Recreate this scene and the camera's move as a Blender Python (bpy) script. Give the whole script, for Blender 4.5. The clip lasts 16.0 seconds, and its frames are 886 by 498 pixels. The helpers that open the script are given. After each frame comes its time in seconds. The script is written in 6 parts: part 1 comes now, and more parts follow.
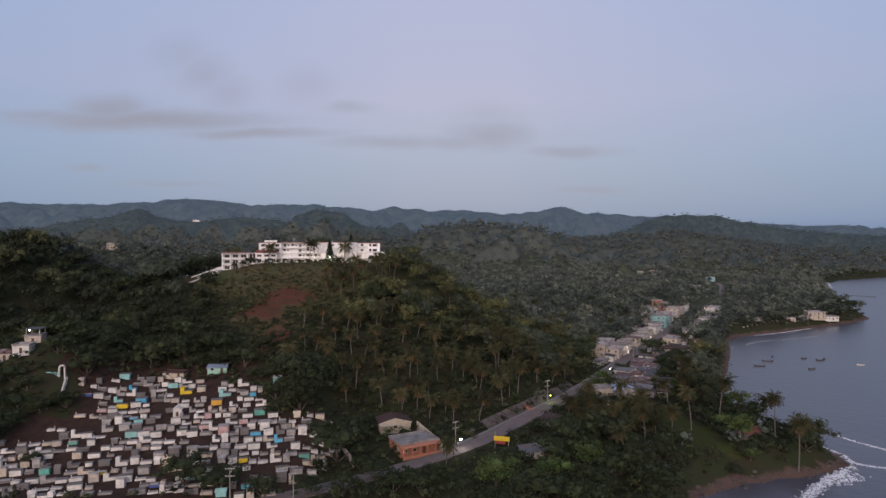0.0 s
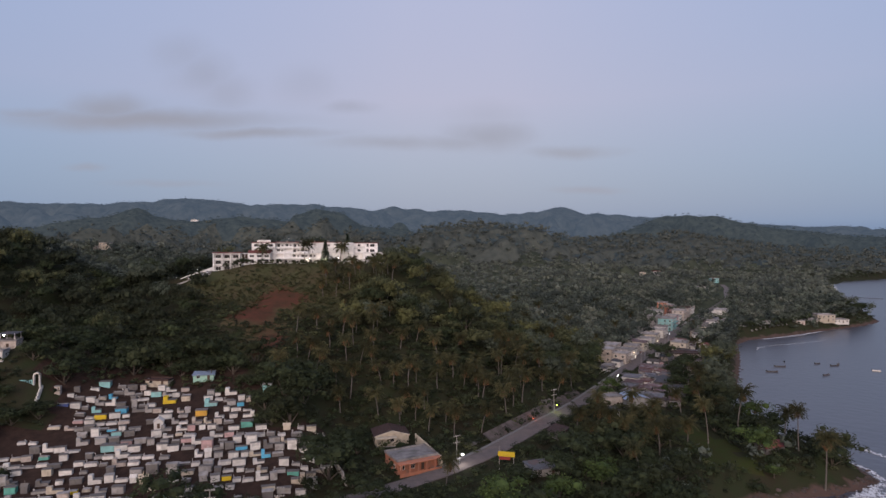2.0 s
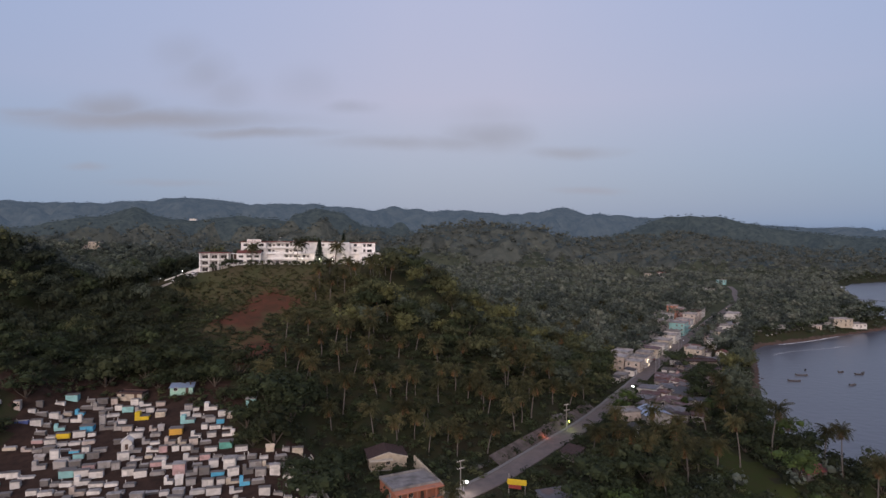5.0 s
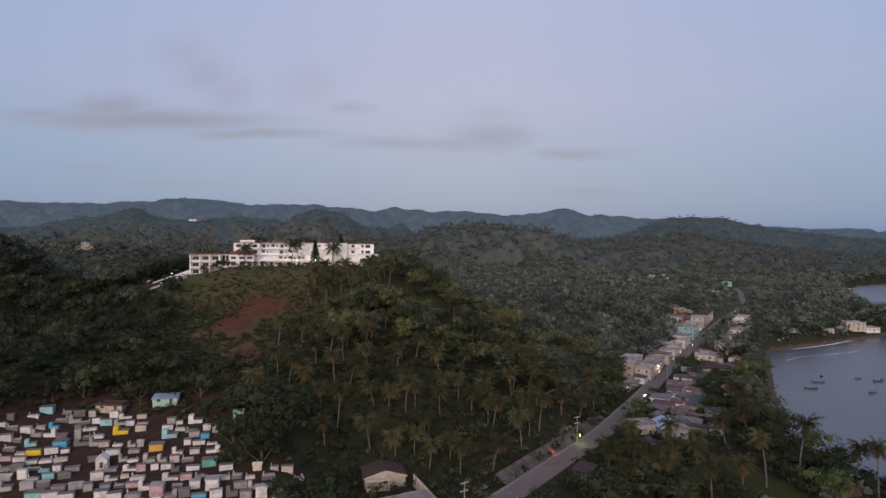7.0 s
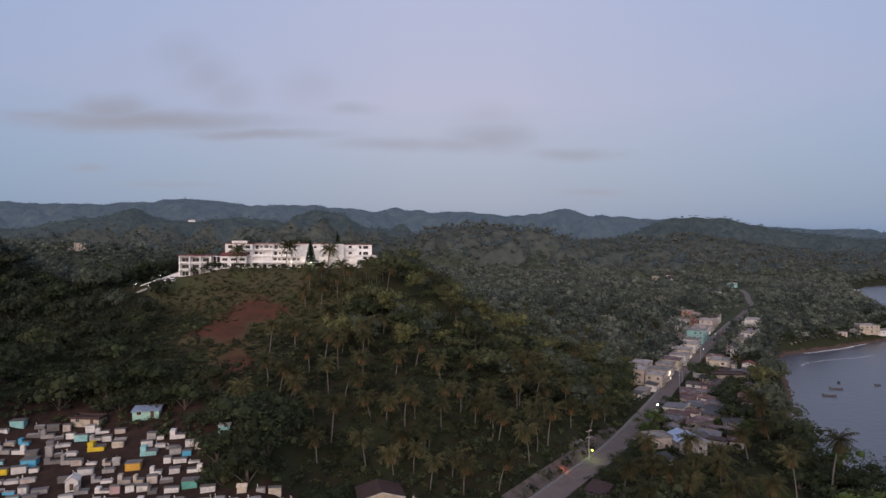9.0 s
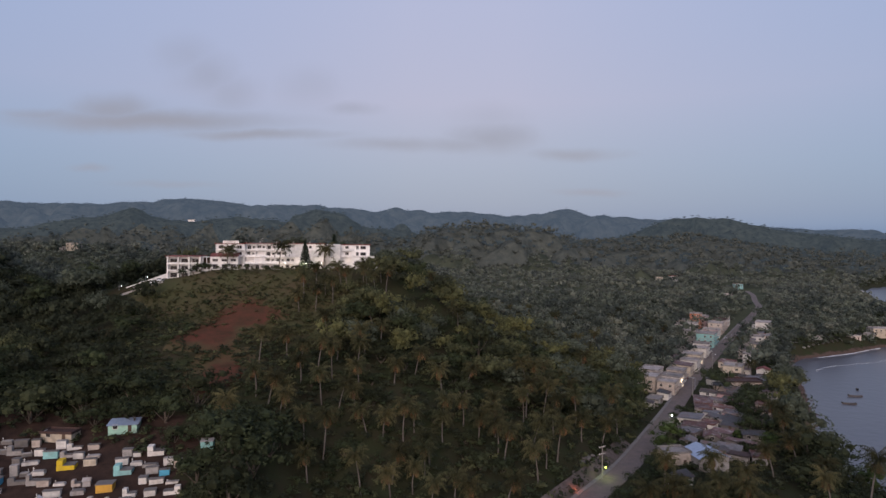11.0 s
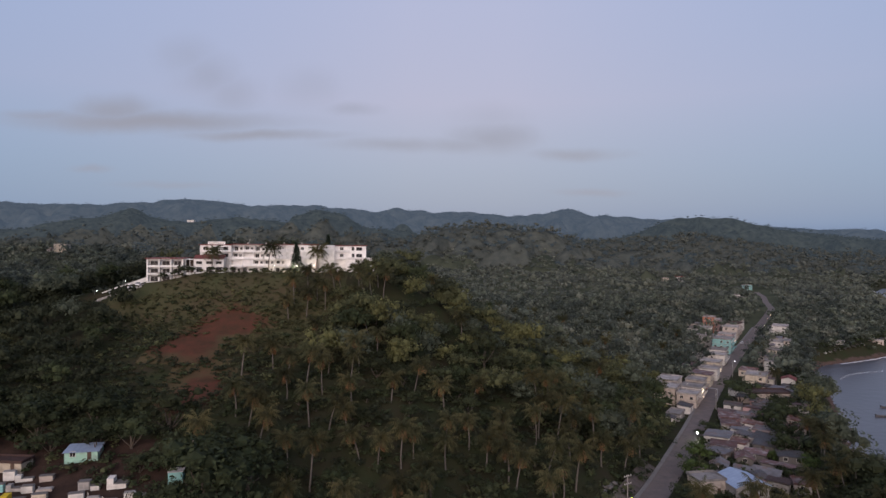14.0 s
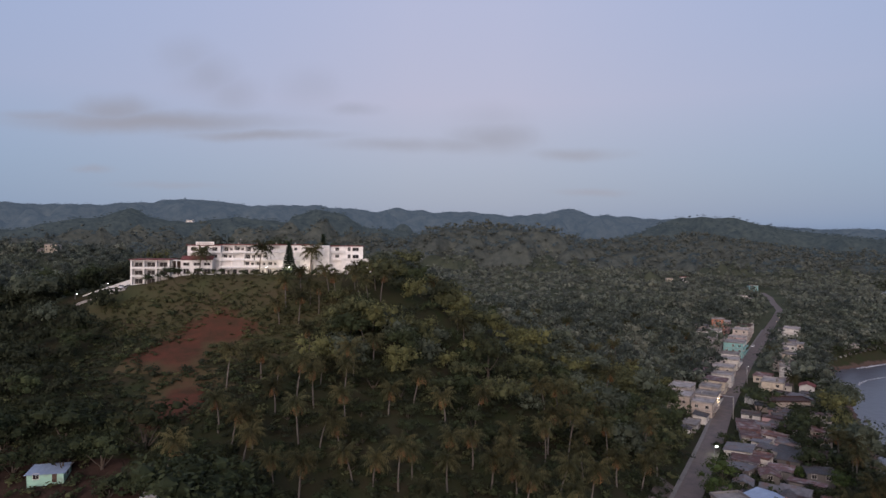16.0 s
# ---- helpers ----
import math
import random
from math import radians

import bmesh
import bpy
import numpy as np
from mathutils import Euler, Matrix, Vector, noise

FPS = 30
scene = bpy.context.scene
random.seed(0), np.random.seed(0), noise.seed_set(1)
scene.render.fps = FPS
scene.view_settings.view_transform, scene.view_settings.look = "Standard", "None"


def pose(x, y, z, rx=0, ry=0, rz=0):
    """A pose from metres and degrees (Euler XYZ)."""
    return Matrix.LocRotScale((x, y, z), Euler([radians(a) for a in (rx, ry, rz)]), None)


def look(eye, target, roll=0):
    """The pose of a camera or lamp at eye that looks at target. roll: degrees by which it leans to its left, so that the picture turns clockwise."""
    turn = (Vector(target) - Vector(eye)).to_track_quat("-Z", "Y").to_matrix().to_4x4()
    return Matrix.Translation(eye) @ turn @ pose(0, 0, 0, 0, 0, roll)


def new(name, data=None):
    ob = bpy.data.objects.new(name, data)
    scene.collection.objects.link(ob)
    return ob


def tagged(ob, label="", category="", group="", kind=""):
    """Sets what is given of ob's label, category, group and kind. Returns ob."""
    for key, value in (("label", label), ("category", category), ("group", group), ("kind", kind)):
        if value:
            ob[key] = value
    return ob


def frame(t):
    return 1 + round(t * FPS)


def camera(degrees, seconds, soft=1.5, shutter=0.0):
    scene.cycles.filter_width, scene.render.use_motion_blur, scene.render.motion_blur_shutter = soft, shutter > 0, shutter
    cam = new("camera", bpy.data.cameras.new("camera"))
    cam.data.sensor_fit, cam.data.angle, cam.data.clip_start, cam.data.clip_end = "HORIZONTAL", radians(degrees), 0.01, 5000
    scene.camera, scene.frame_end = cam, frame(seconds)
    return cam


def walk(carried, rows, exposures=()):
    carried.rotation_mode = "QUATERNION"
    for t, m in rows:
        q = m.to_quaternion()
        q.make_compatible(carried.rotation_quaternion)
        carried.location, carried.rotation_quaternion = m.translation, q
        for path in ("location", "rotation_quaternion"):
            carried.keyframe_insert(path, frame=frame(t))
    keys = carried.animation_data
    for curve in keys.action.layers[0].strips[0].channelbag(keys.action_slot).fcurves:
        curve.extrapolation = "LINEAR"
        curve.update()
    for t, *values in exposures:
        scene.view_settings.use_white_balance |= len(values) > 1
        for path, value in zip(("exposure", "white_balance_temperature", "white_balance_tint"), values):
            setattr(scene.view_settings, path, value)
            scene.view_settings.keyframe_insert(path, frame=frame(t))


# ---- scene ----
cam = camera(72.0, 16.0, soft=1.5)
METRES, EYE, TILT, LEAN, TURN = 115.0, 79.0, -0.85, 0.0, 0.0
K = 0.7525
ROWS = [
    (0.0, 0.0, 0.0, 0.0, 0.0, 0.0, -0.0),
    (0.5, -0.0005, 0.031, 0.0007, -0.01, 0.02, -0.04),
    (1.0, -0.0018, 0.0623, 0.0016, -0.03, 0.01, -0.06),
    (1.5, -0.0018, 0.0936, 0.0016, -0.02, 0.02, -0.07),
    (2.0, -0.0028, 0.1252, 0.0018, -0.03, 0.03, -0.11),
    (2.5, -0.0035, 0.1567, 0.0019, -0.03, 0.03, -0.15),
    (3.0, -0.0045, 0.188, 0.002, -0.03, 0.03, -0.19),
    (3.5, -0.0058, 0.2194, 0.0022, -0.01, 0.03, -0.23),
    (4.0, -0.0069, 0.2508, 0.0025, -0.0, 0.03, -0.24),
    (6.5, -0.0135, 0.4074, 0.0059, 0.11, 0.12, -0.33),
    (7.0, -0.0145, 0.4384, 0.0064, 0.13, 0.15, -0.33),
    (7.5, -0.0157, 0.4693, 0.0072, 0.16, 0.17, -0.34),
    (8.0, -0.0165, 0.5005, 0.0079, 0.18, 0.2, -0.34),
    (8.5, -0.0175, 0.5313, 0.0085, 0.19, 0.23, -0.3),
    (9.0, -0.0181, 0.5624, 0.0088, 0.22, 0.24, -0.3),
    (11.5, -0.0226, 0.7192, 0.0121, 0.33, 0.27, -0.38),
    (12.0, -0.0238, 0.7503, 0.0133, 0.35, 0.29, -0.38),
    (12.5, -0.0249, 0.7812, 0.0141, 0.37, 0.29, -0.34),
    (13.0, -0.0261, 0.8123, 0.0155, 0.41, 0.28, -0.33),
    (13.5, -0.027, 0.8431, 0.0161, 0.43, 0.28, -0.32),
    (14.0, -0.0278, 0.8744, 0.0168, 0.45, 0.29, -0.28),
    (14.5, -0.0286, 0.9053, 0.0176, 0.46, 0.29, -0.25),
    (15.0, -0.0293, 0.9366, 0.0182, 0.48, 0.3, -0.23),
    (15.5, -0.0299, 0.9677, 0.019, 0.5, 0.3, -0.23),
    (16.0, -0.0308, 0.9992, 0.0198, 0.52, 0.29, -0.25),
]
walk(cam, [(t, pose(0, 0, EYE, TILT, LEAN, TURN) @ pose(K * METRES * x, METRES * y, K * METRES * z, 90 + K * pitch, roll, K * yaw)) for t, x, y, z, yaw, pitch, roll in ROWS])

# ---- world and light: a clear dusk sky, afterglow behind the viewer ----
world = bpy.data.worlds.new("dusk_sky")
scene.world = world
world.use_nodes = True
wn, wl = world.node_tree.nodes, world.node_tree.links
wn.clear()


def wnode(kind, **values):
    n = wn.new(kind)
    for key, value in values.items():
        n.inputs[key.replace("_", " ")].default_value = value
    return n


SUN_AZ = 189.0
geo = wnode("ShaderNodeTexCoord")
sep = wnode("ShaderNodeSeparateXYZ")
wl.new(geo.outputs["Generated"], sep.inputs[0])
ramp = wnode("ShaderNodeValToRGB")
stops = [(0.0, (0.20, 0.27, 0.40)), (0.03, (0.255, 0.34, 0.48)), (0.12, (0.335, 0.39, 0.54)), (0.22, (0.425, 0.43, 0.59)),
         (0.36, (0.42, 0.445, 0.63)), (0.6, (0.36, 0.39, 0.56)), (1.0, (0.32, 0.35, 0.51))]
ramp.color_ramp.elements.remove(ramp.color_ramp.elements[1])
for k, (at, c) in enumerate(stops):
    e = ramp.color_ramp.elements[0] if k == 0 else ramp.color_ramp.elements.new(at)
    e.position, e.color = at, (*c, 1)
wl.new(sep.outputs["Z"], ramp.inputs[0])
# a rosier middle, a bluer side over the sea
off_mid = wnode("ShaderNodeMath")
off_mid.operation = "SUBTRACT"
off_mid.inputs[1].default_value = 0.02
wl.new(sep.outputs["X"], off_mid.inputs[0])
wide = wnode("ShaderNodeMath")
wide.operation = "ABSOLUTE"
wl.new(off_mid.outputs[0], wide.inputs[0])
rosy = wnode("ShaderNodeMapRange", From_Min=0.08, From_Max=0.62, To_Min=0.0, To_Max=1.0)
wl.new(wide.outputs[0], rosy.inputs["Value"])
side = wnode("ShaderNodeMix")
side.data_type, side.blend_type = "RGBA", "MULTIPLY"
wl.new(rosy.outputs[0], side.inputs[0])
wl.new(ramp.outputs[0], side.inputs[6])
side.inputs[7].default_value = (0.76, 0.89, 0.98, 1)
# thin grey-violet clouds ahead: soft ellipses in the slopes x/y and z/y, broken up by noise
ahead = wnode("ShaderNodeMath")
ahead.operation = "MAXIMUM"
ahead.inputs[1].default_value = 0.02
wl.new(sep.outputs["Y"], ahead.inputs[0])
slope_x, slope_z = wnode("ShaderNodeMath"), wnode("ShaderNodeMath")
for nd, axis in ((slope_x, "X"), (slope_z, "Z")):
    nd.operation = "DIVIDE"
    wl.new(sep.outputs[axis], nd.inputs[0]), wl.new(ahead.outputs[0], nd.inputs[1])
com = wnode("ShaderNodeCombineXYZ")
wl.new(slope_x.outputs[0], com.inputs[0]), wl.new(slope_z.outputs[0], com.inputs[1])
warp = wnode("ShaderNodeTexNoise", Scale=9.0, Detail=6.0, Roughness=0.6)
wl.new(com.outputs[0], warp.inputs["Vector"])
bend = wnode("ShaderNodeVectorMath")
bend.operation = "MULTIPLY_ADD"
bend.inputs[1].default_value, bend.inputs[2].default_value = (0.085, 0.022, 0), (-0.0425, -0.011, 0)
wl.new(warp.outputs["Color"], bend.inputs[0])
moved = wnode("ShaderNodeVectorMath")
wl.new(com.outputs[0], moved.inputs[0]), wl.new(bend.outputs[0], moved.inputs[1])
CLOUDS = [(-0.49, 0.196, 0.27, 0.022, 0.95), (-0.545, 0.216, 0.085, 0.030, 0.8), (-0.31, 0.174, 0.16, 0.011, 0.8), (-0.66, 0.203, 0.10, 0.012, 0.6), (-0.43, 0.305, 0.055, 0.040, 0.30), (-0.393, 0.272, 0.060, 0.042, 0.42), (-0.352, 0.243, 0.060, 0.038, 0.36),
          (-0.226, 0.255, 0.060, 0.040, 0.22), (-0.155, 0.219, 0.055, 0.014, 0.4), (-0.085, 0.159, 0.13, 0.014, 0.55), (0.075, 0.172, 0.080, 0.030, 0.62), (0.02, 0.160, 0.11, 0.016, 0.5), (0.07, 0.205, 0.07, 0.030, 0.2), (0.21, 0.144, 0.095, 0.013, 0.6), (0.235, 0.083, 0.075, 0.008, 0.4),
          (-0.587, 0.119, 0.045, 0.009, 0.45), (-0.45, 0.093, 0.11, 0.008, 0.3), (-0.78, 0.20, 0.05, 0.010, 0.5)]
total = None
for u0, v0, ru, rv_, strength in CLOUDS:
    shift, grow, size, soft_ = wnode("ShaderNodeVectorMath"), wnode("ShaderNodeVectorMath"), wnode("ShaderNodeVectorMath"), wnode("ShaderNodeMapRange", From_Min=1.25, From_Max=0.0, To_Min=0.0, To_Max=1.0 * strength)
    shift.operation, grow.operation, size.operation, soft_.interpolation_type = "SUBTRACT", "MULTIPLY", "LENGTH", "SMOOTHSTEP"
    shift.inputs[1].default_value, grow.inputs[1].default_value = (u0, v0, 0), (1 / ru, 1 / rv_, 0)
    wl.new(moved.outputs[0], shift.inputs[0]), wl.new(shift.outputs[0], grow.inputs[0]), wl.new(grow.outputs[0], size.inputs[0]), wl.new(size.outputs["Value"], soft_.inputs["Value"])
    if total is None:
        total = soft_.outputs[0]
    else:
        mx_ = wnode("ShaderNodeMath")
        mx_.operation = "MAXIMUM"
        wl.new(total, mx_.inputs[0]), wl.new(soft_.outputs[0], mx_.inputs[1])
        total = mx_.outputs[0]
cloud = wnode("ShaderNodeMix")
cloud.data_type = "RGBA"
wl.new(total, cloud.inputs[0])
wl.new(side.outputs[2], cloud.inputs[6])
cloud.inputs[7].default_value = (0.27, 0.275, 0.365, 1)
sky = wnode("ShaderNodeTexSky")
sky.sky_type, sky.sun_disc = "NISHITA", False
sky.sun_elevation, sky.sun_rotation = radians(1.0), radians(SUN_AZ)
bg1, bg2, add, out = wnode("ShaderNodeBackground"), wnode("ShaderNodeBackground"), wnode("ShaderNodeAddShader"), wnode("ShaderNodeOutputWorld")
wl.new(cloud.outputs[2], bg1.inputs[0]), wl.new(sky.outputs[0], bg2.inputs[0])
bg1.inputs[1].default_value, bg2.inputs[1].default_value = 1.0, 0.05
wl.new(bg1.outputs[0], add.inputs[0]), wl.new(bg2.outputs[0], add.inputs[1]), wl.new(add.outputs[0], out.inputs[0])

glow = new("sun", bpy.data.lights.new("sun", "SUN"))
glow.data.energy, glow.data.angle, glow.data.color = 2.6, radians(50), (1.0, 0.84, 0.77)
glow.matrix_world = look((-28, -168, 62), (0, 0, 0))


# ---- materials ----
def mat(name, a, b=None, rough=0.8, scale=1.0, bump=0.0, bump_scale=None, metal=0.0, vary=0.0, island=0.0, stain=None, spec=0.3):
    """Two-scale mottled material: colours a to b over noise at scale (per metre), random value per object or island, bump, dirt."""
    m = bpy.data.materials.new(name)
    m.use_nodes = True
    n, l = m.node_tree.nodes, m.node_tree.links
    p = n["Principled BSDF"]
    p.inputs["Roughness"].default_value, p.inputs["Metallic"].default_value = rough, metal
    p.inputs["Specular IOR Level"].default_value = spec
    b = b or tuple(v * 0.7 for v in a)
    tc, no, mx = n.new("ShaderNodeNewGeometry"), n.new("ShaderNodeTexNoise"), n.new("ShaderNodeMix")
    mx.data_type = "RGBA"
    no.inputs["Scale"].default_value, no.inputs["Detail"].default_value, no.inputs["Roughness"].default_value = scale, 5, 0.62
    mr = n.new("ShaderNodeMapRange")
    mr.inputs["From Min"].default_value, mr.inputs["From Max"].default_value = 0.34, 0.66
    l.new(tc.outputs["Position"], no.inputs["Vector"]), l.new(no.outputs[0], mr.inputs[0]), l.new(mr.outputs[0], mx.inputs[0])
    mx.inputs[6].default_value, mx.inputs[7].default_value = (*a, 1), (*b, 1)
    col = mx.outputs[2]
    if stain:
        n2, m2, r2 = n.new("ShaderNodeTexNoise"), n.new("ShaderNodeMix"), n.new("ShaderNodeMapRange")
        m2.data_type = "RGBA"
        n2.inputs["Scale"].default_value, n2.inputs["Detail"].default_value = stain[1], 6
        r2.inputs["From Min"].default_value, r2.inputs["From Max"].default_value, r2.inputs["To Max"].default_value = 0.48, 0.7, stain[2]
        l.new(tc.outputs["Position"], n2.inputs["Vector"]), l.new(n2.outputs[0], r2.inputs[0]), l.new(r2.outputs[0], m2.inputs[0])
        l.new(col, m2.inputs[6])
        m2.inputs[7].default_value = (*stain[0], 1)
        col = m2.outputs[2]
    for amount, source in ((vary, "obj"), (island, "isl")):
        if amount:
            hs, r3 = n.new("ShaderNodeHueSaturation"), n.new("ShaderNodeMapRange")
            r3.inputs["To Min"].default_value, r3.inputs["To Max"].default_value = 1 - amount, 1 + amount
            l.new(n.new("ShaderNodeObjectInfo").outputs["Random"] if source == "obj" else tc.outputs["Random Per Island"], r3.inputs[0])
            l.new(r3.outputs[0], hs.inputs["Value"]), l.new(col, hs.inputs["Color"])
            col = hs.outputs[0]
    l.new(col, p.inputs["Base Color"])
    if bump:
        bn, bp = n.new("ShaderNodeTexNoise"), n.new("ShaderNodeBump")
        bn.inputs["Scale"].default_value, bn.inputs["Detail"].default_value = bump_scale or scale * 4, 4
        bp.inputs["Strength"].default_value, bp.inputs["Distance"].default_value = bump, 0.3
        l.new(tc.outputs["Position"], bn.inputs["Vector"]), l.new(bn.outputs[0], bp.inputs["Height"]), l.new(bp.outputs[0], p.inputs["Normal"])
    return m


def leafy(name, a, b, scale=0.1, through_=0.35, **more):
    """Leaves: a soft sheen, and some light passing through."""
    m = mat(name, a, b, 0.75, scale, spec=0.10, **more)
    n, l = m.node_tree.nodes, m.node_tree.links
    p, tr, mx = n["Principled BSDF"], n.new("ShaderNodeBsdfTranslucent"), n.new("ShaderNodeMixShader")
    l.new(p.inputs["Base Color"].links[0].from_socket, tr.inputs["Color"])
    mx.inputs[0].default_value = through_
    l.new(p.outputs[0], mx.inputs[1]), l.new(tr.outputs[0], mx.inputs[2])
    l.new(mx.outputs[0], n["Material Output"].inputs["Surface"])
    return m


def lamp_mat(name, colour, strength):
    m = bpy.data.materials.new(name)
    m.use_nodes = True
    p = m.node_tree.nodes["Principled BSDF"]
    p.inputs["Base Color"].default_value = (*colour, 1)
    p.inputs["Emission Color"].default_value, p.inputs["Emission Strength"].default_value = (*colour, 1), strength
    return m


M_EARTH = mat("undergrowth_ground", (0.030, 0.037, 0.017), (0.038, 0.032, 0.020), 0.95, 0.12, 0.6, 0.9, spec=0.05)
M_LEAF = leafy("olive_leaves", (0.115, 0.118, 0.055), (0.063, 0.069, 0.036), island=0.42)
M_LEAFY = leafy("yellow_green_leaves", (0.158, 0.155, 0.064), (0.095, 0.098, 0.045), island=0.38)
M_LEAFG = leafy("grey_green_leaves", (0.113, 0.128, 0.088), (0.068, 0.080, 0.057), island=0.38)
# dark green leaves, also carrying the gully's shade in their colour
M_LEAFD = leafy("dark_shaded_leaves", (0.041, 0.046, 0.026), (0.026, 0.031, 0.019), island=0.4, through_=0.2)
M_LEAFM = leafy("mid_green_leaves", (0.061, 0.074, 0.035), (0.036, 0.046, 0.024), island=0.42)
WOODS = [M_LEAF, M_LEAFY, M_LEAFG, M_LEAFD, M_LEAFM]
M_LEAF2 = leafy("tree_leaves", (0.059, 0.066, 0.033), (0.033, 0.039, 0.021), 0.05, vary=0.35, island=0.42)
# air haze goes into these far leaves as paler, bluer colours
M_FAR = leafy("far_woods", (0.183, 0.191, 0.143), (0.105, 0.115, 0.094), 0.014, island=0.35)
M_FAR2 = leafy("far_dark_hazed_woods", (0.111, 0.122, 0.101), (0.073, 0.083, 0.073), 0.014, island=0.35)


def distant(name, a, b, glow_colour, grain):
    """Woods kilometres away; bluish air haze is put into their colour and emission."""
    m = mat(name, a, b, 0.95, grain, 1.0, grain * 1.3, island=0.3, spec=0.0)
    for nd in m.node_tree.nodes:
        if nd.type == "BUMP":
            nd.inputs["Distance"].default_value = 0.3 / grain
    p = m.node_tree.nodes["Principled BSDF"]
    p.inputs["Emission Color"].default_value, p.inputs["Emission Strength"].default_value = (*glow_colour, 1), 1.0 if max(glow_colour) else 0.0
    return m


# air haze painted in: paler base on the green, emission on grey and blue
M_HILL_B = distant("hazed_hills_green", (0.100, 0.105, 0.087), (0.064, 0.071, 0.062), (0, 0, 0), 0.055)
M_HILL_A = distant("hazed_hills_grey", (0.050, 0.058, 0.046), (0.018, 0.023, 0.022), (0.026, 0.034, 0.045), 0.040)
M_HILL_C = distant("hazed_hills_blue", (0.045, 0.050, 0.048), (0.014, 0.020, 0.023), (0.052, 0.070, 0.100), 0.018)
M_PALM = leafy("palm_fronds", (0.092, 0.078, 0.034), (0.046, 0.051, 0.026), vary=0.42, island=0.3)
M_PALMDRY = mat("dry_palm_fronds", (0.187, 0.091, 0.038), (0.111, 0.068, 0.031), 0.7, 0.4, vary=0.25, island=0.25)
# valley leaves are greyer and paler than near ones: distance haze as colour
M_VALLEY = leafy("hazed_leaves", (0.137, 0.151, 0.111), (0.080, 0.092, 0.075), 0.035, island=0.5)
M_VALLEY2 = leafy("pale_hazed_leaves", (0.184, 0.190, 0.144), (0.121, 0.129, 0.103), 0.035, island=0.45)
M_VALLEY3 = leafy("deep_hazed_leaves", (0.082, 0.094, 0.077), (0.054, 0.064, 0.056), 0.035, island=0.45)
M_TRUNK = mat("palm_trunk", (0.151, 0.130, 0.112), (0.094, 0.079, 0.068), 0.85, 2.0, 0.3)
M_BARK = mat("bark", (0.11, 0.085, 0.065), (0.07, 0.055, 0.045), 0.9, 1.5, 0.4)
M_GRASS = mat("lawn", (0.038, 0.050, 0.015), (0.045, 0.043, 0.017), 0.95, 0.3, 0.4, 6, spec=0.04)
M_ROCK = mat("shore_rock", (0.10, 0.068, 0.055), (0.05, 0.040, 0.036), 0.75, 0.5, 0.7, 1.5)
M_SAND = mat("wet_sand", (0.115, 0.088, 0.076), (0.08, 0.064, 0.058), 0.5, 0.2, 0.2, 3)
M_ROAD = mat("worn_asphalt", (0.165, 0.130, 0.120), (0.115, 0.094, 0.088), 0.9, 0.35, 0.2, 5, stain=((0.17, 0.13, 0.11), 0.12, 0.6))
M_BANK = mat("stained_bank_concrete", (0.130, 0.101, 0.091), (0.065, 0.052, 0.046), 0.95, 0.35, 0.6, 1.4, stain=((0.05, 0.045, 0.03), 0.3, 0.8))
M_KERB = mat("concrete_kerb", (0.210, 0.189, 0.175), (0.154, 0.140, 0.133), 0.9, 0.8, 0.2)
M_FOAM = mat("sea_foam", (0.75, 0.76, 0.80), (0.55, 0.57, 0.62), 0.8, 0.6, 0.3)

M_SEA = mat("sea_water", (0.062, 0.060, 0.074), (0.074, 0.070, 0.084), 0.30, 0.02, 0.7, 0.22, spec=0.5)


def shore_mat():
    """Dark wet sand and red rock near the waterline, undergrowth above it, with a wavering edge."""
    m = mat("shore_ground", (0.030, 0.037, 0.017), (0.038, 0.032, 0.020), 0.95, 0.12, 0.6, 0.9, spec=0.05)
    n, l = m.node_tree.nodes, m.node_tree.links
    p = n["Principled BSDF"]
    old = p.inputs["Base Color"].links[0].from_socket
    pos, sp, no = n.new("ShaderNodeNewGeometry"), n.new("ShaderNodeSeparateXYZ"), n.new("ShaderNodeTexNoise")
    no.inputs["Scale"].default_value = 0.18
    ad, mr, rk, mx, mm = n.new("ShaderNodeMath"), n.new("ShaderNodeMapRange"), n.new("ShaderNodeTexNoise"), n.new("ShaderNodeMix"), n.new("ShaderNodeMix")
    ad.operation, mx.data_type, mm.data_type = "MULTIPLY_ADD", "RGBA", "RGBA"
    ad.inputs[1].default_value = 4.5
    rk.inputs["Scale"].default_value = 0.35
    mr.inputs["From Min"].default_value, mr.inputs["From Max"].default_value = 3.3, 4.3
    l.new(pos.outputs["Position"], sp.inputs[0]), l.new(pos.outputs["Position"], no.inputs["Vector"]), l.new(pos.outputs["Position"], rk.inputs["Vector"])
    l.new(no.outputs[0], ad.inputs[0]), l.new(sp.outputs["Z"], ad.inputs[2]), l.new(ad.outputs[0], mr.inputs[0]), l.new(mr.outputs[0], mm.inputs[0])
    mx.inputs[6].default_value, mx.inputs[7].default_value = (0.115, 0.066, 0.050, 1), (0.075, 0.060, 0.054, 1)
    l.new(rk.outputs[0], mx.inputs[0]), l.new(mx.outputs[2], mm.inputs[6]), l.new(old, mm.inputs[7]), l.new(mm.outputs[2], p.inputs["Base Color"])
    return m


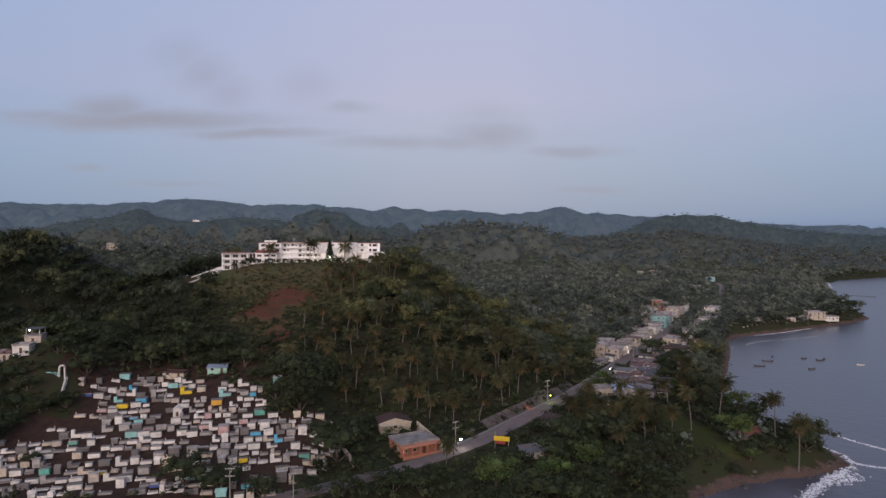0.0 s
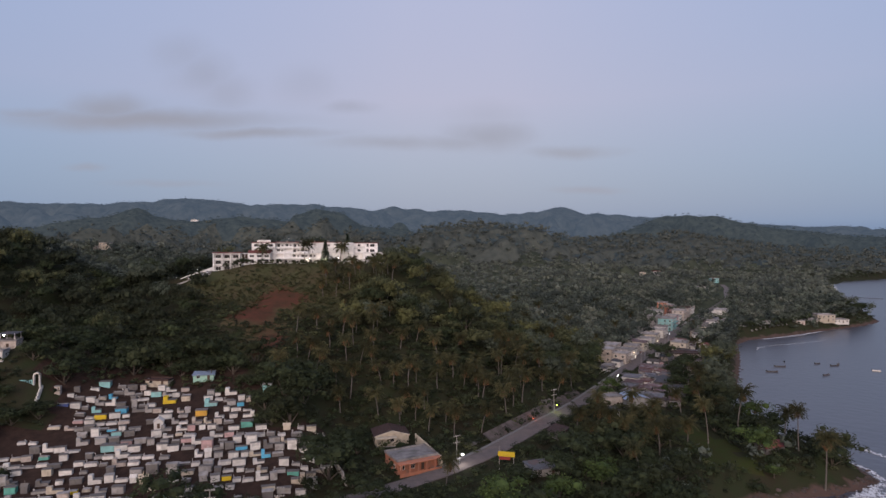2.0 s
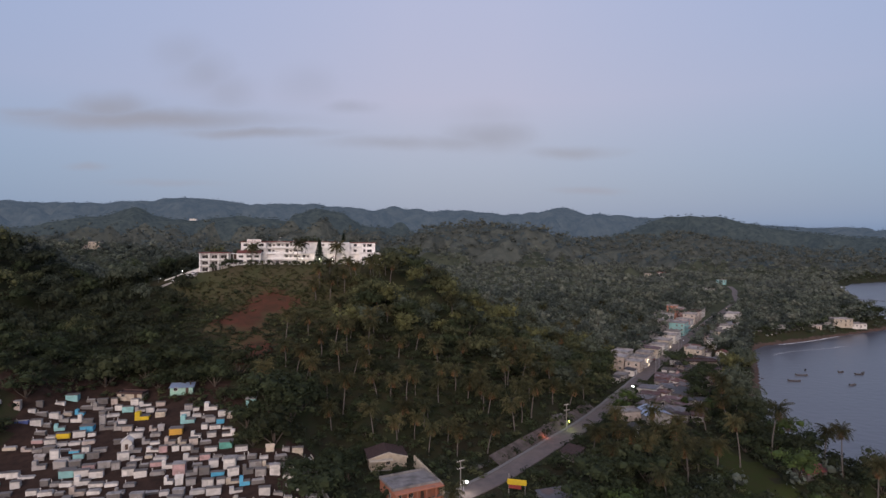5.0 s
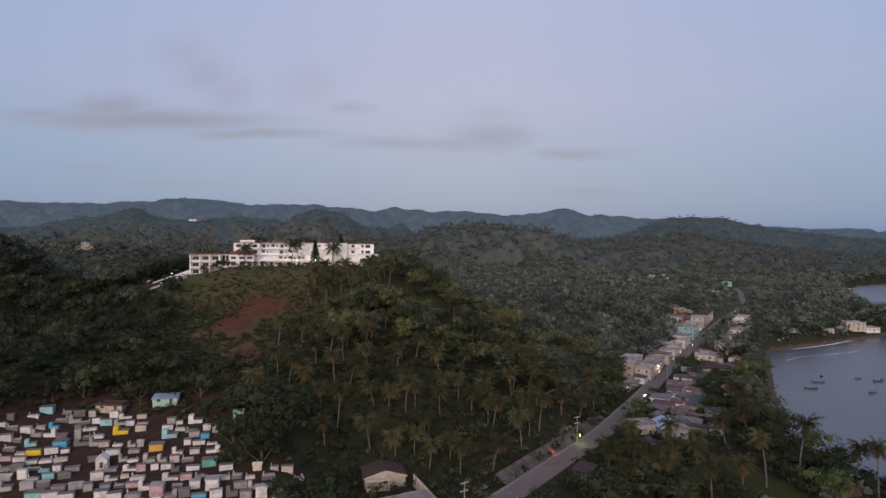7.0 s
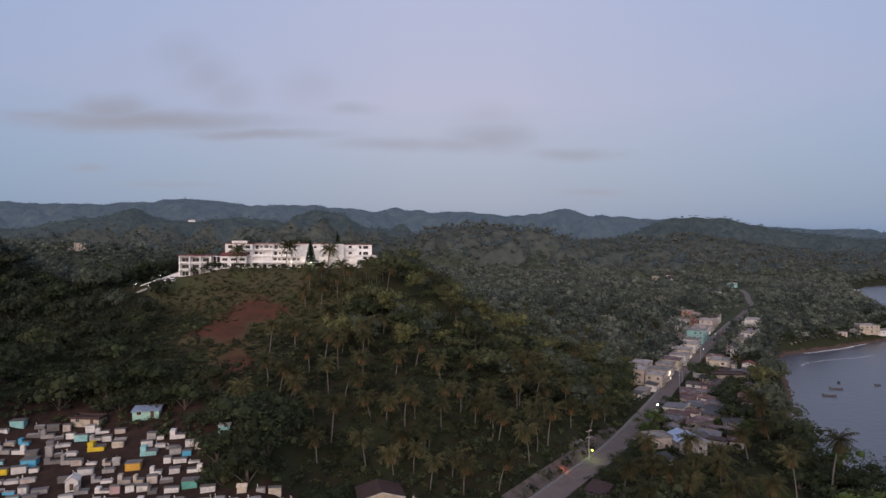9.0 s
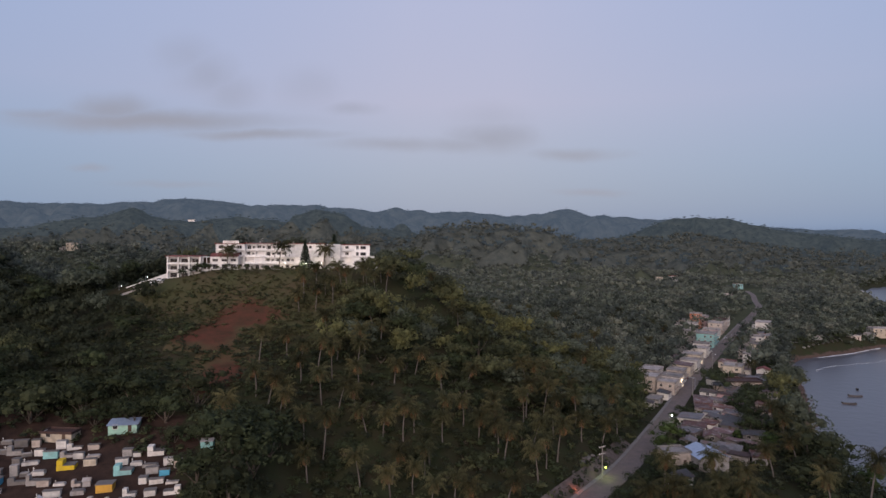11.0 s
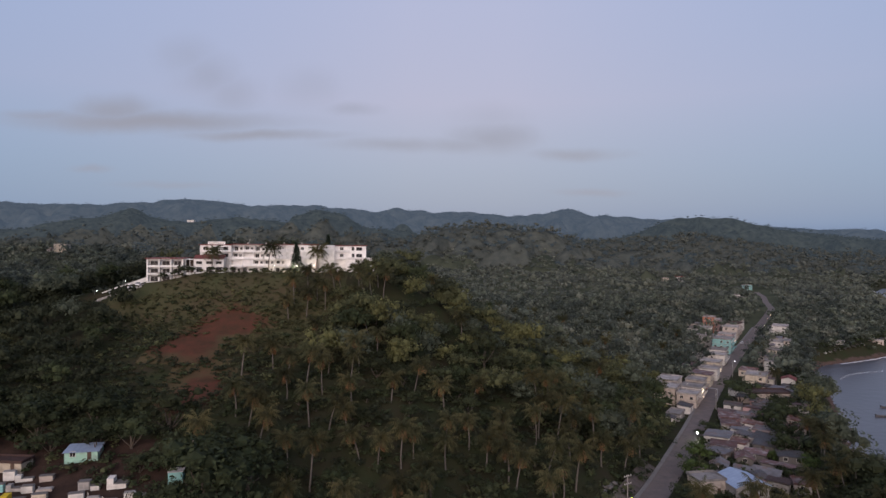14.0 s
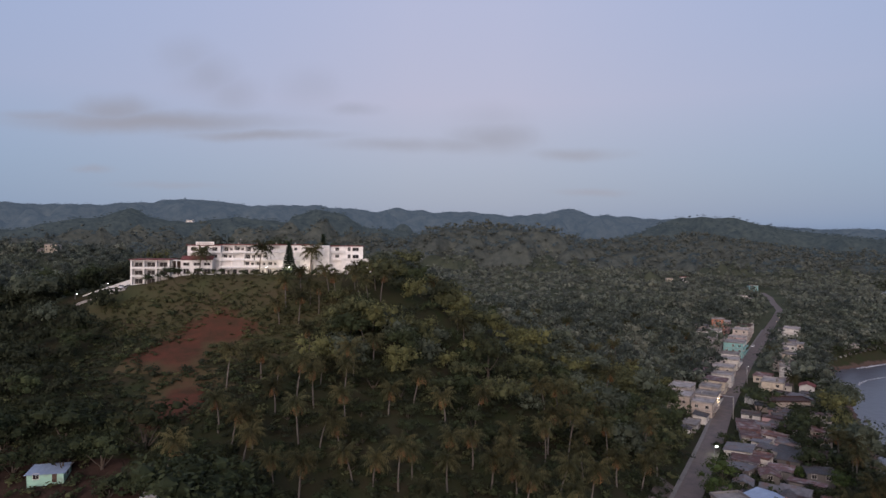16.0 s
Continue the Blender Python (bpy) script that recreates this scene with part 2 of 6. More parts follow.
def red_slope_mat():
    """Bare red earth that frays out into the green of the slope."""
    m = mat("red_slope", (0.102, 0.040, 0.027), (0.060, 0.035, 0.022), 0.95, 0.25, 0.5, 1.2, spec=0.05)
    n, l = m.node_tree.nodes, m.node_tree.links
    p = n["Principled BSDF"]
    old = p.inputs["Base Color"].links[0].from_socket
    pos, no, mx, top = n.new("ShaderNodeNewGeometry"), n.new("ShaderNodeTexNoise"), n.new("ShaderNodeMix"), None
    no.inputs["Scale"].default_value, no.inputs["Detail"].default_value = 0.11, 6
    l.new(pos.outputs["Position"], no.inputs["Vector"])
    for cx_, cy_, rx_, ry_ in ((-84, 330, 15, 10), (-93, 314, 13, 13), (-79, 287, 10, 15)):
        sb, ml, ln = n.new("ShaderNodeVectorMath"), n.new("ShaderNodeVectorMath"), n.new("ShaderNodeVectorMath")
        sb.operation, ml.operation, ln.operation = "SUBTRACT", "MULTIPLY", "LENGTH"
        sb.inputs[1].default_value, ml.inputs[1].default_value = (cx_, cy_, 0), (1 / rx_, 1 / ry_, 0)
        l.new(pos.outputs["Position"], sb.inputs[0]), l.new(sb.outputs[0], ml.inputs[0]), l.new(ml.outputs[0], ln.inputs[0])
        if top is None:
            top = ln.outputs["Value"]
        else:
            mn = n.new("ShaderNodeMath")
            mn.operation = "MINIMUM"
            l.new(top, mn.inputs[0]), l.new(ln.outputs["Value"], mn.inputs[1])
            top = mn.outputs[0]
    ad, mr = n.new("ShaderNodeMath"), n.new("ShaderNodeMapRange")
    ad.operation = "MULTIPLY_ADD"
    ad.inputs[1].default_value = 1.6
    l.new(no.outputs[0], ad.inputs[0]), l.new(top, ad.inputs[2]), l.new(ad.outputs[0], mr.inputs[0])
    mr.inputs["From Min"].default_value, mr.inputs["From Max"].default_value = 1.4, 1.85
    mx.data_type = "RGBA"
    l.new(mr.outputs[0], mx.inputs[0]), l.new(old, mx.inputs[6])
    mx.inputs[7].default_value = (0.080, 0.062, 0.034, 1)
    l.new(mx.outputs[2], p.inputs["Base Color"])
    return m


M_RED = red_slope_mat()
M_SLOPE = mat("grassy_slope", (0.056, 0.060, 0.028), (0.072, 0.056, 0.034), 0.95, 0.06, 0.6, 1.0, spec=0.05)
M_SCRUB = leafy("scrub_leaves", (0.098, 0.098, 0.044), (0.058, 0.059, 0.029), island=0.5)
M_SHORE = shore_mat()


# ---- helpers for meshes ----
def mesh_from(name, verts, faces, materials, mat_index=None, smooth=False):
    """A mesh from arrays; faces all have the same number of corners, or are a list of such arrays."""
    groups = faces if isinstance(faces, list) else [faces]
    groups = [np.asarray(g, np.int32) for g in groups if len(g)]
    loops = np.concatenate([g.ravel() for g in groups])
    sizes = np.concatenate([np.full(len(g), g.shape[1], np.int32) for g in groups])
    starts = np.concatenate([[0], np.cumsum(sizes)[:-1]]).astype(np.int32)
    me = bpy.data.meshes.new(name)
    me.vertices.add(len(verts)), me.loops.add(len(loops)), me.polygons.add(len(sizes))
    me.vertices.foreach_set("co", np.asarray(verts, np.float32).ravel())
    me.loops.foreach_set("vertex_index", loops)
    me.polygons.foreach_set("loop_start", starts)
    for m in materials:
        me.materials.append(m)
    if mat_index is not None:
        me.polygons.foreach_set("material_index", np.asarray(mat_index, np.int32))
    me.polygons.foreach_set("use_smooth", np.full(len(sizes), smooth))
    me.update(calc_edges=True)
    return me


def part(name, data, material, parent, label="", m=None):
    """Links a bmesh or a mesh as ONE object under a thing or a part."""
    if isinstance(data, bmesh.types.BMesh):
        me = bpy.data.meshes.new(name)
        data.to_mesh(me)
        data.free()
        data = me
    if material is not None and not data.materials:
        data.materials.append(material)
    ob = new(name, data)
    if parent is not None:
        ob.parent = parent
    if m is not None:
        ob.matrix_basis = m
    if label:
        ob["label"] = label
    return ob


def box(bm, x0, x1, y0, y1, z0, z1, bevel=0.0):
    r = bmesh.ops.create_cube(bm, size=1.0, matrix=Matrix.Translation(((x0 + x1) / 2, (y0 + y1) / 2, (z0 + z1) / 2)) @ Matrix.Diagonal((x1 - x0, y1 - y0, z1 - z0, 1)))
    if bevel:
        es = list({e for v in r["verts"] for e in v.link_edges})
        bmesh.ops.bevel(bm, geom=es, offset=bevel, segments=1, affect="EDGES")
    return bm


def boxes(*rows, bevel=0.0):
    bm = bmesh.new()
    for r in rows:
        box(bm, *r, bevel=bevel)
    return bm


# ---- the lie of the land ----
COAST = [(60, -400), (62, 60), (66, 150), (76, 186), (98, 198), (128, 206), (141, 213), (143, 228), (132, 242), (128, 268), (140, 318), (158, 345), (178, 382), (206, 440),
         (222, 475), (240, 498), (268, 511), (300, 528), (345, 556), (392, 582), (428, 612), (432, 640), (470, 720), (530, 830), (620, 990), (700, 1120), (790, 1210), (1000, 1330),
         (1600, 1500), (4900, 1900), (4900, 4900), (-4900, 4900), (-4900, -400)]
ROAD = [(-120, 100), (-90, 130), (-62, 158), (-27, 179), (-4, 195), (13, 210), (33, 236), (53, 263), (68, 289), (93, 333), (122, 386), (172, 471), (262, 618), (307, 691), (352, 766), (385, 842), (415, 905), (440, 975)]
ROAD_Z = [8, 7.0, 7.0, 7.5, 8.2, 9.0, 10.0, 10.0, 9.2, 8.4, 8.0, 8.0, 8.0, 8.0, 8.0, 8.4, 9.2, 10.0]


def seg_dist(x, y, pts, closed=False):
    """Distance to a polyline, and the share along it as an index."""
    best, where = np.full(np.shape(x), 1e9), np.zeros(np.shape(x))
    pairs = list(zip(pts, pts[1:] + pts[:1])) if closed else list(zip(pts, pts[1:]))
    for k, ((ax, ay), (bx, by)) in enumerate(pairs):
        dx, dy = bx - ax, by - ay
        t = np.clip(((x - ax) * dx + (y - ay) * dy) / (dx * dx + dy * dy), 0, 1)
        d = np.hypot(x - ax - t * dx, y - ay - t * dy)
        where = np.where(d < best, k + t, where)
        best = np.minimum(best, d)
    return best, where


def inside(x, y, pts):
    c = np.zeros(np.shape(x), bool)
    for (ax, ay), (bx, by) in zip(pts, pts[1:] + pts[:1]):
        if ay != by:
            c ^= ((ay > y) != (by > y)) & (x < (bx - ax) * (y - ay) / (by - ay) + ax)
    return c


def coast(x, y):
    d, _ = seg_dist(x, y, COAST[:-4] + [(4900, 1900)])
    return np.where(inside(x, y, COAST), d, -d)


def sstep(a, b, x):
    t = np.clip((x - a) / (b - a), 0, 1)
    return t * t * (3 - 2 * t)


def waves2(x, y, size, seed):
    """Cheap smooth noise out of turned sines, about -1 to 1."""
    r = np.random.RandomState(seed)
    v = 0
    for k in range(6):
        a, f, p = r.uniform(0, 6.28), r.uniform(0.7, 1.6) / size * 6.28, r.uniform(0, 6.28)
        v = v + np.sin((x * np.cos(a) + y * np.sin(a)) * f + p)
    return v / 3.0


U_A = [-1.2, -0.727, -0.66, -0.588, -0.541, -0.495, -0.458, -0.402, -0.328, -0.263, -0.226, -0.194, -0.161, -0.133, -0.078, -0.03, 0.3, 1.0]
A_ROW = [412, 405, 400, 385, 382, 370, 385, 392, 380, 385, 375, 368, 378, 396, 402, 412, 430, 440]
U_B = [-0.3, -0.06, -0.031, 0.015, 0.07, 0.135, 0.163, 0.19, 0.23, 0.31, 0.5, 1.2]
B_ROW = [432, 416, 402, 396, 393, 398, 403, 418, 428, 436, 446, 455]
U_E = [-0.1, 0.1, 0.17, 0.191, 0.21, 0.246, 0.293, 0.34, 0.386, 0.42, 0.478, 0.525, 0.571, 0.664, 0.727, 1.2]
E_ROW = [445, 432, 424, 412, 420, 419, 414, 416, 410, 413, 424, 432, 436, 446, 452, 456]
U_D = [0.1, 0.22, 0.30, 0.34, 0.37, 0.415, 0.45, 0.48, 0.52, 0.58, 0.65, 0.73, 0.9, 1.3]
D_ROW = [450, 430, 404, 387, 381, 377, 380, 390, 399, 404, 411, 416, 420, 425]
U_C = [-1.5, -0.727, -0.588, -0.495, -0.439, -0.384, -0.31, -0.254, -0.217, -0.17, -0.115, -0.078, -0.022, 0.07, 0.154, 0.177, 0.2, 0.228, 0.265, 0.32, 0.36, 0.42, 0.5, 0.608, 0.727, 1.5]
C_ROW = [362, 358, 362, 362, 352, 356, 361, 362, 364, 365, 371, 367, 373, 376, 377, 370, 368, 376, 376, 382, 387, 394, 396, 398, 402, 410]


def height(x, y):
    x, y = np.asarray(x, float), np.asarray(y, float)
    d = coast(x, y)
    base = np.where(d > 0, 8.0 * (1 - np.exp(-np.maximum(d, 0) / 16)), np.maximum(d * 0.12, -6))
    inland = sstep(350, 560, y)
    base = base + np.clip((d - 40) * 0.03, 0, 12) * inland + 1.0 * waves2(x, y, 160, 3) * sstep(40, 150, d)
    front = np.interp(y, [100, 172, 245, 258, 300, 335, 350, 357, 402, 480, 620, 900], [6, 8, 21, 25, 37, 49.5, 60, 65.5, 65, 50, 38, 20])
    foot = np.interp(y, [100, 172, 232, 258, 280, 300, 335, 350, 357, 402, 480, 620, 900], [6, 8, 9.5, 20, 31, 37, 49.5, 60, 65.5, 65, 50, 38, 20])
    k = sstep(-48, -33, x)
    front = front * (1 - k) + foot * k
    w = np.interp(x, [-260, -200, -160, -140, -122, -108, -32, -16, 12, 52, 85], [0.3, 0.6, 0.82, 0.905, 0.94, 1, 1, 0.90, 0.56, 0.22, 0])
    hill = 8 + (front - 8) * w + 19 * np.exp(-((x + 162) / 26) ** 2 - ((y - 245) / 28) ** 2) + 1.2 * waves2(x, y, 40, 31) * sstep(250, 300, y) * sstep(356, 330, y)
    left = 5 + 70 * np.exp(-((x + 295) / 120) ** 2 - ((y - 375) / 120) ** 2) + 62 * np.exp(-((x + 400) / 220) ** 2 - ((y - 690) / 170) ** 2)
    land = np.maximum(np.maximum(base + 7 * waves2(x, y, 260, 21) * sstep(430, 800, y) * sstep(60, 260, d), hill), left)
    land = np.where(d > 0, np.minimum(land, 0.6 + d * 0.75), base)
    r = np.maximum(y, 1.0)
    u = x / r
    # ridges in the distance, each at its own depth
    for us, rows, depth, width in ((U_B, B_ROW, 1650, 300), (U_E, E_ROW, 1950, 420), (U_A, A_ROW, 2500, 420), (U_D, D_ROW, 2800, 430), (U_C, C_ROW, 4300, 700)):
        top = 79 + (425 - np.interp(u, us, rows)) / 1079 * depth - 12
        spur = 1 - 2 * np.abs(waves2(x + 40 * waves2(x, y, 400, 3), 0.35 * y, depth * 0.11, int(depth)))
        fold = waves2(x, y, depth * 0.06, int(depth) + 1)
        away = (r - depth) / (width * (1 + 0.42 * spur + 0.12 * fold))
        g = np.exp(-away ** 2)
        shape = (top + 0.0030 * depth * waves2(x, y, depth * 0.09, 15) + 0.0022 * depth * waves2(x, y, depth * 0.04, 16)) * g + 0.016 * depth * fold * g * (1 - g) * 2
        land = np.where((d > 0) & (y > 500), np.maximum(land, shape), land)
    rd, rw = seg_dist(x, y, ROAD)
    rz = np.interp(rw, range(len(ROAD_Z)), ROAD_Z)
    k = sstep(6, 16, rd)
    return np.where(d > 4, rz * (1 - k) + land * k, land)


def hz(x, y):
    return float(height(np.array([x]), np.array([y]))[0])


def spread(lo, hi, fine0, fine1, step):
    mid = np.arange(fine0, fine1 + 1e-6, step)
    out_hi, out_lo, s = [], [], step
    v = fine1
    while v < hi:
        s = min(s * 1.045, 34)
        v += s
        out_hi.append(v)
    v, s = fine0, step
    while v > lo:
        s = min(s * 1.06, 34)
        v -= s
        out_lo.append(v)
    return np.concatenate([out_lo[::-1], mid, out_hi])


RED_SPOTS = [(-84, 328, 15, 13), (-91, 312, 15, 16), (-80, 288, 12, 17)]
CEMETERY = [(-152, 164), (-147, 192), (-144, 213), (-130, 216), (-140, 234), (-124, 248), (-108, 249), (-72, 241), (-63, 217), (-41, 222), (-33, 200), (-38, 184), (-48, 168)]
OPEN_ROAD = [(-34, 150), (-32, 234), (-4, 240), (38, 266), (60, 264), (48, 236), (42, 212), (33, 192), (20, 180), (8, 150)]
VILLAGE = [(60, 252), (94, 250), (106, 272), (158, 372), (170, 425), (150, 425), (64, 292)]
OPEN_LAWN = [(72, 186), (80, 252), (102, 254), (103, 222), (101, 186)]
LAWN = [(83, 203), (87, 250), (99, 252), (100, 222), (98, 206)]

gx, gy = spread(-4900, 4900, -330, 440, 4.4), spread(-500, 4900, 130, 700, 4.4)
GX, GY = np.meshgrid(gx, gy)
GZ = height(GX, GY)
nx, ny = len(gx), len(gy)
idx = np.arange(nx * ny).reshape(ny, nx)
quads = np.stack([idx[:-1, :-1], idx[:-1, 1:], idx[1:, 1:], idx[1:, :-1]], -1).reshape(-1, 4)
cx, cy = (GX[:-1, :-1] + 2.2).ravel(), (GY[:-1, :-1] + 2.2).ravel()
cd = coast(cx, cy)
mi = np.zeros(len(cx), int)
for sx, sy, ra, rb in RED_SPOTS:
    mi[((cx - sx) / ra) ** 2 + ((cy - sy) / rb) ** 2 < 1 + 0.35 * waves2(cx, cy, 14, 5)] = 1
mi[(cx > -140) & (cx < -46 - (350 - cy) * 0.15) & (cy + 0.35 * (cx + 90) > 318) & (cy < 372) & (mi == 0)] = 10
mi[inside(cx, cy, CEMETERY)] = 2
mi[inside(cx + 3 * waves2(cx, cy, 19, 43), cy + 3 * waves2(cx, cy, 15, 44), [(-150, 236), (-134, 258), (-108, 264), (-84, 262), (-66, 246), (-72, 238), (-110, 246), (-138, 232)])] = 2
mi[inside(cx + 4 * waves2(cx, cy, 17, 41), cy + 5 * waves2(cx, cy, 15, 42), LAWN)] = 3
mi[(cd < 30) & (cy < 760) & (mi == 0)] = 4
# ground materials change with distance, haze put into their colours
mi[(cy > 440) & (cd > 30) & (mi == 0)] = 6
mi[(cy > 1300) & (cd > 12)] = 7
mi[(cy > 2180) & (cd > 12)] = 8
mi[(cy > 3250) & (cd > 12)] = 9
# paler than the near ground, carrying the valley's haze in its colour
M_VGROUND = mat("hazed_valley_ground", (0.090, 0.096, 0.062), (0.056, 0.062, 0.044), 0.95, 0.03, 0.5, 0.5, spec=0.0)
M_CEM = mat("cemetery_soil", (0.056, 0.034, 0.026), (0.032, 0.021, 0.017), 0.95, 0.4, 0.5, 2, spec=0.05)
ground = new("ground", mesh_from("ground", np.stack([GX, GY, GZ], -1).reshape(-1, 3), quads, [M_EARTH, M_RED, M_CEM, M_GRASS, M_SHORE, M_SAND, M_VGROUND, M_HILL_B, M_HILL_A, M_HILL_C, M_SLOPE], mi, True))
tagged(ground, "wooded coastal hills with red bare earth patches", "ground", kind="structure")

water = new("water", mesh_from("water", [(-200, -500, 0), (4950, -500, 0), (4950, 4950, 0), (-200, 4950, 0)], np.array([[0, 1, 2, 3]]), [M_SEA]))
tagged(water, "calm grey-blue sea in a sheltered bay", "sea", kind="structure")


def ribbon(pts, zs, off0, off1, lift, step=3.0):
    """A strip along a polyline between two sideways offsets, smoothed."""
    p = np.array(pts, float)
    s = np.concatenate([[0], np.cumsum(np.hypot(*np.diff(p, axis=0).T))])
    t = np.arange(0, s[-1], step)
    x, y, z = (np.interp(t, s, v) for v in (p[:, 0], p[:, 1], zs))
    ker = np.ones(9) / 9
    sm = lambda v: np.convolve(np.pad(v, 4, mode="edge"), ker, "valid")
    x, y, z = sm(x), sm(y), sm(z)
    tx, ty = np.gradient(x), np.gradient(y)
    n = np.hypot(tx, ty)
    nx_, ny_ = ty / n, -tx / n
    L = np.stack([x + nx_ * off0, y + ny_ * off0, z + lift], -1)
    R = np.stack([x + nx_ * off1, y + ny_ * off1, z + lift], -1)
    return L, R


def strip_mesh(name, L, R, depth, material):
    n = len(L)
    v = np.concatenate([L, R, L - [0, 0, depth], R - [0, 0, depth]])
    a = np.arange(n - 1)
    f = np.concatenate([np.stack([a, a + n, a + n + 1, a + 1], -1), np.stack([a + 2 * n, a, a + 1, a + 2 * n + 1], -1), np.stack([a + n, a + 3 * n, a + 3 * n + 1, a + n + 1], -1)])
    return mesh_from(name, v, f, [material])


road = new("road", strip_mesh("road", *ribbon(ROAD, ROAD_Z, -3.3, 3.3, 0.25), 1.2, M_ROAD))
tagged(road, "worn grey village road with dusty edges", "road", kind="structure")
for sgn in (-1,):
    a, b = (3.3, 4.5) if sgn > 0 else (-4.5, -3.3)
    k = new("pavement", strip_mesh("pavement", *ribbon(ROAD[4:13], ROAD_Z[4:13], a, b, 0.42), 1.2, M_KERB))
    tagged(k, "narrow raised concrete pavement beside the road", "pavement", kind="structure")


# ---- vegetation ----
def leaf_cloud(rs, lobes, per, leaf):
    """Leaf-shaped quads over the upper shells of several lobes (centre, radius): verts and faces."""
    vs = []
    for (c, r) in lobes:
        n = int(per * r * r)
        q = rs.normal(size=(n, 3))
        q[:, 2] = np.abs(q[:, 2]) * 1.1 - 0.45
        q /= np.linalg.norm(q, axis=1)[:, None]
        rad = r * rs.uniform(0.72, 1.08, (n, 1))
        p = np.array(c) + q * rad * [1, 1, 0.8]
        nrm = q + rs.normal(size=(n, 3)) * 0.55 + [0, 0, 0.35]
        nrm /= np.linalg.norm(nrm, axis=1)[:, None]
        t = np.cross(nrm, rs.normal(size=(n, 3)))
        t /= np.linalg.norm(t, axis=1)[:, None]
        b = np.cross(nrm, t)
        s = leaf * rs.uniform(0.6, 1.3, (n, 1))
        vs.append(np.stack([p - t * s, p - b * s * 0.55 + nrm * s * 0.15, p + t * s, p + b * s * 0.55 + nrm * s * 0.15], 1))
    v = np.concatenate(vs).reshape(-1, 3)
    return v, np.arange(len(v)).reshape(-1, 4)


def blob(c, r, rs, seg=5, rings=3):
    """A rough dark inner mass, so that a crown is not see-through."""
    a = np.linspace(0, 2 * np.pi, seg, endpoint=False)
    v = [(c[0], c[1], c[2] + r * 0.72)]
    for k in range(1, rings):
        th = np.pi * k / rings
        for t in a:
            rr = r * rs.uniform(0.72, 0.92)
            v.append((c[0] + rr * np.sin(th) * np.cos(t), c[1] + rr * np.sin(th) * np.sin(t), c[2] + rr * 0.72 * np.cos(th)))
    v.append((c[0], c[1], c[2] - r * 0.6))
    f3 = [(0, 1 + k, 1 + (k + 1) % seg) for k in range(seg)]
    last, n = 1 + (rings - 2) * seg, len(v) - 1
    f3 += [(n, last + (k + 1) % seg, last + k) for k in range(seg)]
    f4 = [(1 + g * seg + k, 1 + (g + 1) * seg + k, 1 + (g + 1) * seg + (k + 1) % seg, 1 + g * seg + (k + 1) % seg) for g in range(rings - 2) for k in range(seg)]
    return np.array(v), np.array(f3), np.array(f4)


def crown_arrays(seed, lobes_n, per, leaf, spread_=0.55, core=0.6):
    """A crown about one unit in radius, its base near z = 0."""
    rs = np.random.RandomState(seed)
    lobes = [((0, 0, 0.75), 0.62)]
    for k in range(lobes_n):
        a = 6.283 * k / lobes_n + rs.uniform(-0.5, 0.5)
        rr = rs.uniform(0.3, spread_ + 0.12)
        lobes.append(((rr * np.cos(a), rr * np.sin(a), rs.uniform(0.3, 1.0)), rs.uniform(0.28, 0.5)))
    v, f = leaf_cloud(rs, lobes, per, leaf)
    vs, f3s, f4s, n = [v], [], [f], len(v)
    if core:
        for c, r in lobes:
            bv, b3, b4 = blob(c, r * core, rs)
            vs.append(bv), f3s.append(b3 + n), f4s.append(b4 + n)
            n += len(bv)
    return np.concatenate(vs), (np.concatenate(f3s) if f3s else np.zeros((0, 3), int)), np.concatenate(f4s)


def tube(pts, radii, sides=6):
    pts = np.array(pts, float)
    n = len(pts)
    a = np.linspace(0, 2 * np.pi, sides, endpoint=False)
    ring = np.stack([np.cos(a), np.sin(a), 0 * a], -1)
    v = np.concatenate([p + ring * r for p, r in zip(pts, radii)])
    f = [(g * sides + k, g * sides + (k + 1) % sides, (g + 1) * sides + (k + 1) % sides, (g + 1) * sides + k) for g in range(n - 1) for k in range(sides)]
    return v, np.array(f)


def scatter_mesh(name, protos, places, materials, kinds=None):
    """Joins many turned and scaled copies of a few crowns into one mesh. places: x, y, z, radius, height share, turn, kind; kinds: a material for each."""
    vs, f3, f4, m3, m4, n = [], [], [], [], [], 0
    kinds = np.zeros(len(places), int) if kinds is None else kinds
    for (x, y, z, r, hs, a, k), mk in zip(places, kinds):
        v, t3, t4 = protos[int(k)]
        c, s = np.cos(a), np.sin(a)
        vs.append(np.stack([x + r * (v[:, 0] * c - v[:, 1] * s), y + r * (v[:, 0] * s + v[:, 1] * c), z + r * hs * v[:, 2]], -1))
        f3.append(t3 + n), f4.append(t4 + n), m3.append(np.full(len(t3), mk)), m4.append(np.full(len(t4), mk))
        n += len(v)
    return mesh_from(name, np.concatenate(vs), [np.concatenate(f3), np.concatenate(f4)], materials, np.concatenate(m3 + m4))


BUILT = []      # (x, y, radius) kept clear of trees


def clear_of_built(x, y, more=0.0):
    ok = np.ones(len(x), bool)
    for bx, by, br in BUILT:
        ok &= np.hypot(x - bx, y - by) > br + more
    return ok

# ---- things ----
def paint(name, c, rough=0.75, dirt=0.5, scale=0.7):
    return mat(name, c, tuple(v * 0.82 for v in c), rough, scale, 0.08, 6, stain=((0.16, 0.135, 0.115), 0.6, min(1.0, dirt * 1.5)), vary=0.14)


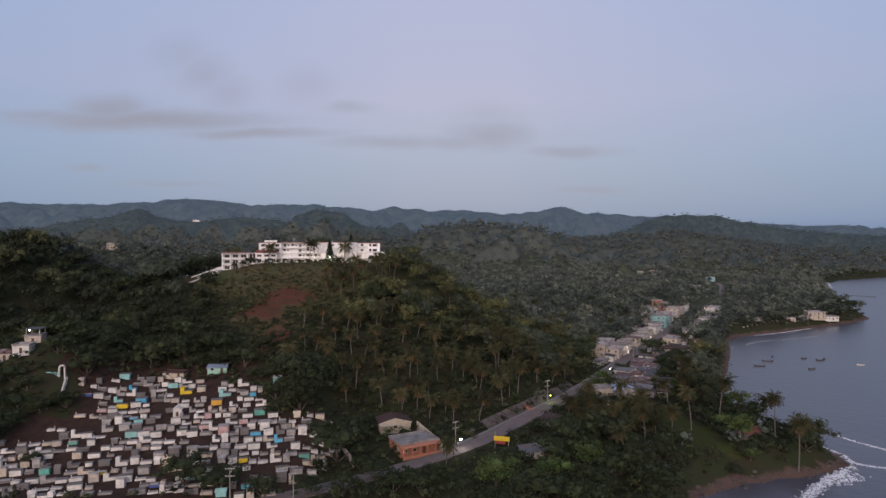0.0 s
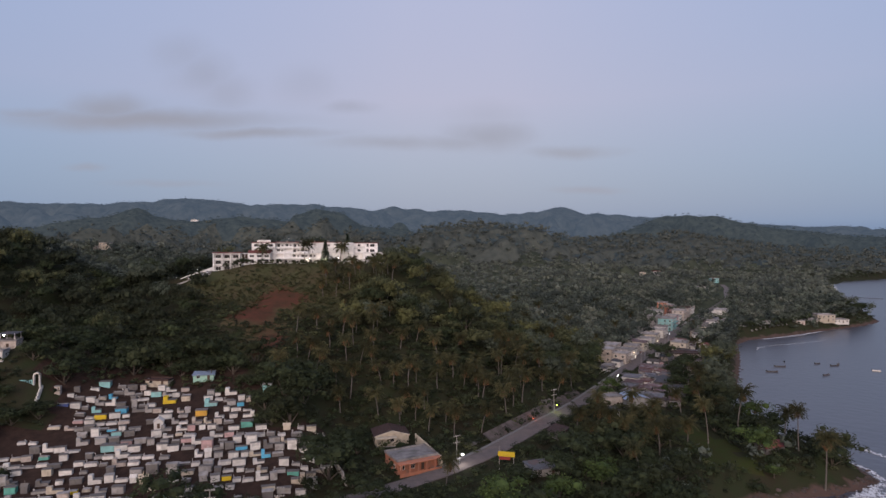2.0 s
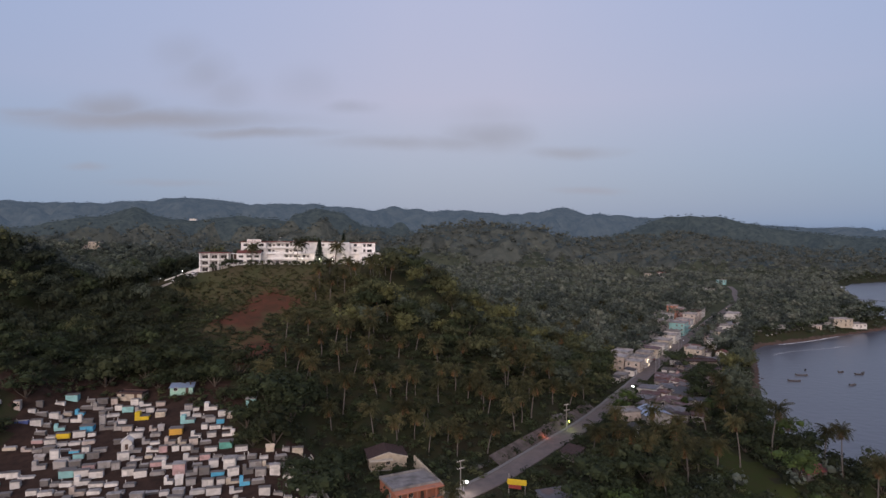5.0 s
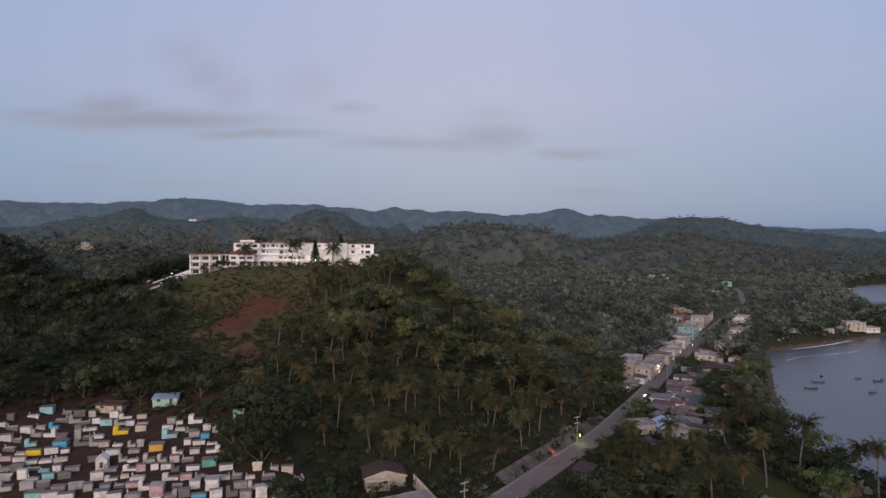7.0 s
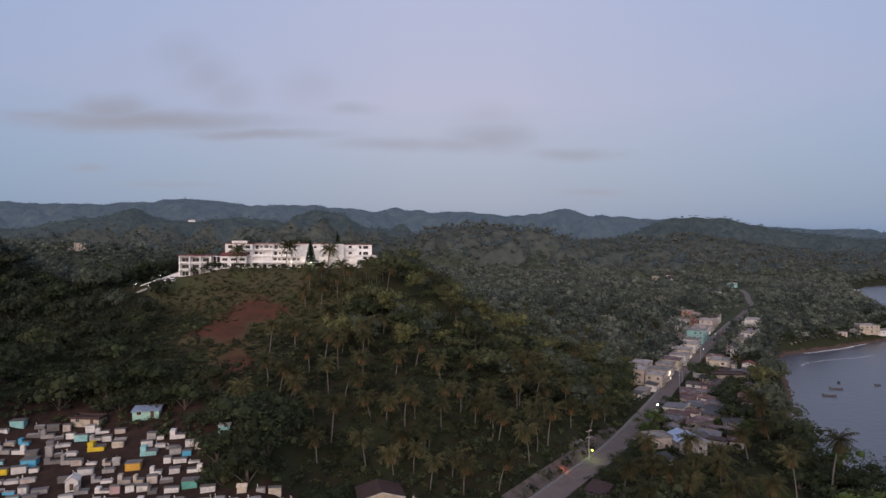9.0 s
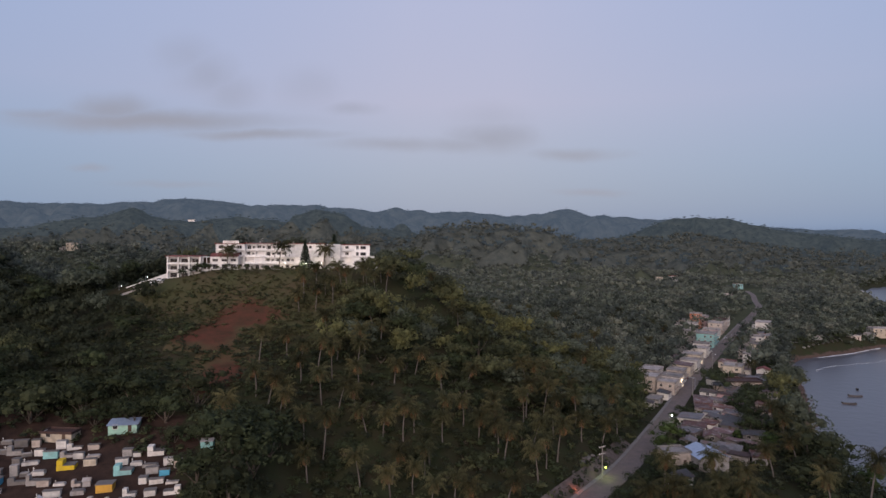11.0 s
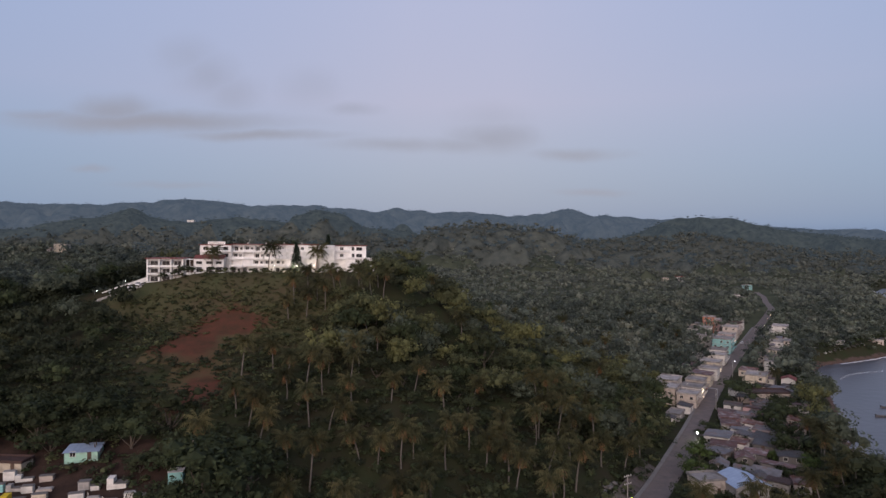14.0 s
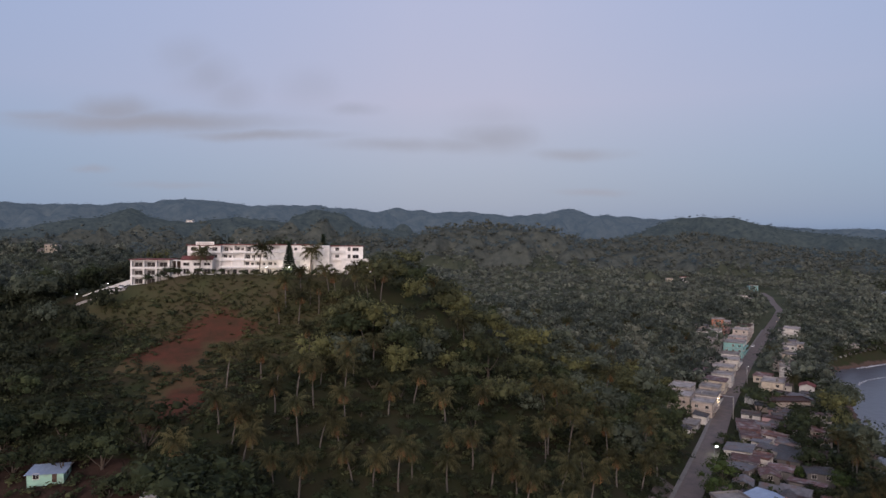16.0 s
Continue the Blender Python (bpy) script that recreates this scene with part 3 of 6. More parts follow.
M_WHITE = paint("white_wall_paint", (0.66, 0.612, 0.56), dirt=0.22)
M_HOTEL = paint("hotel_white_paint", (0.80, 0.765, 0.73), dirt=0.06)
M_CREAM = paint("cream_wall_paint", (0.521, 0.437, 0.336), dirt=0.35)
M_BEIGE = paint("beige_render", (0.487, 0.403, 0.344), dirt=0.4)
M_PINK = paint("pink_wall_paint", (0.521, 0.336, 0.319), dirt=0.3)
M_TURQ = paint("turquoise_wall_paint", (0.269, 0.504, 0.487), dirt=0.25)
M_ORANGE = paint("orange_wall_paint", (0.44, 0.17, 0.10), dirt=0.3)
M_YELLOW = paint("yellow_paint", (0.672, 0.462, 0.025), dirt=0.12)
M_GREY = paint("bare_concrete", (0.353, 0.323, 0.302), 0.9, 0.5)
M_DARKGREY = paint("weathered_dim_concrete", (0.160, 0.143, 0.134), 0.9, 0.4)
M_BLUE = paint("blue_paint", (0.10, 0.40, 0.58), dirt=0.15)
M_NAVY = paint("dark_blue_paint", (0.10, 0.14, 0.36), dirt=0.2)
M_GREEN = paint("sea_green_paint", (0.12, 0.36, 0.29), dirt=0.25)
M_PALEGREEN = paint("pale_green_paint", (0.30, 0.48, 0.38), dirt=0.3)
M_OCHRE = paint("ochre_paint", (0.62, 0.34, 0.06), dirt=0.25)
M_REDWALL = paint("red_paint", (0.30, 0.05, 0.04), dirt=0.25)
M_BROWNROOF = mat("brown_roof_tiles", (0.075, 0.040, 0.034), (0.045, 0.028, 0.025), 0.8, 0.8, 0.3, 5)
M_HROOF = mat("dark_red_roof_tiles", (0.20, 0.055, 0.045), (0.12, 0.045, 0.04), 0.75, 0.8, 0.3, 5)
M_RUST = mat("rusty_tin_roof", (0.125, 0.058, 0.052), (0.070, 0.045, 0.043), 0.75, 0.5, 0.2, 3, vary=0.6, stain=((0.22, 0.20, 0.20), 0.45, 0.8))
M_TIN = mat("grey_tin_roof", (0.125, 0.120, 0.128), (0.075, 0.070, 0.075), 0.6, 0.6, 0.2, 3, vary=0.6, stain=((0.16, 0.09, 0.07), 0.3, 0.7))
M_BLUETIN = mat("pale_blue_tin_roof", (0.30, 0.37, 0.50), (0.24, 0.30, 0.42), 0.45, 0.6, 0.1, 3)
M_FLATROOF = mat("stained_flat_roof", (0.34, 0.305, 0.29), (0.21, 0.19, 0.18), 0.9, 0.4, 0.2, 3, vary=0.25, stain=((0.08, 0.07, 0.065), 0.25, 0.7))
M_PANE = mat("dark_window_glass", (0.014, 0.013, 0.015), (0.022, 0.019, 0.018), 0.3, 1.0, spec=0.12)
M_SHUTTER = mat("brown_wooden_door", (0.10, 0.06, 0.04), (0.07, 0.045, 0.035), 0.7, 2.0)
M_POLE = mat("grey_wooden_pole", (0.30, 0.27, 0.24), (0.22, 0.20, 0.18), 0.85, 3.0)
M_METAL = mat("galvanised_metal", (0.35, 0.35, 0.36), (0.28, 0.28, 0.29), 0.5, 2.0, metal=0.6)
M_HULL = mat("dark_boat_paint", (0.06, 0.055, 0.06), (0.10, 0.09, 0.09), 0.6, 1.0, vary=0.3)
M_TYRE = mat("black_rubber", (0.02, 0.02, 0.02), (0.03, 0.03, 0.03), 0.85, 4.0)
M_CARW = mat("white_car_paint", (0.78, 0.78, 0.78), (0.70, 0.70, 0.70), 0.3, 1.0, spec=0.5)
M_LAMP = lamp_mat("cool_lamp_glow", (1.0, 0.98, 0.94), 12)
M_LAMPW = lamp_mat("warm_lamp_glow", (1.0, 0.70, 0.42), 7)
M_LAMPR = lamp_mat("red_fire_glow", (1.0, 0.10, 0.03), 9)
M_LAMPG = lamp_mat("green_lamp_glow", (0.75, 1.0, 0.10), 10)
M_LIT = lamp_mat("lit_doorway", (1.0, 0.80, 0.58), 1.6)


def thing(name, label, category, m, group=""):
    ob = new(name)
    ob.matrix_basis = m
    return tagged(ob, label, category, group)


WINDOWS = {}


def window_at(parent, x, y, z, w, h, face, frame_mat=None, pane_mat=None, name="window"):
    """A framed window on a wall. face: 0 front (-y), 1 right (+x), 2 back, 3 left (-x)."""
    key = (round(w, 1), round(h, 1), (frame_mat or M_WHITE).name)
    if key not in WINDOWS:
        fr = bmesh.new()
        t = 0.08
        for b in ((-w / 2 - t, w / 2 + t, -0.10, 0.12, -t, 0), (-w / 2 - t, w / 2 + t, -0.10, 0.12, h, h + t), (-w / 2 - t, -w / 2, -0.10, 0.12, 0, h),
                  (w / 2, w / 2 + t, -0.10, 0.12, 0, h), (-0.03, 0.03, -0.07, 0.10, 0, h)):
            box(fr, *b)
        me = bpy.data.meshes.new("window_frame")
        fr.to_mesh(me)
        fr.free()
        me.materials.append(frame_mat or M_WHITE)
        pm = bpy.data.meshes.new("pane")
        bm = boxes((-w / 2, w / 2, -0.03, 0.05, 0, h))
        bm.to_mesh(pm)
        bm.free()
        pm.materials.append(pane_mat or M_PANE)
        WINDOWS[key] = (me, pm)
    me, pm = WINDOWS[key]
    ob = part(name, me, None, parent, m=pose(x, y, z, 0, 0, (0, 90, 180, 270)[face]))
    part("pane", pm, None, ob)
    return ob


def flat_roof(w, d, h, over=0.25, parapet=0.5):
    bm = bmesh.new()
    a, b = w / 2 + over, d / 2 + over
    box(bm, -a, a, -b, b, h, h + 0.18)
    if parapet:
        t = 0.2
        box(bm, -a, a, -b, -b + t, h + 0.18, h + 0.18 + parapet)
        box(bm, -a, a, b - t, b, h + 0.18, h + 0.18 + parapet)
        box(bm, -a, -a + t, -b + t, b - t, h + 0.18, h + 0.18 + parapet)
        box(bm, a - t, a, -b + t, b - t, h + 0.18, h + 0.18 + parapet)
    return bm


def ribbed_plane(bm, p0, p1, q0, q1, n, amp, thick=0.06):
    """A corrugated sheet between the edge p0-p1 and the edge q0-q1."""
    p0, p1, q0, q1 = (Vector(v) for v in (p0, p1, q0, q1))
    up = (p1 - p0).cross(q0 - p0).normalized()
    if up.z < 0:
        up = -up
    rows_ = []
    for k in range(n + 1):
        o = up * (amp if k % 2 else 0)
        rows_.append([bm.verts.new(v) for v in (p0.lerp(p1, k / n) + o, q0.lerp(q1, k / n) + o, p0.lerp(p1, k / n) + o - up * thick, q0.lerp(q1, k / n) + o - up * thick)])
    for a, b in zip(rows_, rows_[1:]):
        bm.faces.new((a[0], b[0], b[1], a[1])), bm.faces.new((a[2], a[3], b[3], b[2]))
        bm.faces.new((a[0], a[2], b[2], b[0])), bm.faces.new((a[1], b[1], b[3], a[3]))


def gable_roof(w, d, h, rise, over=0.5, ribs=16):
    """Ridge along x."""
    bm = bmesh.new()
    a, b = w / 2 + over, d / 2 + over
    for s in (-1, 1):
        ribbed_plane(bm, (-a, s * b, h - rise * over / (d / 2)), (a, s * b, h - rise * over / (d / 2)), (-a, 0, h + rise), (a, 0, h + rise), ribs, 0.05)
    return bm


def shed_roof(w, d, h, rise, over=0.4, ribs=14):
    bm = bmesh.new()
    a, b = w / 2 + over, d / 2 + over
    ribbed_plane(bm, (-a, -b, h), (a, -b, h), (-a, b, h + rise), (a, b, h + rise), ribs, 0.05)
    return bm


def gable_walls(w, d, h, rise):
    bm = boxes((-w / 2, w / 2, -d / 2, d / 2, -1.5, h))
    for s in (-1, 1):
        x0, x1 = s * w / 2, s * (w / 2 - 0.2)
        A = [bm.verts.new((x, y, z)) for x in (x0, x1) for y, z in ((-d / 2, h), (d / 2, h), (0, h + rise))]
        for f in ((0, 1, 2), (3, 5, 4), (0, 3, 4, 1), (1, 4, 5, 2), (2, 5, 3, 0)):
            bm.faces.new([A[i] for i in f])
    bmesh.ops.recalc_face_normals(bm, faces=bm.faces)
    return bm


def house(x, y, turn, w, d, floors, wall, roof, roof_mat, label, category="house", group="village houses", z=None, fh=2.9, rise=1.2, name="house", lit=False, tank=False, rs_=None, balcony=False):
    """A house with walls, roof, framed windows and a door; its front faces its own -y."""
    rs_ = rs_ or random.Random(int(x * 7 + y * 13))
    z = hz(x, y) if z is None else z
    BUILT.append((x, y, max(w, d) * 0.55 + 1.0))
    t = thing(name, label, category, pose(x, y, z, 0, 0, turn), group)
    h = floors * fh
    if roof == "gable":
        part("wall", gable_walls(w, d, h, rise), wall, t)
        part("roof", gable_roof(w, d, h, rise), roof_mat, t, "ridged tin roof" if roof_mat in (M_TIN, M_BLUETIN, M_RUST) else "")
    elif roof == "shed":
        part("wall", boxes((-w / 2, w / 2, -d / 2, d / 2, -1.5, h - 0.05)), wall, t)
        part("roof", shed_roof(w, d, h + 0.05, rise * 0.5), roof_mat, t, "ribbed tin roof sheet")
    else:
        part("wall", boxes((-w / 2, w / 2, -d / 2, d / 2, -1.5, h), bevel=0.05), wall, t)
        part("roof", flat_roof(w, d, h), roof_mat, t)
    for f in range(floors):
        zf = f * fh
        if floors > 1 and f:
            part("floor_band", boxes((-w / 2 - 0.12, w / 2 + 0.12, -d / 2 - 0.12, d / 2 + 0.12, zf - 0.12, zf + 0.1)), M_GREY, t)
        for face, length, off in ((0, w, -d / 2), (1, d, w / 2), (3, d, -w / 2)):
            n = max(1, int(length / 3.4))
            for k in range(n):
                p = (k + 0.5) / n * length - length / 2
                if face == 0 and f == 0 and k == n // 2:
                    dm = boxes((p - 0.5, p + 0.5, off - 0.06, off + 0.05, 0, 2.1))
                    part("door", dm, M_LIT if lit else M_SHUTTER, t, "open door with light inside" if lit else "")
                    continue
                if rs_.random() < 0.2:
                    continue
                xy = (p, off) if face == 0 else (off, p)
                window_at(t, xy[0], xy[1], zf + 0.95, 1.2, 1.2, face)
        if balcony and f:
            part("balcony", boxes((-w / 2, w / 2, -d / 2 - 1.3, -d / 2, zf - 0.1, zf + 0.08), (-w / 2, w / 2, -d / 2 - 1.3, -d / 2 - 1.18, zf + 0.08, zf + 0.95)), wall, t)
    if tank:
        bm = bmesh.new()
        bmesh.ops.create_cone(bm, cap_ends=True, segments=12, radius1=0.65, radius2=0.55, depth=1.3, matrix=Matrix.Translation((w * 0.2, d * 0.2, h + 0.85)))
        part("water_tank", bm, M_DARKGREY, t, "dark round water tank")
    return t


# ---- the hotel on the hill ----
HU = math.degrees(math.atan2(15, 91))
HM = pose(-131, 361, 0, 0, 0, HU)
hotel = thing("hotel", "long white terraced hotel with dark red roof edges on the hilltop", "hotel", HM)


def hpart(name, *rows_, m=M_HOTEL, label="", bevel=0.0):
    return part(name, boxes(*rows_, bevel=bevel), m, hotel, label)


def hwin(u, v, z, w, h):
    return window_at(hotel, u, v, z, w, h, 0, M_HOTEL)


def rail(u0, u1, v, z):
    bm = boxes((u0, u1, v, v + 0.06, z + 0.92, z + 1.0))
    for k in range(int((u1 - u0) / 0.45) + 1):
        uu = u0 + k * 0.45
        box(bm, uu, uu + 0.05, v, v + 0.05, z, z + 0.92)
    return part("railing", bm, M_SHUTTER, hotel, "dark metal balcony railing")


# west wing: three storeys of loggias
W0 = 61.4
hpart("wall", (0, 15, 1.7, 12, W0 - 3, W0 + 9.9))
for p in (0.0, 4.75, 9.55, 14.4):
    hpart("pier", (p, p + 0.6, 0, 1.7, W0 - 2, W0 + 9.9), bevel=0.03)
for f in range(4):
    hpart("slab", (-0.1, 15.1, -0.15, 1.7, W0 + f * 3.3 - 0.3, W0 + f * 3.3))
hpart("roof", (-0.5, 15.5, -0.6, 12.5, W0 + 9.9, W0 + 10.25), m=M_HROOF, label="dark red tiled roof edge")
for f in range(3):
    for k in range(3):
        if f == 0 and k == 2:
            continue
        u = 0.6 + 4.8 * k
        hwin(u + 2.1, 1.62, W0 + f * 3.3 + 0.15, 2.9, 2.1)
        if f:
            hpart("parapet", (u, u + 4.15, -0.1, 0.05, W0 + f * 3.3, W0 + f * 3.3 + 0.55))
            rail(u, u + 4.15, 0.05, W0 + f * 3.3)
# open link; the recess shade is put into a dark brown back wall
for p in (15.4, 17.2, 18.9):
    hpart("column", (p, p + 0.25, 1.5, 1.75, 63, 71))
for z in (64.5, 67.7, 70.9):
    hpart("slab", (15.1, 19.3, 1.2, 6, z, z + 0.25))
hpart("wall", (15.1, 19.3, 6, 10, 62, 71), m=M_SHUTTER, label="gallery back wall, its recess shade put into a dark colour")
# front block with a tiled skirt roof
Z0 = 65.0
hpart("wall", (19.3, 31.6, 0.5, 6.5, Z0 - 3, Z0 + 6.3))
sk = bmesh.new()
ribbed_plane(sk, (19.0, 0.0, Z0 + 6.3), (31.9, 0.0, Z0 + 6.3), (19.0, 4.5, Z0 + 7.9), (31.9, 4.5, Z0 + 7.9), 26, 0.08)
part("skirt_roof", sk, M_HROOF, hotel, "dark red tiled skirt roof")
for k in range(3):
    hwin(21.4 + 4.1 * k, 0.42, Z0 + 0.5, 2.2, 2.2)
    hwin(21.4 + 4.1 * k, 0.42, Z0 + 4.0, 2.4, 1.2)
hpart("terrace_wall", (17, 33, -3.2, -2.9, Z0 - 3, Z0 + 0.6))
hpart("terrace", (17, 34, -2.9, 0.5, Z0 - 3, Z0 - 0.05), m=M_GREY)
hpart("wall", (20.4, 33.8, 6.5, 16, Z0 - 2, Z0 + 12.2))
for f, n in ((2, 3), (3, 3)):
    for k in range(n):
        hwin(22.8 + 4.3 * k, 6.42, Z0 + 3.1 * f + 0.7, 2.0 if k != 1 else 2.6, 1.5)
    hpart("balcony", (20.6, 33.6, 5.3, 6.5, Z0 + 3.1 * f - 0.15, Z0 + 3.1 * f), (20.6, 33.6, 5.3, 5.42, Z0 + 3.1 * f, Z0 + 3.1 * f + 0.6))
hpart("roof", (20.0, 34.2, 6.0, 16.5, Z0 + 12.2, Z0 + 12.55), m=M_HROOF)
hpart("rooftop_sign", (23.6, 31.0, 7.0, 7.3, Z0 + 12.55, Z0 + 13.8), label="white rooftop sign board with worn letter bars")
for k in range(9):
    hpart("letter_bar", (24.1 + k * 0.75, 24.1 + k * 0.75 + 0.45, 6.95, 7.0, Z0 + 12.85, Z0 + 13.45), m=M_BEIGE)
# terraced main range, four storeys stepping back
random.seed(11)
for f in range(4):
    v0 = 1.0 + 2.3 * f
    hpart("wall", (33.8, 71.5, v0 + 1.6, 18, Z0 + 3.1 * f - (3 if f == 0 else 0), Z0 + 3.1 * (f + 1)))
    hpart("slab", (33.8, 71.8, v0 - 0.3, v0 + 1.6, Z0 + 3.1 * (f + 1) - 0.25, Z0 + 3.1 * (f + 1)))
    for k in range(8):
        u = 34.2 + 4.7 * k
        hpart("partition", (u - 0.15, u + 0.15, v0 - 0.1, v0 + 1.6, Z0 + 3.1 * f, Z0 + 3.1 * (f + 1) - 0.25))
        closed = (k in (5, 6) and f in (1, 2, 3)) or (k == 7 and f > 0) or (k, f) in ((1, 1), (4, 2))
        if closed:
            hpart("infill", (u + 0.15, u + 4.55, v0 + 0.2, v0 + 0.4, Z0 + 3.1 * f, Z0 + 3.1 * f + 2.85))
            if random.random() < 0.4:
                hwin(u + 2.3, v0 + 0.14, Z0 + 3.1 * f + 0.9, 1.2, 1.2)
            continue
        if f:
            hpart("parapet", (u + 0.15, u + 4.55, v0 - 0.25, v0 - 0.1, Z0 + 3.1 * f, Z0 + 3.1 * f + (0.95 if random.random() < 0.7 else 0.5)))
        if random.random() < 0.95:
            hwin(u + 1.35, v0 + 1.52, Z0 + 3.1 * f + 0.3, 1.5, 1.9)
        if random.random() < 0.6:
            hwin(u + 3.4, v0 + 1.52, Z0 + 3.1 * f + 0.9, 1.0, 1.0)
hpart("roof", (33.5, 72.0, 7.4, 18.5, Z0 + 12.4, Z0 + 12.75), m=M_HROOF, label="dark red tiled roof edge")
for k in range(3):
    hpart("awning", (36.5 + 9.6 * k, 40.8 + 9.6 * k, -1.4, 2.4, Z0 + 2.35, Z0 + 2.5), m=M_WHITE, label="white sloping canopy")
for k in range(4):
    hpart("rooftop_vent", (40 + 8 * k, 40.5 + 8 * k, 11, 11.5, Z0 + 12.75, Z0 + 13.6), m=M_GREY)
hpart("antenna", (41.0, 41.08, 12, 12.08, Z0 + 12.75, Z0 + 15.4), (40.6, 41.5, 12, 12.05, Z0 + 14.9, Z0 + 15.0), m=M_METAL, label="thin metal roof antenna")
# stair tower and east range
hpart("stair_tower", (73.0, 79.4, 1.5, 12, Z0 - 3, Z0 + 12.4), bevel=0.05, label="blank white stair tower wall")
hpart("link_wall", (71.8, 73.0, 6, 14, Z0 - 2, Z0 + 11.6))
hpart("wall", (79.4, 93.6, 4.5, 16, Z0 - 3, Z0 + 12.0), m=M_HOTEL)
hpart("roof", (79.2, 94.1, 4.0, 16.5, Z0 + 12.0, Z0 + 12.35), m=M_HROOF)
for f in (2, 3):
    hpart("balcony", (79.6, 86, 3.2, 4.5, Z0 + 3.1 * f - 0.2, Z0 + 3.1 * f + 0.9))
    hwin(87.6, 4.42, Z0 + 3.1 * f + 0.7, 1.2, 1.6)
    hwin(90.4, 4.42, Z0 + 3.1 * f + 0.7, 2.6, 1.5)
    hwin(82.5, 4.42, Z0 + 3.1 * f + 0.9, 1.6, 1.3)
hpart("annex", (84.5, 97.0, -1.0, 8, Z0 - 6, Z0 + 6.0), bevel=0.05, label="white lower annex with a roof terrace")
hpart("annex_parapet", (84.3, 97.7, -1.2, -0.9, Z0 + 6.0, Z0 + 6.9))
hpart("terrace", (33.8, 86, -5.5, 2.6, Z0 - 4, Z0 - 0.1), m=M_GREY, label="paved hotel terrace")
for k in range(9):
    hpart("terrace_wall", (34 + 5.7 * k, 39.2 + 5.7 * k, -5.8, -5.5, Z0 - 4, Z0 + 0.5), m=M_CREAM if k in (5, 6) else M_HOTEL)
hpart("pool_bar", (60.5, 66, -4, -1, Z0, Z0 + 2.4), m=M_GREY)

hmat = lambda u, v, z, a=0: HM @ pose(u, v, z, 0, 0, a)
rw = thing("ramp_wall", "low white wall along the sloping hotel car park", "wall", hmat(0, 0, 0))
bm = bmesh.new()
pts = [(-16.5, -3.4, 55.6), (-8, -1.4, 58.8), (0, 0.5, 61.6)]
for (a0, b0, c0), (a1, b1, c1) in zip(pts, pts[1:]):
    vv = [bm.verts.new(q) for q in ((a0, b0, c0), (a1, b1, c1), (a1, b1 + 0.5, c1), (a0, b0 + 0.5, c0), (a0, b0, c0 + 1.7), (a1, b1, c1 + 1.9), (a1, b1 + 0.7, c1 + 1.9), (a0, b0 + 0.7, c0 + 1.7))]
    for q in ((0, 1, 5, 4), (1, 2, 6, 5), (2, 3, 7, 6), (3, 0, 4, 7), (4, 5, 6, 7), (3, 2, 1, 0)):
        bm.faces.new([vv[i] for i in q])
bmesh.ops.recalc_face_normals(bm, faces=bm.faces)
part("wall", bm, M_HOTEL, rw)
drive = thing("driveway", "grey concrete ramp of the hotel car park", "driveway", hmat(0, 0, 0))
bm = bmesh.new()
vv = [bm.verts.new(q) for q in ((-17, -8.6, 54.6), (0, -6, 60.4), (0, 0.5, 61.4), (-16.5, -3.4, 55.4), (-17, -8.6, 52), (0, -6, 57), (0, 0.5, 57), (-16.5, -3.4, 52))]
for q in ((0, 1, 2, 3), (0, 4, 5, 1), (1, 5, 6, 2), (2, 6, 7, 3), (3, 7, 4, 0), (4, 7, 6, 5)):
    bm.faces.new([vv[i] for i in q])
bmesh.ops.recalc_face_normals(bm, faces=bm.faces)
part("slab", bm, M_GREY, drive)
for u_, v_ in ((-15, -6), (-9, -5), (-3, -4), (-14, -11), (-7, -10), (0, -9), (6, -6)):
    q = HM @ Vector((u_, v_, 0))
    BUILT.append((q.x, q.y, 4.2))


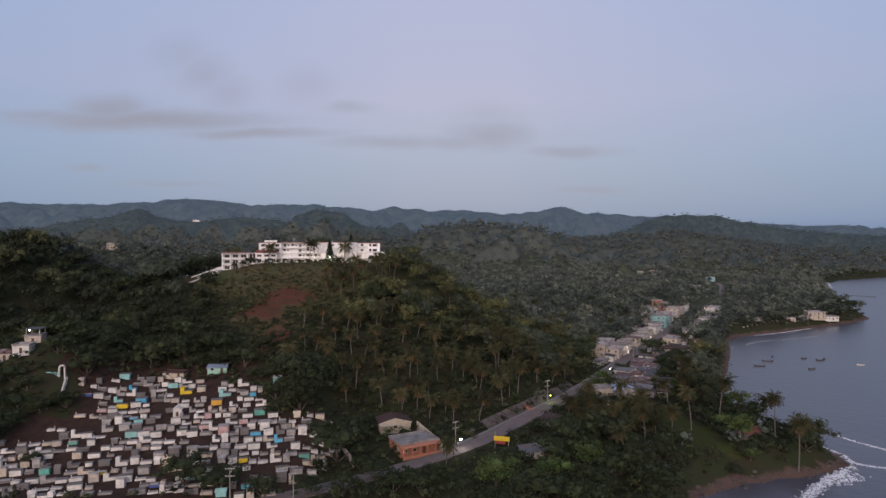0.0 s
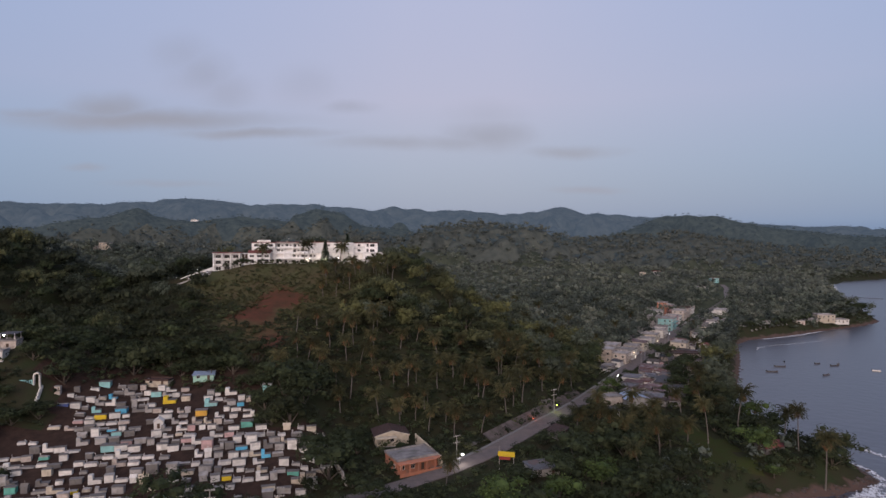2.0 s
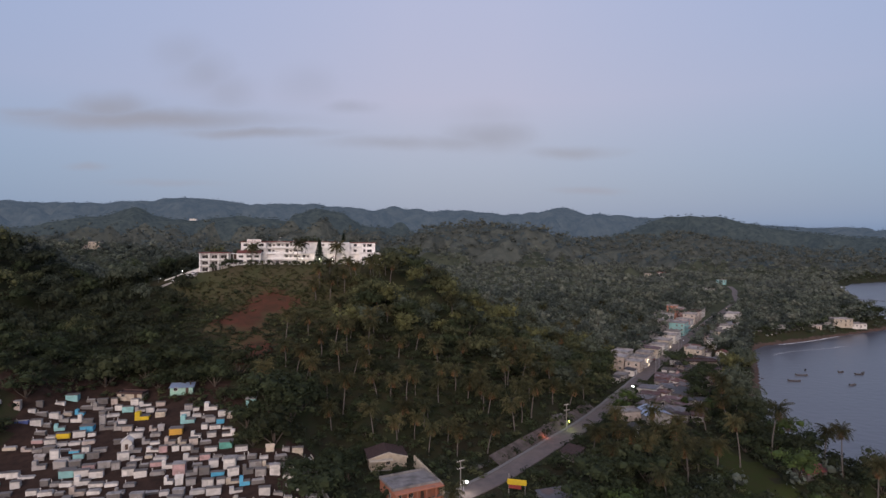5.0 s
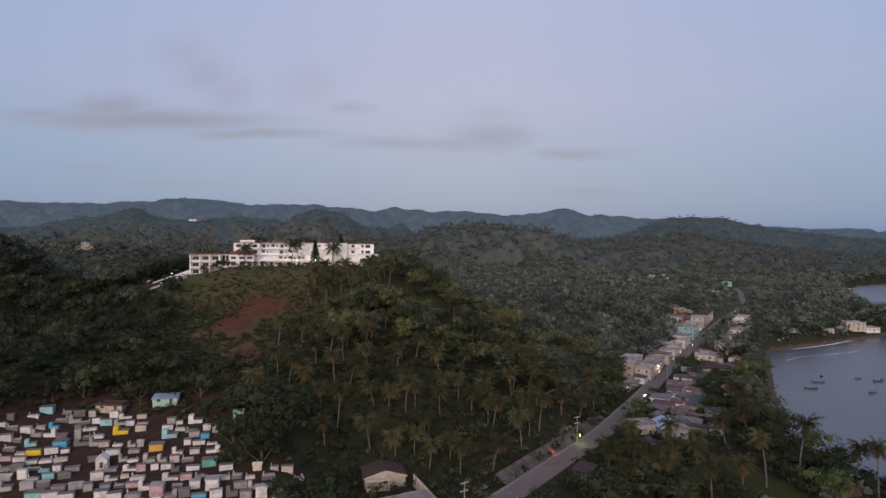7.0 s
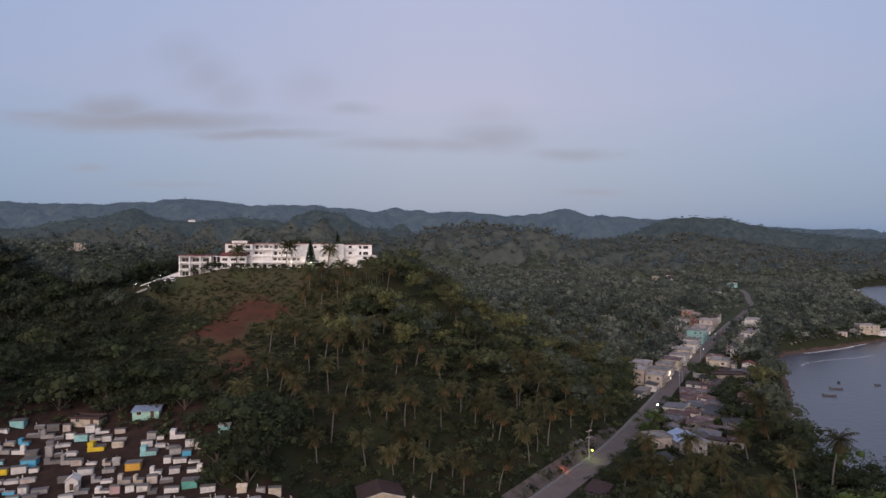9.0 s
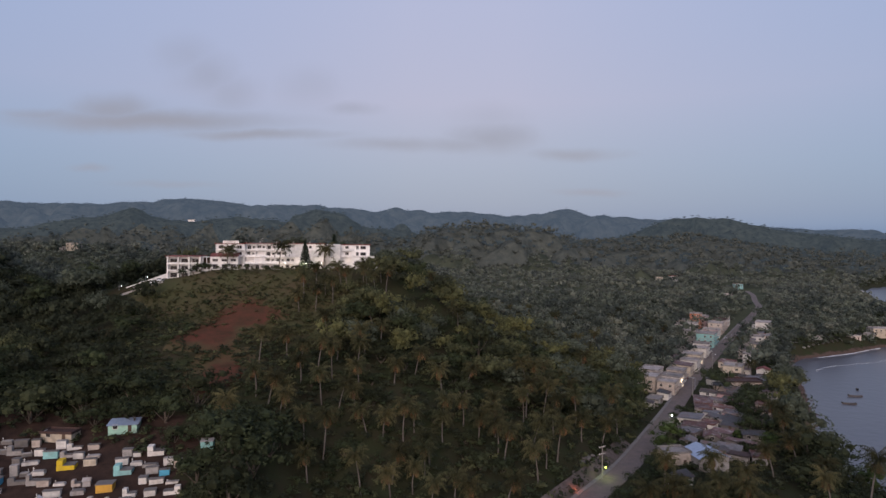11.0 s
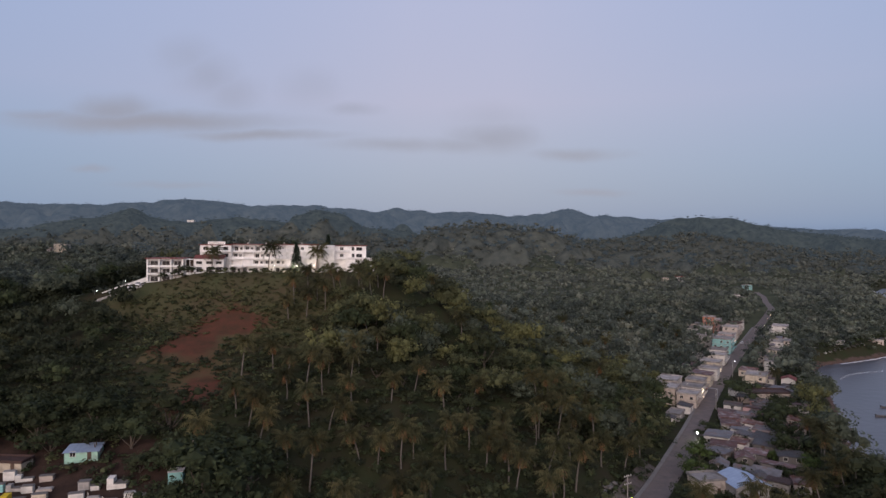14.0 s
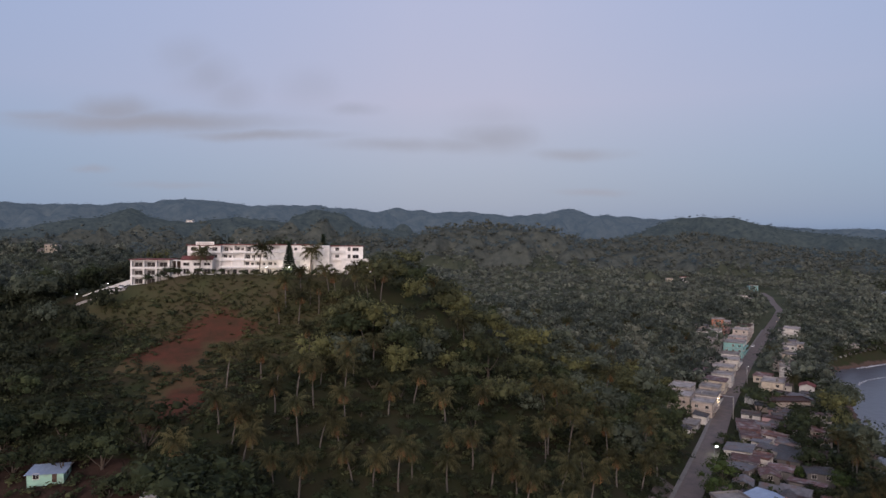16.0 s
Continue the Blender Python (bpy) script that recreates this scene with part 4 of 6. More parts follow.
def car(m, paint_mat, label, group="parked cars"):
    """A small saloon: shaped body, glazed cabin, four wheels with rims, lights."""
    t = thing("car", label, "car", m, group)
    bm = bmesh.new()
    prof = [(-2.1, 0.35), (-2.1, 0.8), (-1.9, 0.92), (-1.1, 0.98), (1.3, 0.98), (2.0, 0.85), (2.15, 0.6), (2.15, 0.35)]
    for s in (-0.85, 0.85):
        bm.faces.new([bm.verts.new((x, s, z)) for x, z in prof])
    bm.verts.ensure_lookup_table()
    n = len(prof)
    for k in range(n):
        bm.faces.new([bm.verts[i] for i in (k, (k + 1) % n, n + (k + 1) % n, n + k)])
    bmesh.ops.recalc_face_normals(bm, faces=bm.faces)
    body = part("body", bm, paint_mat, t)
    bm = bmesh.new()
    lo, hi = [(-1.5, 0.97), (1.0, 0.97)], [(-1.0, 1.42), (0.35, 1.42)]
    r = [bm.verts.new((x, s * w_, z)) for (x, z), w_ in ((lo[0], 0.8), (lo[1], 0.8), (hi[1], 0.62), (hi[0], 0.62)) for s in (-1, 1)]
    for f in ((0, 2, 4, 6), (1, 7, 5, 3), (2, 3, 5, 4), (6, 7, 1, 0), (0, 1, 3, 2)):
        bm.faces.new([r[i] for i in f])
    bmesh.ops.recalc_face_normals(bm, faces=bm.faces)
    part("cabin_glass", bm, M_PANE, t)
    part("car_roof", boxes((-1.05, 0.4, -0.63, 0.63, 1.41, 1.47), bevel=0.03), paint_mat, t)
    for x in (-1.3, 1.3):
        for s in (-0.82, 0.82):
            bm = bmesh.new()
            bmesh.ops.create_cone(bm, cap_ends=True, segments=14, radius1=0.32, radius2=0.32, depth=0.2)
            w_ = part("wheel", bm, M_TYRE, t, m=pose(x, s, 0.32, 90, 0, 0))
            bm = bmesh.new()
            bmesh.ops.create_cone(bm, cap_ends=True, segments=10, radius1=0.18, radius2=0.18, depth=0.22)
            part("rim", bm, M_METAL, w_)
    for s in (-0.6, 0.6):
        part("headlight", boxes((2.1, 2.17, s - 0.16, s + 0.16, 0.62, 0.78)), M_WHITE, t)
        part("tail_light", boxes((-2.13, -2.08, s - 0.16, s + 0.16, 0.66, 0.82)), M_REDWALL, t)
    return t


for u_, v_, z_, a in ((-11.5, -6.2, 56.9, 100), (-8.2, -5.6, 58.0, 100), (-4.8, -5.0, 59.2, 100), (-2.0, -4.4, 60.2, 100)):
    car(hmat(u_, v_, z_ - 0.1, a) @ pose(0, 0, 0, 0, 0, 0), M_CARW, "white saloon car parked on the hotel ramp")


def lamp_post(x, y, z, h, glow_mat, power, colour, label="thin street lamp with a bright lit head", size=0.28):
    t = thing("street_lamp", label, "street lamp", pose(x, y, z), "lamps")
    v, f = tube([(0, 0, -0.5), (0, 0, h)], [0.09, 0.06], 8)
    part("pole", mesh_from("pole", v, f, [M_METAL]), None, t)
    part("arm", boxes((-0.05, 0.9, -0.04, 0.04, h - 0.05, h + 0.05)), M_METAL, t)
    bm = bmesh.new()
    bmesh.ops.create_uvsphere(bm, u_segments=10, v_segments=6, radius=size)
    part("lamp_head", bm, glow_mat, t, "glowing lamp head", m=pose(0.9, 0, h - size))
    if power:
        li = new("lamp_light", bpy.data.lights.new("lamp_light", "POINT"))
        li.data.energy, li.data.color, li.data.shadow_soft_size = power, colour, 0.4
        li.matrix_basis = Matrix.Translation((x + 0.9, y - 0.7, z + h - size * 2 - 0.5))
    return t


for u_, v_, z_ in ((53.0, -5.2, 65), (62.3, -5.3, 65), (69.5, -5.0, 65), (104.5, -1, 62), (-19.5, -3, 54.5), (-9, -0.6, 58.4)):
    q = HM @ Vector((u_, v_, z_))
    lamp_post(q.x, q.y, min(q.z, 66), 3.6, M_LAMP, 700 if u_ in (62.3, 53.0, 69.5) else 0, (1.0, 0.86, 0.62), "small lamp post with a lit white globe", 0.13)


# ---- palms and trees ----
def palm_arrays(seed, length=4.3, fronds=26, dry=False):
    r = np.random.RandomState(seed)
    vs, fs = [], []
    for k in range(fronds):
        a = 6.283 * k * 0.382 + r.uniform(-0.2, 0.2)
        lift_ = (r.uniform(-1.25, -0.6) if dry else 1.15 - 1.75 * (k / fronds) + r.uniform(-0.15, 0.15))
        L = length * r.uniform(0.85, 1.12)
        n = 10
        s = np.linspace(0, 1, n + 1)
        ang = lift_ - 1.35 * s ** 1.3
        ds = L / n
        rr = np.concatenate([[0], np.cumsum(np.cos(ang[:-1]) * ds)])
        zz = np.concatenate([[0], np.cumsum(np.sin(ang[:-1]) * ds)])
        ca, sa = np.cos(a), np.sin(a)
        side = np.array([-sa, ca, 0])
        P = np.stack([rr * ca, rr * sa, zz], -1)
        for i in range(n):
            w = 1.25 * np.sin(np.pi * min(0.12 + s[i] * 0.86, 0.98)) ** 0.7 * length / 3.7
            for sg in (-1, 1):
                tip = (P[i] + P[i + 1]) / 2 + side * sg * w * 0.62 + np.array([ca * 0.30, sa * 0.30, -w * r.uniform(0.45, 0.85)])
                b = len(vs)
                vs += [P[i], P[i] * 0.25 + P[i + 1] * 0.75, tip]
                fs.append((b, b + 1, b + 2))
    return np.array(vs), np.array(fs)


PALM_CROWNS = [mesh_from("crown", *palm_arrays(30 + k), [M_PALM]) for k in range(5)]
PALM_DRY = [mesh_from("dry_fronds", *palm_arrays(50 + k, 3.3, 10, True), [M_PALMDRY]) for k in range(3)]


def palm_trunk(h, lean, seed):
    r = np.random.RandomState(seed)
    n = 8
    s = np.linspace(0, 1, n + 1)
    b = lean * s ** 1.6 + 0.35 * np.sin(s * 3.1) * r.uniform(-1, 1)
    v, f = tube(np.stack([b, 0.2 * np.sin(s * 4), s * (h + 1) - 1], -1), 0.24 - 0.12 * s + 0.12 * (s < 0.05), 6)
    return mesh_from("trunk", v, f, [M_TRUNK]), (b[-1], 0.2 * np.sin(4.0), h)


TRUNKS = [palm_trunk(1.0 * h, l, k) + (h,) for k, (h, l) in enumerate(((7.5, 0.8), (9.0, 2.2), (10.0, 1.2), (10.8, -1.6), (8.4, -0.6), (14, 1.8)))]


def palm(x, y, kind, turn, scale=1.0, dry=True, label="tall coconut palm with yellowing green fronds and bare trunk", z=None):
    me, top, h = TRUNKS[kind % len(TRUNKS)]
    z = hz(x, y) if z is None else z
    t = thing("palm_tree", label, "palm tree", pose(x, y, z - 0.2, 0, 0, turn) @ Matrix.Scale(scale, 4), "coconut palms")
    part("trunk", me, None, t)
    part("crown", PALM_CROWNS[kind % 5], None, t, m=pose(*top))
    if dry:
        part("dry_fronds", PALM_DRY[kind % 3], None, t, "hanging brown dry fronds", m=pose(*top))
    return t


for u_, v_, kind, sc in ((26.8, -1.5, 0, 1.3), (51.6, -4.3, 4, 1.42), (71.2, -3.5, 0, 1.4)):
    q = HM @ Vector((u_, v_, 0))
    palm(q.x, q.y, kind, 40 * kind, sc, False, "green coconut palm standing before the white hotel", z=Z0)
for x, y, kind, a, sc in ((120.0, 219, 5, 80, 1.0), (119.5, 204, 5, 250, 1.25), (106.3, 233.2, 5, 20, 1.2), (92.7, 226.5, 5, 140, 1.02), (128, 262, 2, 90, 1.0), (1, 189, 0, 30, 1.0)):
    palm(x, y, kind, a, sc, True, "coconut palm leaning over the rocky shore")

HEDGE = []
BUILT.append((121, 208, 4)), BUILT.append((118, 217, 5))
# a tall layered conifer in front of the hotel, a second one behind
def conifer(m, h, label):
    t = thing("conifer_tree", label, "conifer tree", m)
    v, f = tube([(0, 0, -0.5), (0, 0, h)], [0.22, 0.04], 7)
    part("trunk", mesh_from("trunk", v, f, [M_BARK]), None, t)
    r = np.random.RandomState(int(h * 10))
    vs = []
    zz = 1.0
    while zz < h - 0.2:
        L = (h - zz) / h * 3.0 + 0.3
        for k in range(17):
            a = r.uniform(0, 6.28)
            d_ = np.array([np.cos(a), np.sin(a), 0.12])
            s_ = np.array([-np.sin(a), np.cos(a), 0]) * 0.6 + np.array([0, 0, r.uniform(0.5, 1.0)])
            for g in range(4):
                p = np.array([0, 0, zz]) + d_ * L * (g + 0.6) / 4 * r.uniform(0.8, 1.1)
                w_ = 0.6 * r.uniform(0.6, 1.2)
                vs += [p - d_ * w_, p - s_ * w_ * 0.6 + [0, 0, -0.12], p + d_ * w_ * 1.2, p + s_ * w_ * 0.6 + [0, 0, 0.1]]
        zz += 0.78
    part("crown", mesh_from("crown", np.array(vs), np.arange(len(vs)).reshape(-1, 4), [M_CONIFER]), None, t)
    return t


M_CONIFER = mat("dark_conifer_needles", (0.022, 0.036, 0.020), (0.014, 0.024, 0.015), 0.7, 0.6, island=0.4)
conifer(HM @ pose(63.0, -4.2, Z0), 13.8, "dark green layered conifer tree before the white hotel")
for u_, v_, sc in ((12.5, -3.5, 0.5), (33, -4.0, 0.35), (45, -7.5, 0.3), (58, -7.5, 0.3), (67, -7.6, 0.35), (75, -7.4, 0.45), (81, -5, 0.4), (8, -4.5, 0.55), (16, -5, 0.7), (20, -6, 0.5), (28, -6, 0.4), (37, -8.5, 0.4), (50, -8.5, 0.35), (62, -8.6, 0.3), (88, -4, 0.6), (92, -4.5, 0.5)):
    HEDGE.append((u_, v_, sc))
conifer(HM @ pose(76, 22, Z0 - 1), 19, "tall dark conifer tree standing behind the hotel")
conifer(HM @ pose(60, 40, Z0 - 6), 18, "tall dark conifer tree standing behind the hotel")


def limb_trunk(seed, h, spread_):
    r = np.random.RandomState(seed)
    vs, fs, n = [], [], 0
    for k in range(5):
        if k == 0:
            pts, rad = [(0, 0, -1.2), (0.1, 0, h * 0.5), (0, 0.1, h * 1.05)], [0.42, 0.32, 0.12]
        else:
            a = 6.283 * k / 4 + r.uniform(-0.4, 0.4)
            L = spread_ * r.uniform(0.5, 0.8)
            pts, rad = [(0, 0, h * 0.55), (L * 0.5 * np.cos(a), L * 0.5 * np.sin(a), h * 0.85), (L * np.cos(a), L * np.sin(a), h * r.uniform(1.05, 1.3))], [0.2, 0.13, 0.05]
        v, f = tube(pts, rad, 5)
        vs.append(v), fs.append(f + n)
        n += len(v)
    return np.concatenate(vs), np.concatenate(fs)


TREE_KINDS = []
for k in range(6):
    tv, tf = limb_trunk(k, 4.2, 3.6)
    v, f3, f4 = crown_arrays(120 + k, 8, 300, 0.064, 0.70)
    v = v * [5.2, 5.2, 4.6] + [0, 0, 3.4]
    TREE_KINDS.append((mesh_from("trunk", tv, tf, [M_BARK]), mesh_from("crown", v, [f3, f4], [M_LEAF2])))
BRIGHT = []
M_BRIGHT = mat("bright_tree_leaves", (0.060, 0.081, 0.024), (0.035, 0.053, 0.017), 0.8, 0.15, vary=0.2, island=0.45, spec=0.12)
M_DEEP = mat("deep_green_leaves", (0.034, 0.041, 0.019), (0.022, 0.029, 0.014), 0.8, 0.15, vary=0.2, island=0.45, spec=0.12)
for k, mm in enumerate((M_BRIGHT, M_BRIGHT, M_DEEP, M_DEEP)):
    v, f3, f4 = crown_arrays(140 + k, 10, 430, 0.058, 0.72)
    v = v * [5.2, 5.2, 4.2] + [0, 0, 3.4]
    BRIGHT.append(mesh_from("crown", v, [f3, f4], [mm]))


def tree(x, y, kind, turn, scale, special=None, label="leafy green tree in the coastal woods", z=None, stretch=1.0):
    t = thing("tree", label, "tree", pose(x, y, (hz(x, y) if z is None else z) - 0.1, 0, 0, turn) @ Matrix.Diagonal((scale, scale, scale * stretch, 1)), "broadleaf trees")
    trunk_, crown_ = TREE_KINDS[kind % 6]
    part("trunk", trunk_, None, t)
    part("crown", BRIGHT[special] if special is not None else crown_, None, t)
    return t


for x, y, sc, sp, lab, st in (
        (15, 170, 1.45, 0, "broad bright green tree beside the road", 0.95), (31, 176, 1.1, 1, "broad bright green tree beside the road", 1.0), (45, 186, 1.2, 0, "broad bright green tree beside the road", 1.0),
        (28, 212, 0.7, 3, "dark bushy tree beside the village road", 0.9), (35, 222, 0.8, 2, "dark bushy tree beside the village road", 0.9), (46, 240, 0.8, 3, "dark bushy tree beside the village road", 0.9), (53, 250, 0.8, 2, "dark bushy tree beside the village road", 0.9), (22, 190, 1.0, 2, "dark bushy tree beside the village road", 0.9),
        (384, 596, 1.3, 2, "dark tree on the headland", 1.0), (398, 604, 1.5, 3, "dark tree on the headland", 1.0), (411, 615, 1.6, 2, "dark tree on the headland", 1.0), (420, 628, 1.5, 3, "dark tree on the headland", 1.0), (404, 628, 1.6, 2, "dark tree on the headland", 1.1), (385, 618, 1.6, 3, "dark tree on the headland", 1.1),
        (-152, 222, 1.0, 2, "dark tree below the cemetery gateway", 0.9), (-150, 214, 1.1, 3, "dark tree below the cemetery gateway", 0.9), (-157, 213, 1.2, 2, "dark tree below the cemetery gateway", 0.9), (-139, 221, 0.8, 3, "dark tree below the cemetery gateway", 0.8), (-160, 225, 1.0, 3, "dark tree below the cemetery gateway", 0.9), (-152, 240, 1.1, 2, "dark tree behind the cemetery gateway", 1.0), (-142, 246, 1.2, 3, "dark tree behind the cemetery gateway", 1.0),
        (62, 262, 0.9, 2, "dark bushy tree beside the village road", 0.9), (57, 256, 0.7, 3, "dark bushy tree beside the village road", 0.9), (90, 322, 0.5, 2, "small dark tree at the kerb", 0.9),
        (96, 199, 0.7, 3, "low dark tree on the point", 0.8), (104, 205, 0.7, 0, "low green tree on the point", 0.8), (112, 212, 0.7, 3, "low dark tree on the point", 0.7), (122, 226, 0.8, 3, "low dark tree on the point", 0.8), (110, 238, 1.3, 2, "dark shore tree over the rocks", 0.9), (101, 240, 1.1, 3, "dark shore tree over the rocks", 0.9), (128, 217, 0.45, 3, "low dark bush on the point", 0.7), (134, 224, 0.4, 3, "low dark bush on the point", 0.7),
        (104, 214, 1.35, 1, "layered green almond tree on the shore", 0.95), (112, 226, 1.2, 2, "dark shore tree over the rocks", 0.9), (122, 238, 1.3, 2, "dark shore tree over the rocks", 0.95), (119, 250, 1.3, 1, "layered green almond tree on the shore", 0.95), (117, 264, 1.3, 2, "dark shore tree over the rocks", 1.0), (124, 280, 1.2, 3, "dark shore tree over the rocks", 1.0),
        # lamplight on the two bright street trees is only their leaf colour
        (126.5, 368, 1.8, 2, "round dark green tree at the street", 1.0), (77, 291, 1.0, 1, "bright green street tree, lamplight put into its leaf colour", 1.05), (70, 280, 0.9, 0, "bright green street tree, lamplight put into its leaf colour", 1.0),
        (-57, 237, 2.2, 2, "large dark tree clump above the cemetery", 1.1), (-50, 232, 1.9, 3, "large dark tree clump above the cemetery", 1.1), (-63, 229, 1.2, 2, "large dark tree clump above the cemetery", 1.1),
        (-49, 243, 1.9, 3, "large dark tree clump above the cemetery", 1.0), (-41, 206, 1.2, 3, "dark green tree at the cemetery wall", 0.9), (-33, 203, 0.9, 2, "dark green tree at the cemetery wall", 0.9),
        (-74, 173, 1.7, 3, "green tree at the cemetery's lower edge", 0.9), (-62, 170, 1.4, 2, "green tree at the cemetery's lower edge", 0.9), (-50, 169, 1.2, 3, "green tree at the cemetery's lower edge", 0.9), (-92, 256, 1.2, 2, "tree beside the green hut", 1.1), (-84, 258, 1.3, 3, "tree beside the green hut", 1.1),
        (-136, 219, 1.1, 2, "dark tree among the tombs", 0.9), (-147, 206, 1.2, 3, "dark tree at the cemetery edge", 0.9), (-142, 214, 1.0, 2, "dark tree among the tombs", 0.9), (-126, 186, 0.7, 3, "small dark tree among the tombs", 0.9),
        (-26, 189, 0.75, 3, "dark tree between road and cemetery", 0.9), (-20, 180, 1.0, 2, "dark tree between road and cemetery", 0.9), (-11, 176, 0.9, 3, "dark tree beside the village road", 0.9), (-3, 180, 0.75, 2, "dark tree beside the village road", 0.9), (-28, 212, 0.9, 2, "dark tree beside the cream house", 1.0), (-29, 222, 1.0, 3, "dark tree beside the cream house", 1.0), (-14, 171, 1.1, 3, "dark roadside tree above the bend", 0.9), (-6, 170, 1.0, 2, "dark roadside tree above the bend", 0.9), (-28, 171, 1.1, 3, "dark roadside tree above the bend", 0.9), (-38, 170, 1.0, 2, "dark roadside tree above the bend", 0.9), (104, 300, 0.6, 1, "small green tree among the shacks", 1), (122, 333, 1.3, 2, "large dark tree behind the shacks", 1), (130, 344, 1.3, 3, "large dark tree behind the shacks", 1), (119, 320, 1.2, 2, "large dark tree behind the shacks", 1), (112, 306, 1.2, 3, "large dark tree behind the shacks", 1), (139, 357, 1.2, 2, "large dark tree behind the shacks", 1), (119, 335, 0.7, 2, "small green tree among the shacks", 1), (96, 331, 0.55, 2, "small green tree among the shacks", 1), (136, 352, 0.7, 1, "small green tree among the shacks", 1), (100, 283, 0.75, 2, "small green tree among the shacks", 1), (112, 292, 0.8, 1, "small green tree among the shacks", 1), (140, 385, 0.7, 2, "small green tree among the shacks", 1), (185, 520, 0.9, 2, "dark tree behind the street row", 1), (240, 545, 0.9, 2, "dark tree by the street row", 1), (12, 330, 1.5, None, "broad light green tree on the hillside", 1.3), (20, 322, 1.2, None, "broad light green tree on the hillside", 1.3)):
    tree(x, y, int(abs(x * 3 + y)), (x * 37) % 360, sc, sp, lab, stretch=st, z=hz(x, y) - (2.2 * sc if sp in (2, 3) else 0.6 * sc))
    BUILT.append((x, y, 4.0 * sc))

for u_, v_, sc in HEDGE:
    q = HM @ Vector((u_, v_, 0))
    tree(q.x, q.y, int(u_), u_ * 31, sc, 3, "dark round shrub along the hotel terrace", z=hz(q.x, q.y) - 1.2 * sc)

# ---- cemetery ----
TOMB_PAINTS = [(M_WHITE, "white", 44), (M_GREY, "grey", 18), (M_DARKGREY, "dark weathered", 22), (M_CREAM, "cream", 10), (M_BEIGE, "beige", 9), (M_BLUE, "blue", 1), (M_TURQ, "turquoise", 2.5),
               (M_GREEN, "green", 1.5), (M_YELLOW, "yellow", 0.3), (M_OCHRE, "ochre", 1), (M_PINK, "pink", 2), (M_NAVY, "dark blue", 0.7)]
TOMBS = {}


def cross(bm, x, y, z, s=0.55):
    box(bm, x - 0.06 * s, x + 0.06 * s, y - 0.05, y + 0.05, z, z + s)
    box(bm, x - 0.25 * s, x + 0.25 * s, y - 0.05, y + 0.05, z + s * 0.55, z + s * 0.68)


def tomb_meshes(style, paint_mat):
    """Meshes by part name for a tomb 1 wide, 1 deep, 1 high at its body; kept and shared."""
    key = (style, paint_mat.name)
    if key in TOMBS:
        return TOMBS[key]
    out_ = []

    def keep(name, bm, m):
        me = bpy.data.meshes.new(name)
        bm.to_mesh(me)
        bm.free()
        me.materials.append(m)
        out_.append((name, me))
    if style == "vault":
        keep("body", boxes((-1.5, 1.5, -1.2, 1.2, -1.2, 1.7), bevel=0.04), paint_mat)
        # lid darker than the body: the dimmer top is put into its colour
        keep("lid", boxes((-1.65, 1.65, -1.35, 1.35, 1.7, 1.86), bevel=0.03), M_DARKGREY)
        for s in (-0.75, 0.75):
            keep("niche_plate", boxes((s - 0.55, s + 0.55, -1.26, -1.2, 0.3, 1.3)), paint_mat)
    elif style == "stepped":
        keep("body", boxes((-1.7, 1.7, -1.2, 1.2, -1.2, 1.0), bevel=0.04), paint_mat)
        keep("headblock", boxes((-1.7, -0.5, -1.1, 1.1, 1.0, 2.3), bevel=0.05), paint_mat)
        # dark lid again stands for a less lit top
        keep("lid", boxes((-0.5, 1.8, -1.3, 1.3, 1.0, 1.12)), M_DARKGREY)
    elif style == "stack":
        keep("body", boxes((-1.3, 1.3, -1.25, 1.25, -1.2, 2.6), bevel=0.04), paint_mat)
        keep("lid", boxes((-1.42, 1.42, -1.4, 1.4, 2.6, 2.78), bevel=0.03), M_GREY)
        for zz in (0.25, 1.45):
            keep("niche_plate", boxes((-0.95, 0.95, -1.31, -1.25, zz, zz + 0.9)), paint_mat)
    elif style == "chapel":
        keep("body", gable_walls(2.4, 2.6, 2.0, 0.9), paint_mat)
        bm = gable_roof(2.4, 2.6, 2.0, 0.9, 0.2, 4)
        keep("roof", bm, paint_mat)
        bm = boxes((1.2, 1.26, -0.4, 0.4, 0.1, 1.4))
        keep("door", bm, M_SHUTTER)
        bm = bmesh.new()
        cross(bm, 0, 0, 2.9, 0.8)
        keep("cross", bm, paint_mat)
    else:
        keep("body", boxes((-1.6, 1.6, -1.15, 1.15, -1.2, 0.75), bevel=0.04), paint_mat)
        keep("lid", boxes((-1.45, 1.45, -1.0, 1.0, 0.75, 1.0), bevel=0.05), M_GREY if paint_mat is not M_GREY else M_DARKGREY)
        bm = bmesh.new()
        cross(bm, -1.2, 0, 1.0, 0.9)
        keep("cross", bm, M_WHITE)
    TOMBS[key] = out_
    return out_


def tomb(x, y, style, paint_mat, colour, turn, sx, sy, sz):
    words = {"vault": "painted concrete burial vault with niche plates", "stepped": "stepped concrete tomb with raised head block", "stack": "tall stacked burial niches with slab top",
             "chapel": "little chapel tomb with gabled roof and cross", "low": "low concrete grave with slab and cross"}[style]
    t = thing("tomb", f"{colour} {words}", "tomb", pose(x, y, hz(x, y), 0, 0, turn) @ Matrix.Diagonal((sx, sy, sz, 1)), "cemetery tombs")
    for name, me in tomb_meshes(style, paint_mat):
        part(name, me, None, t)


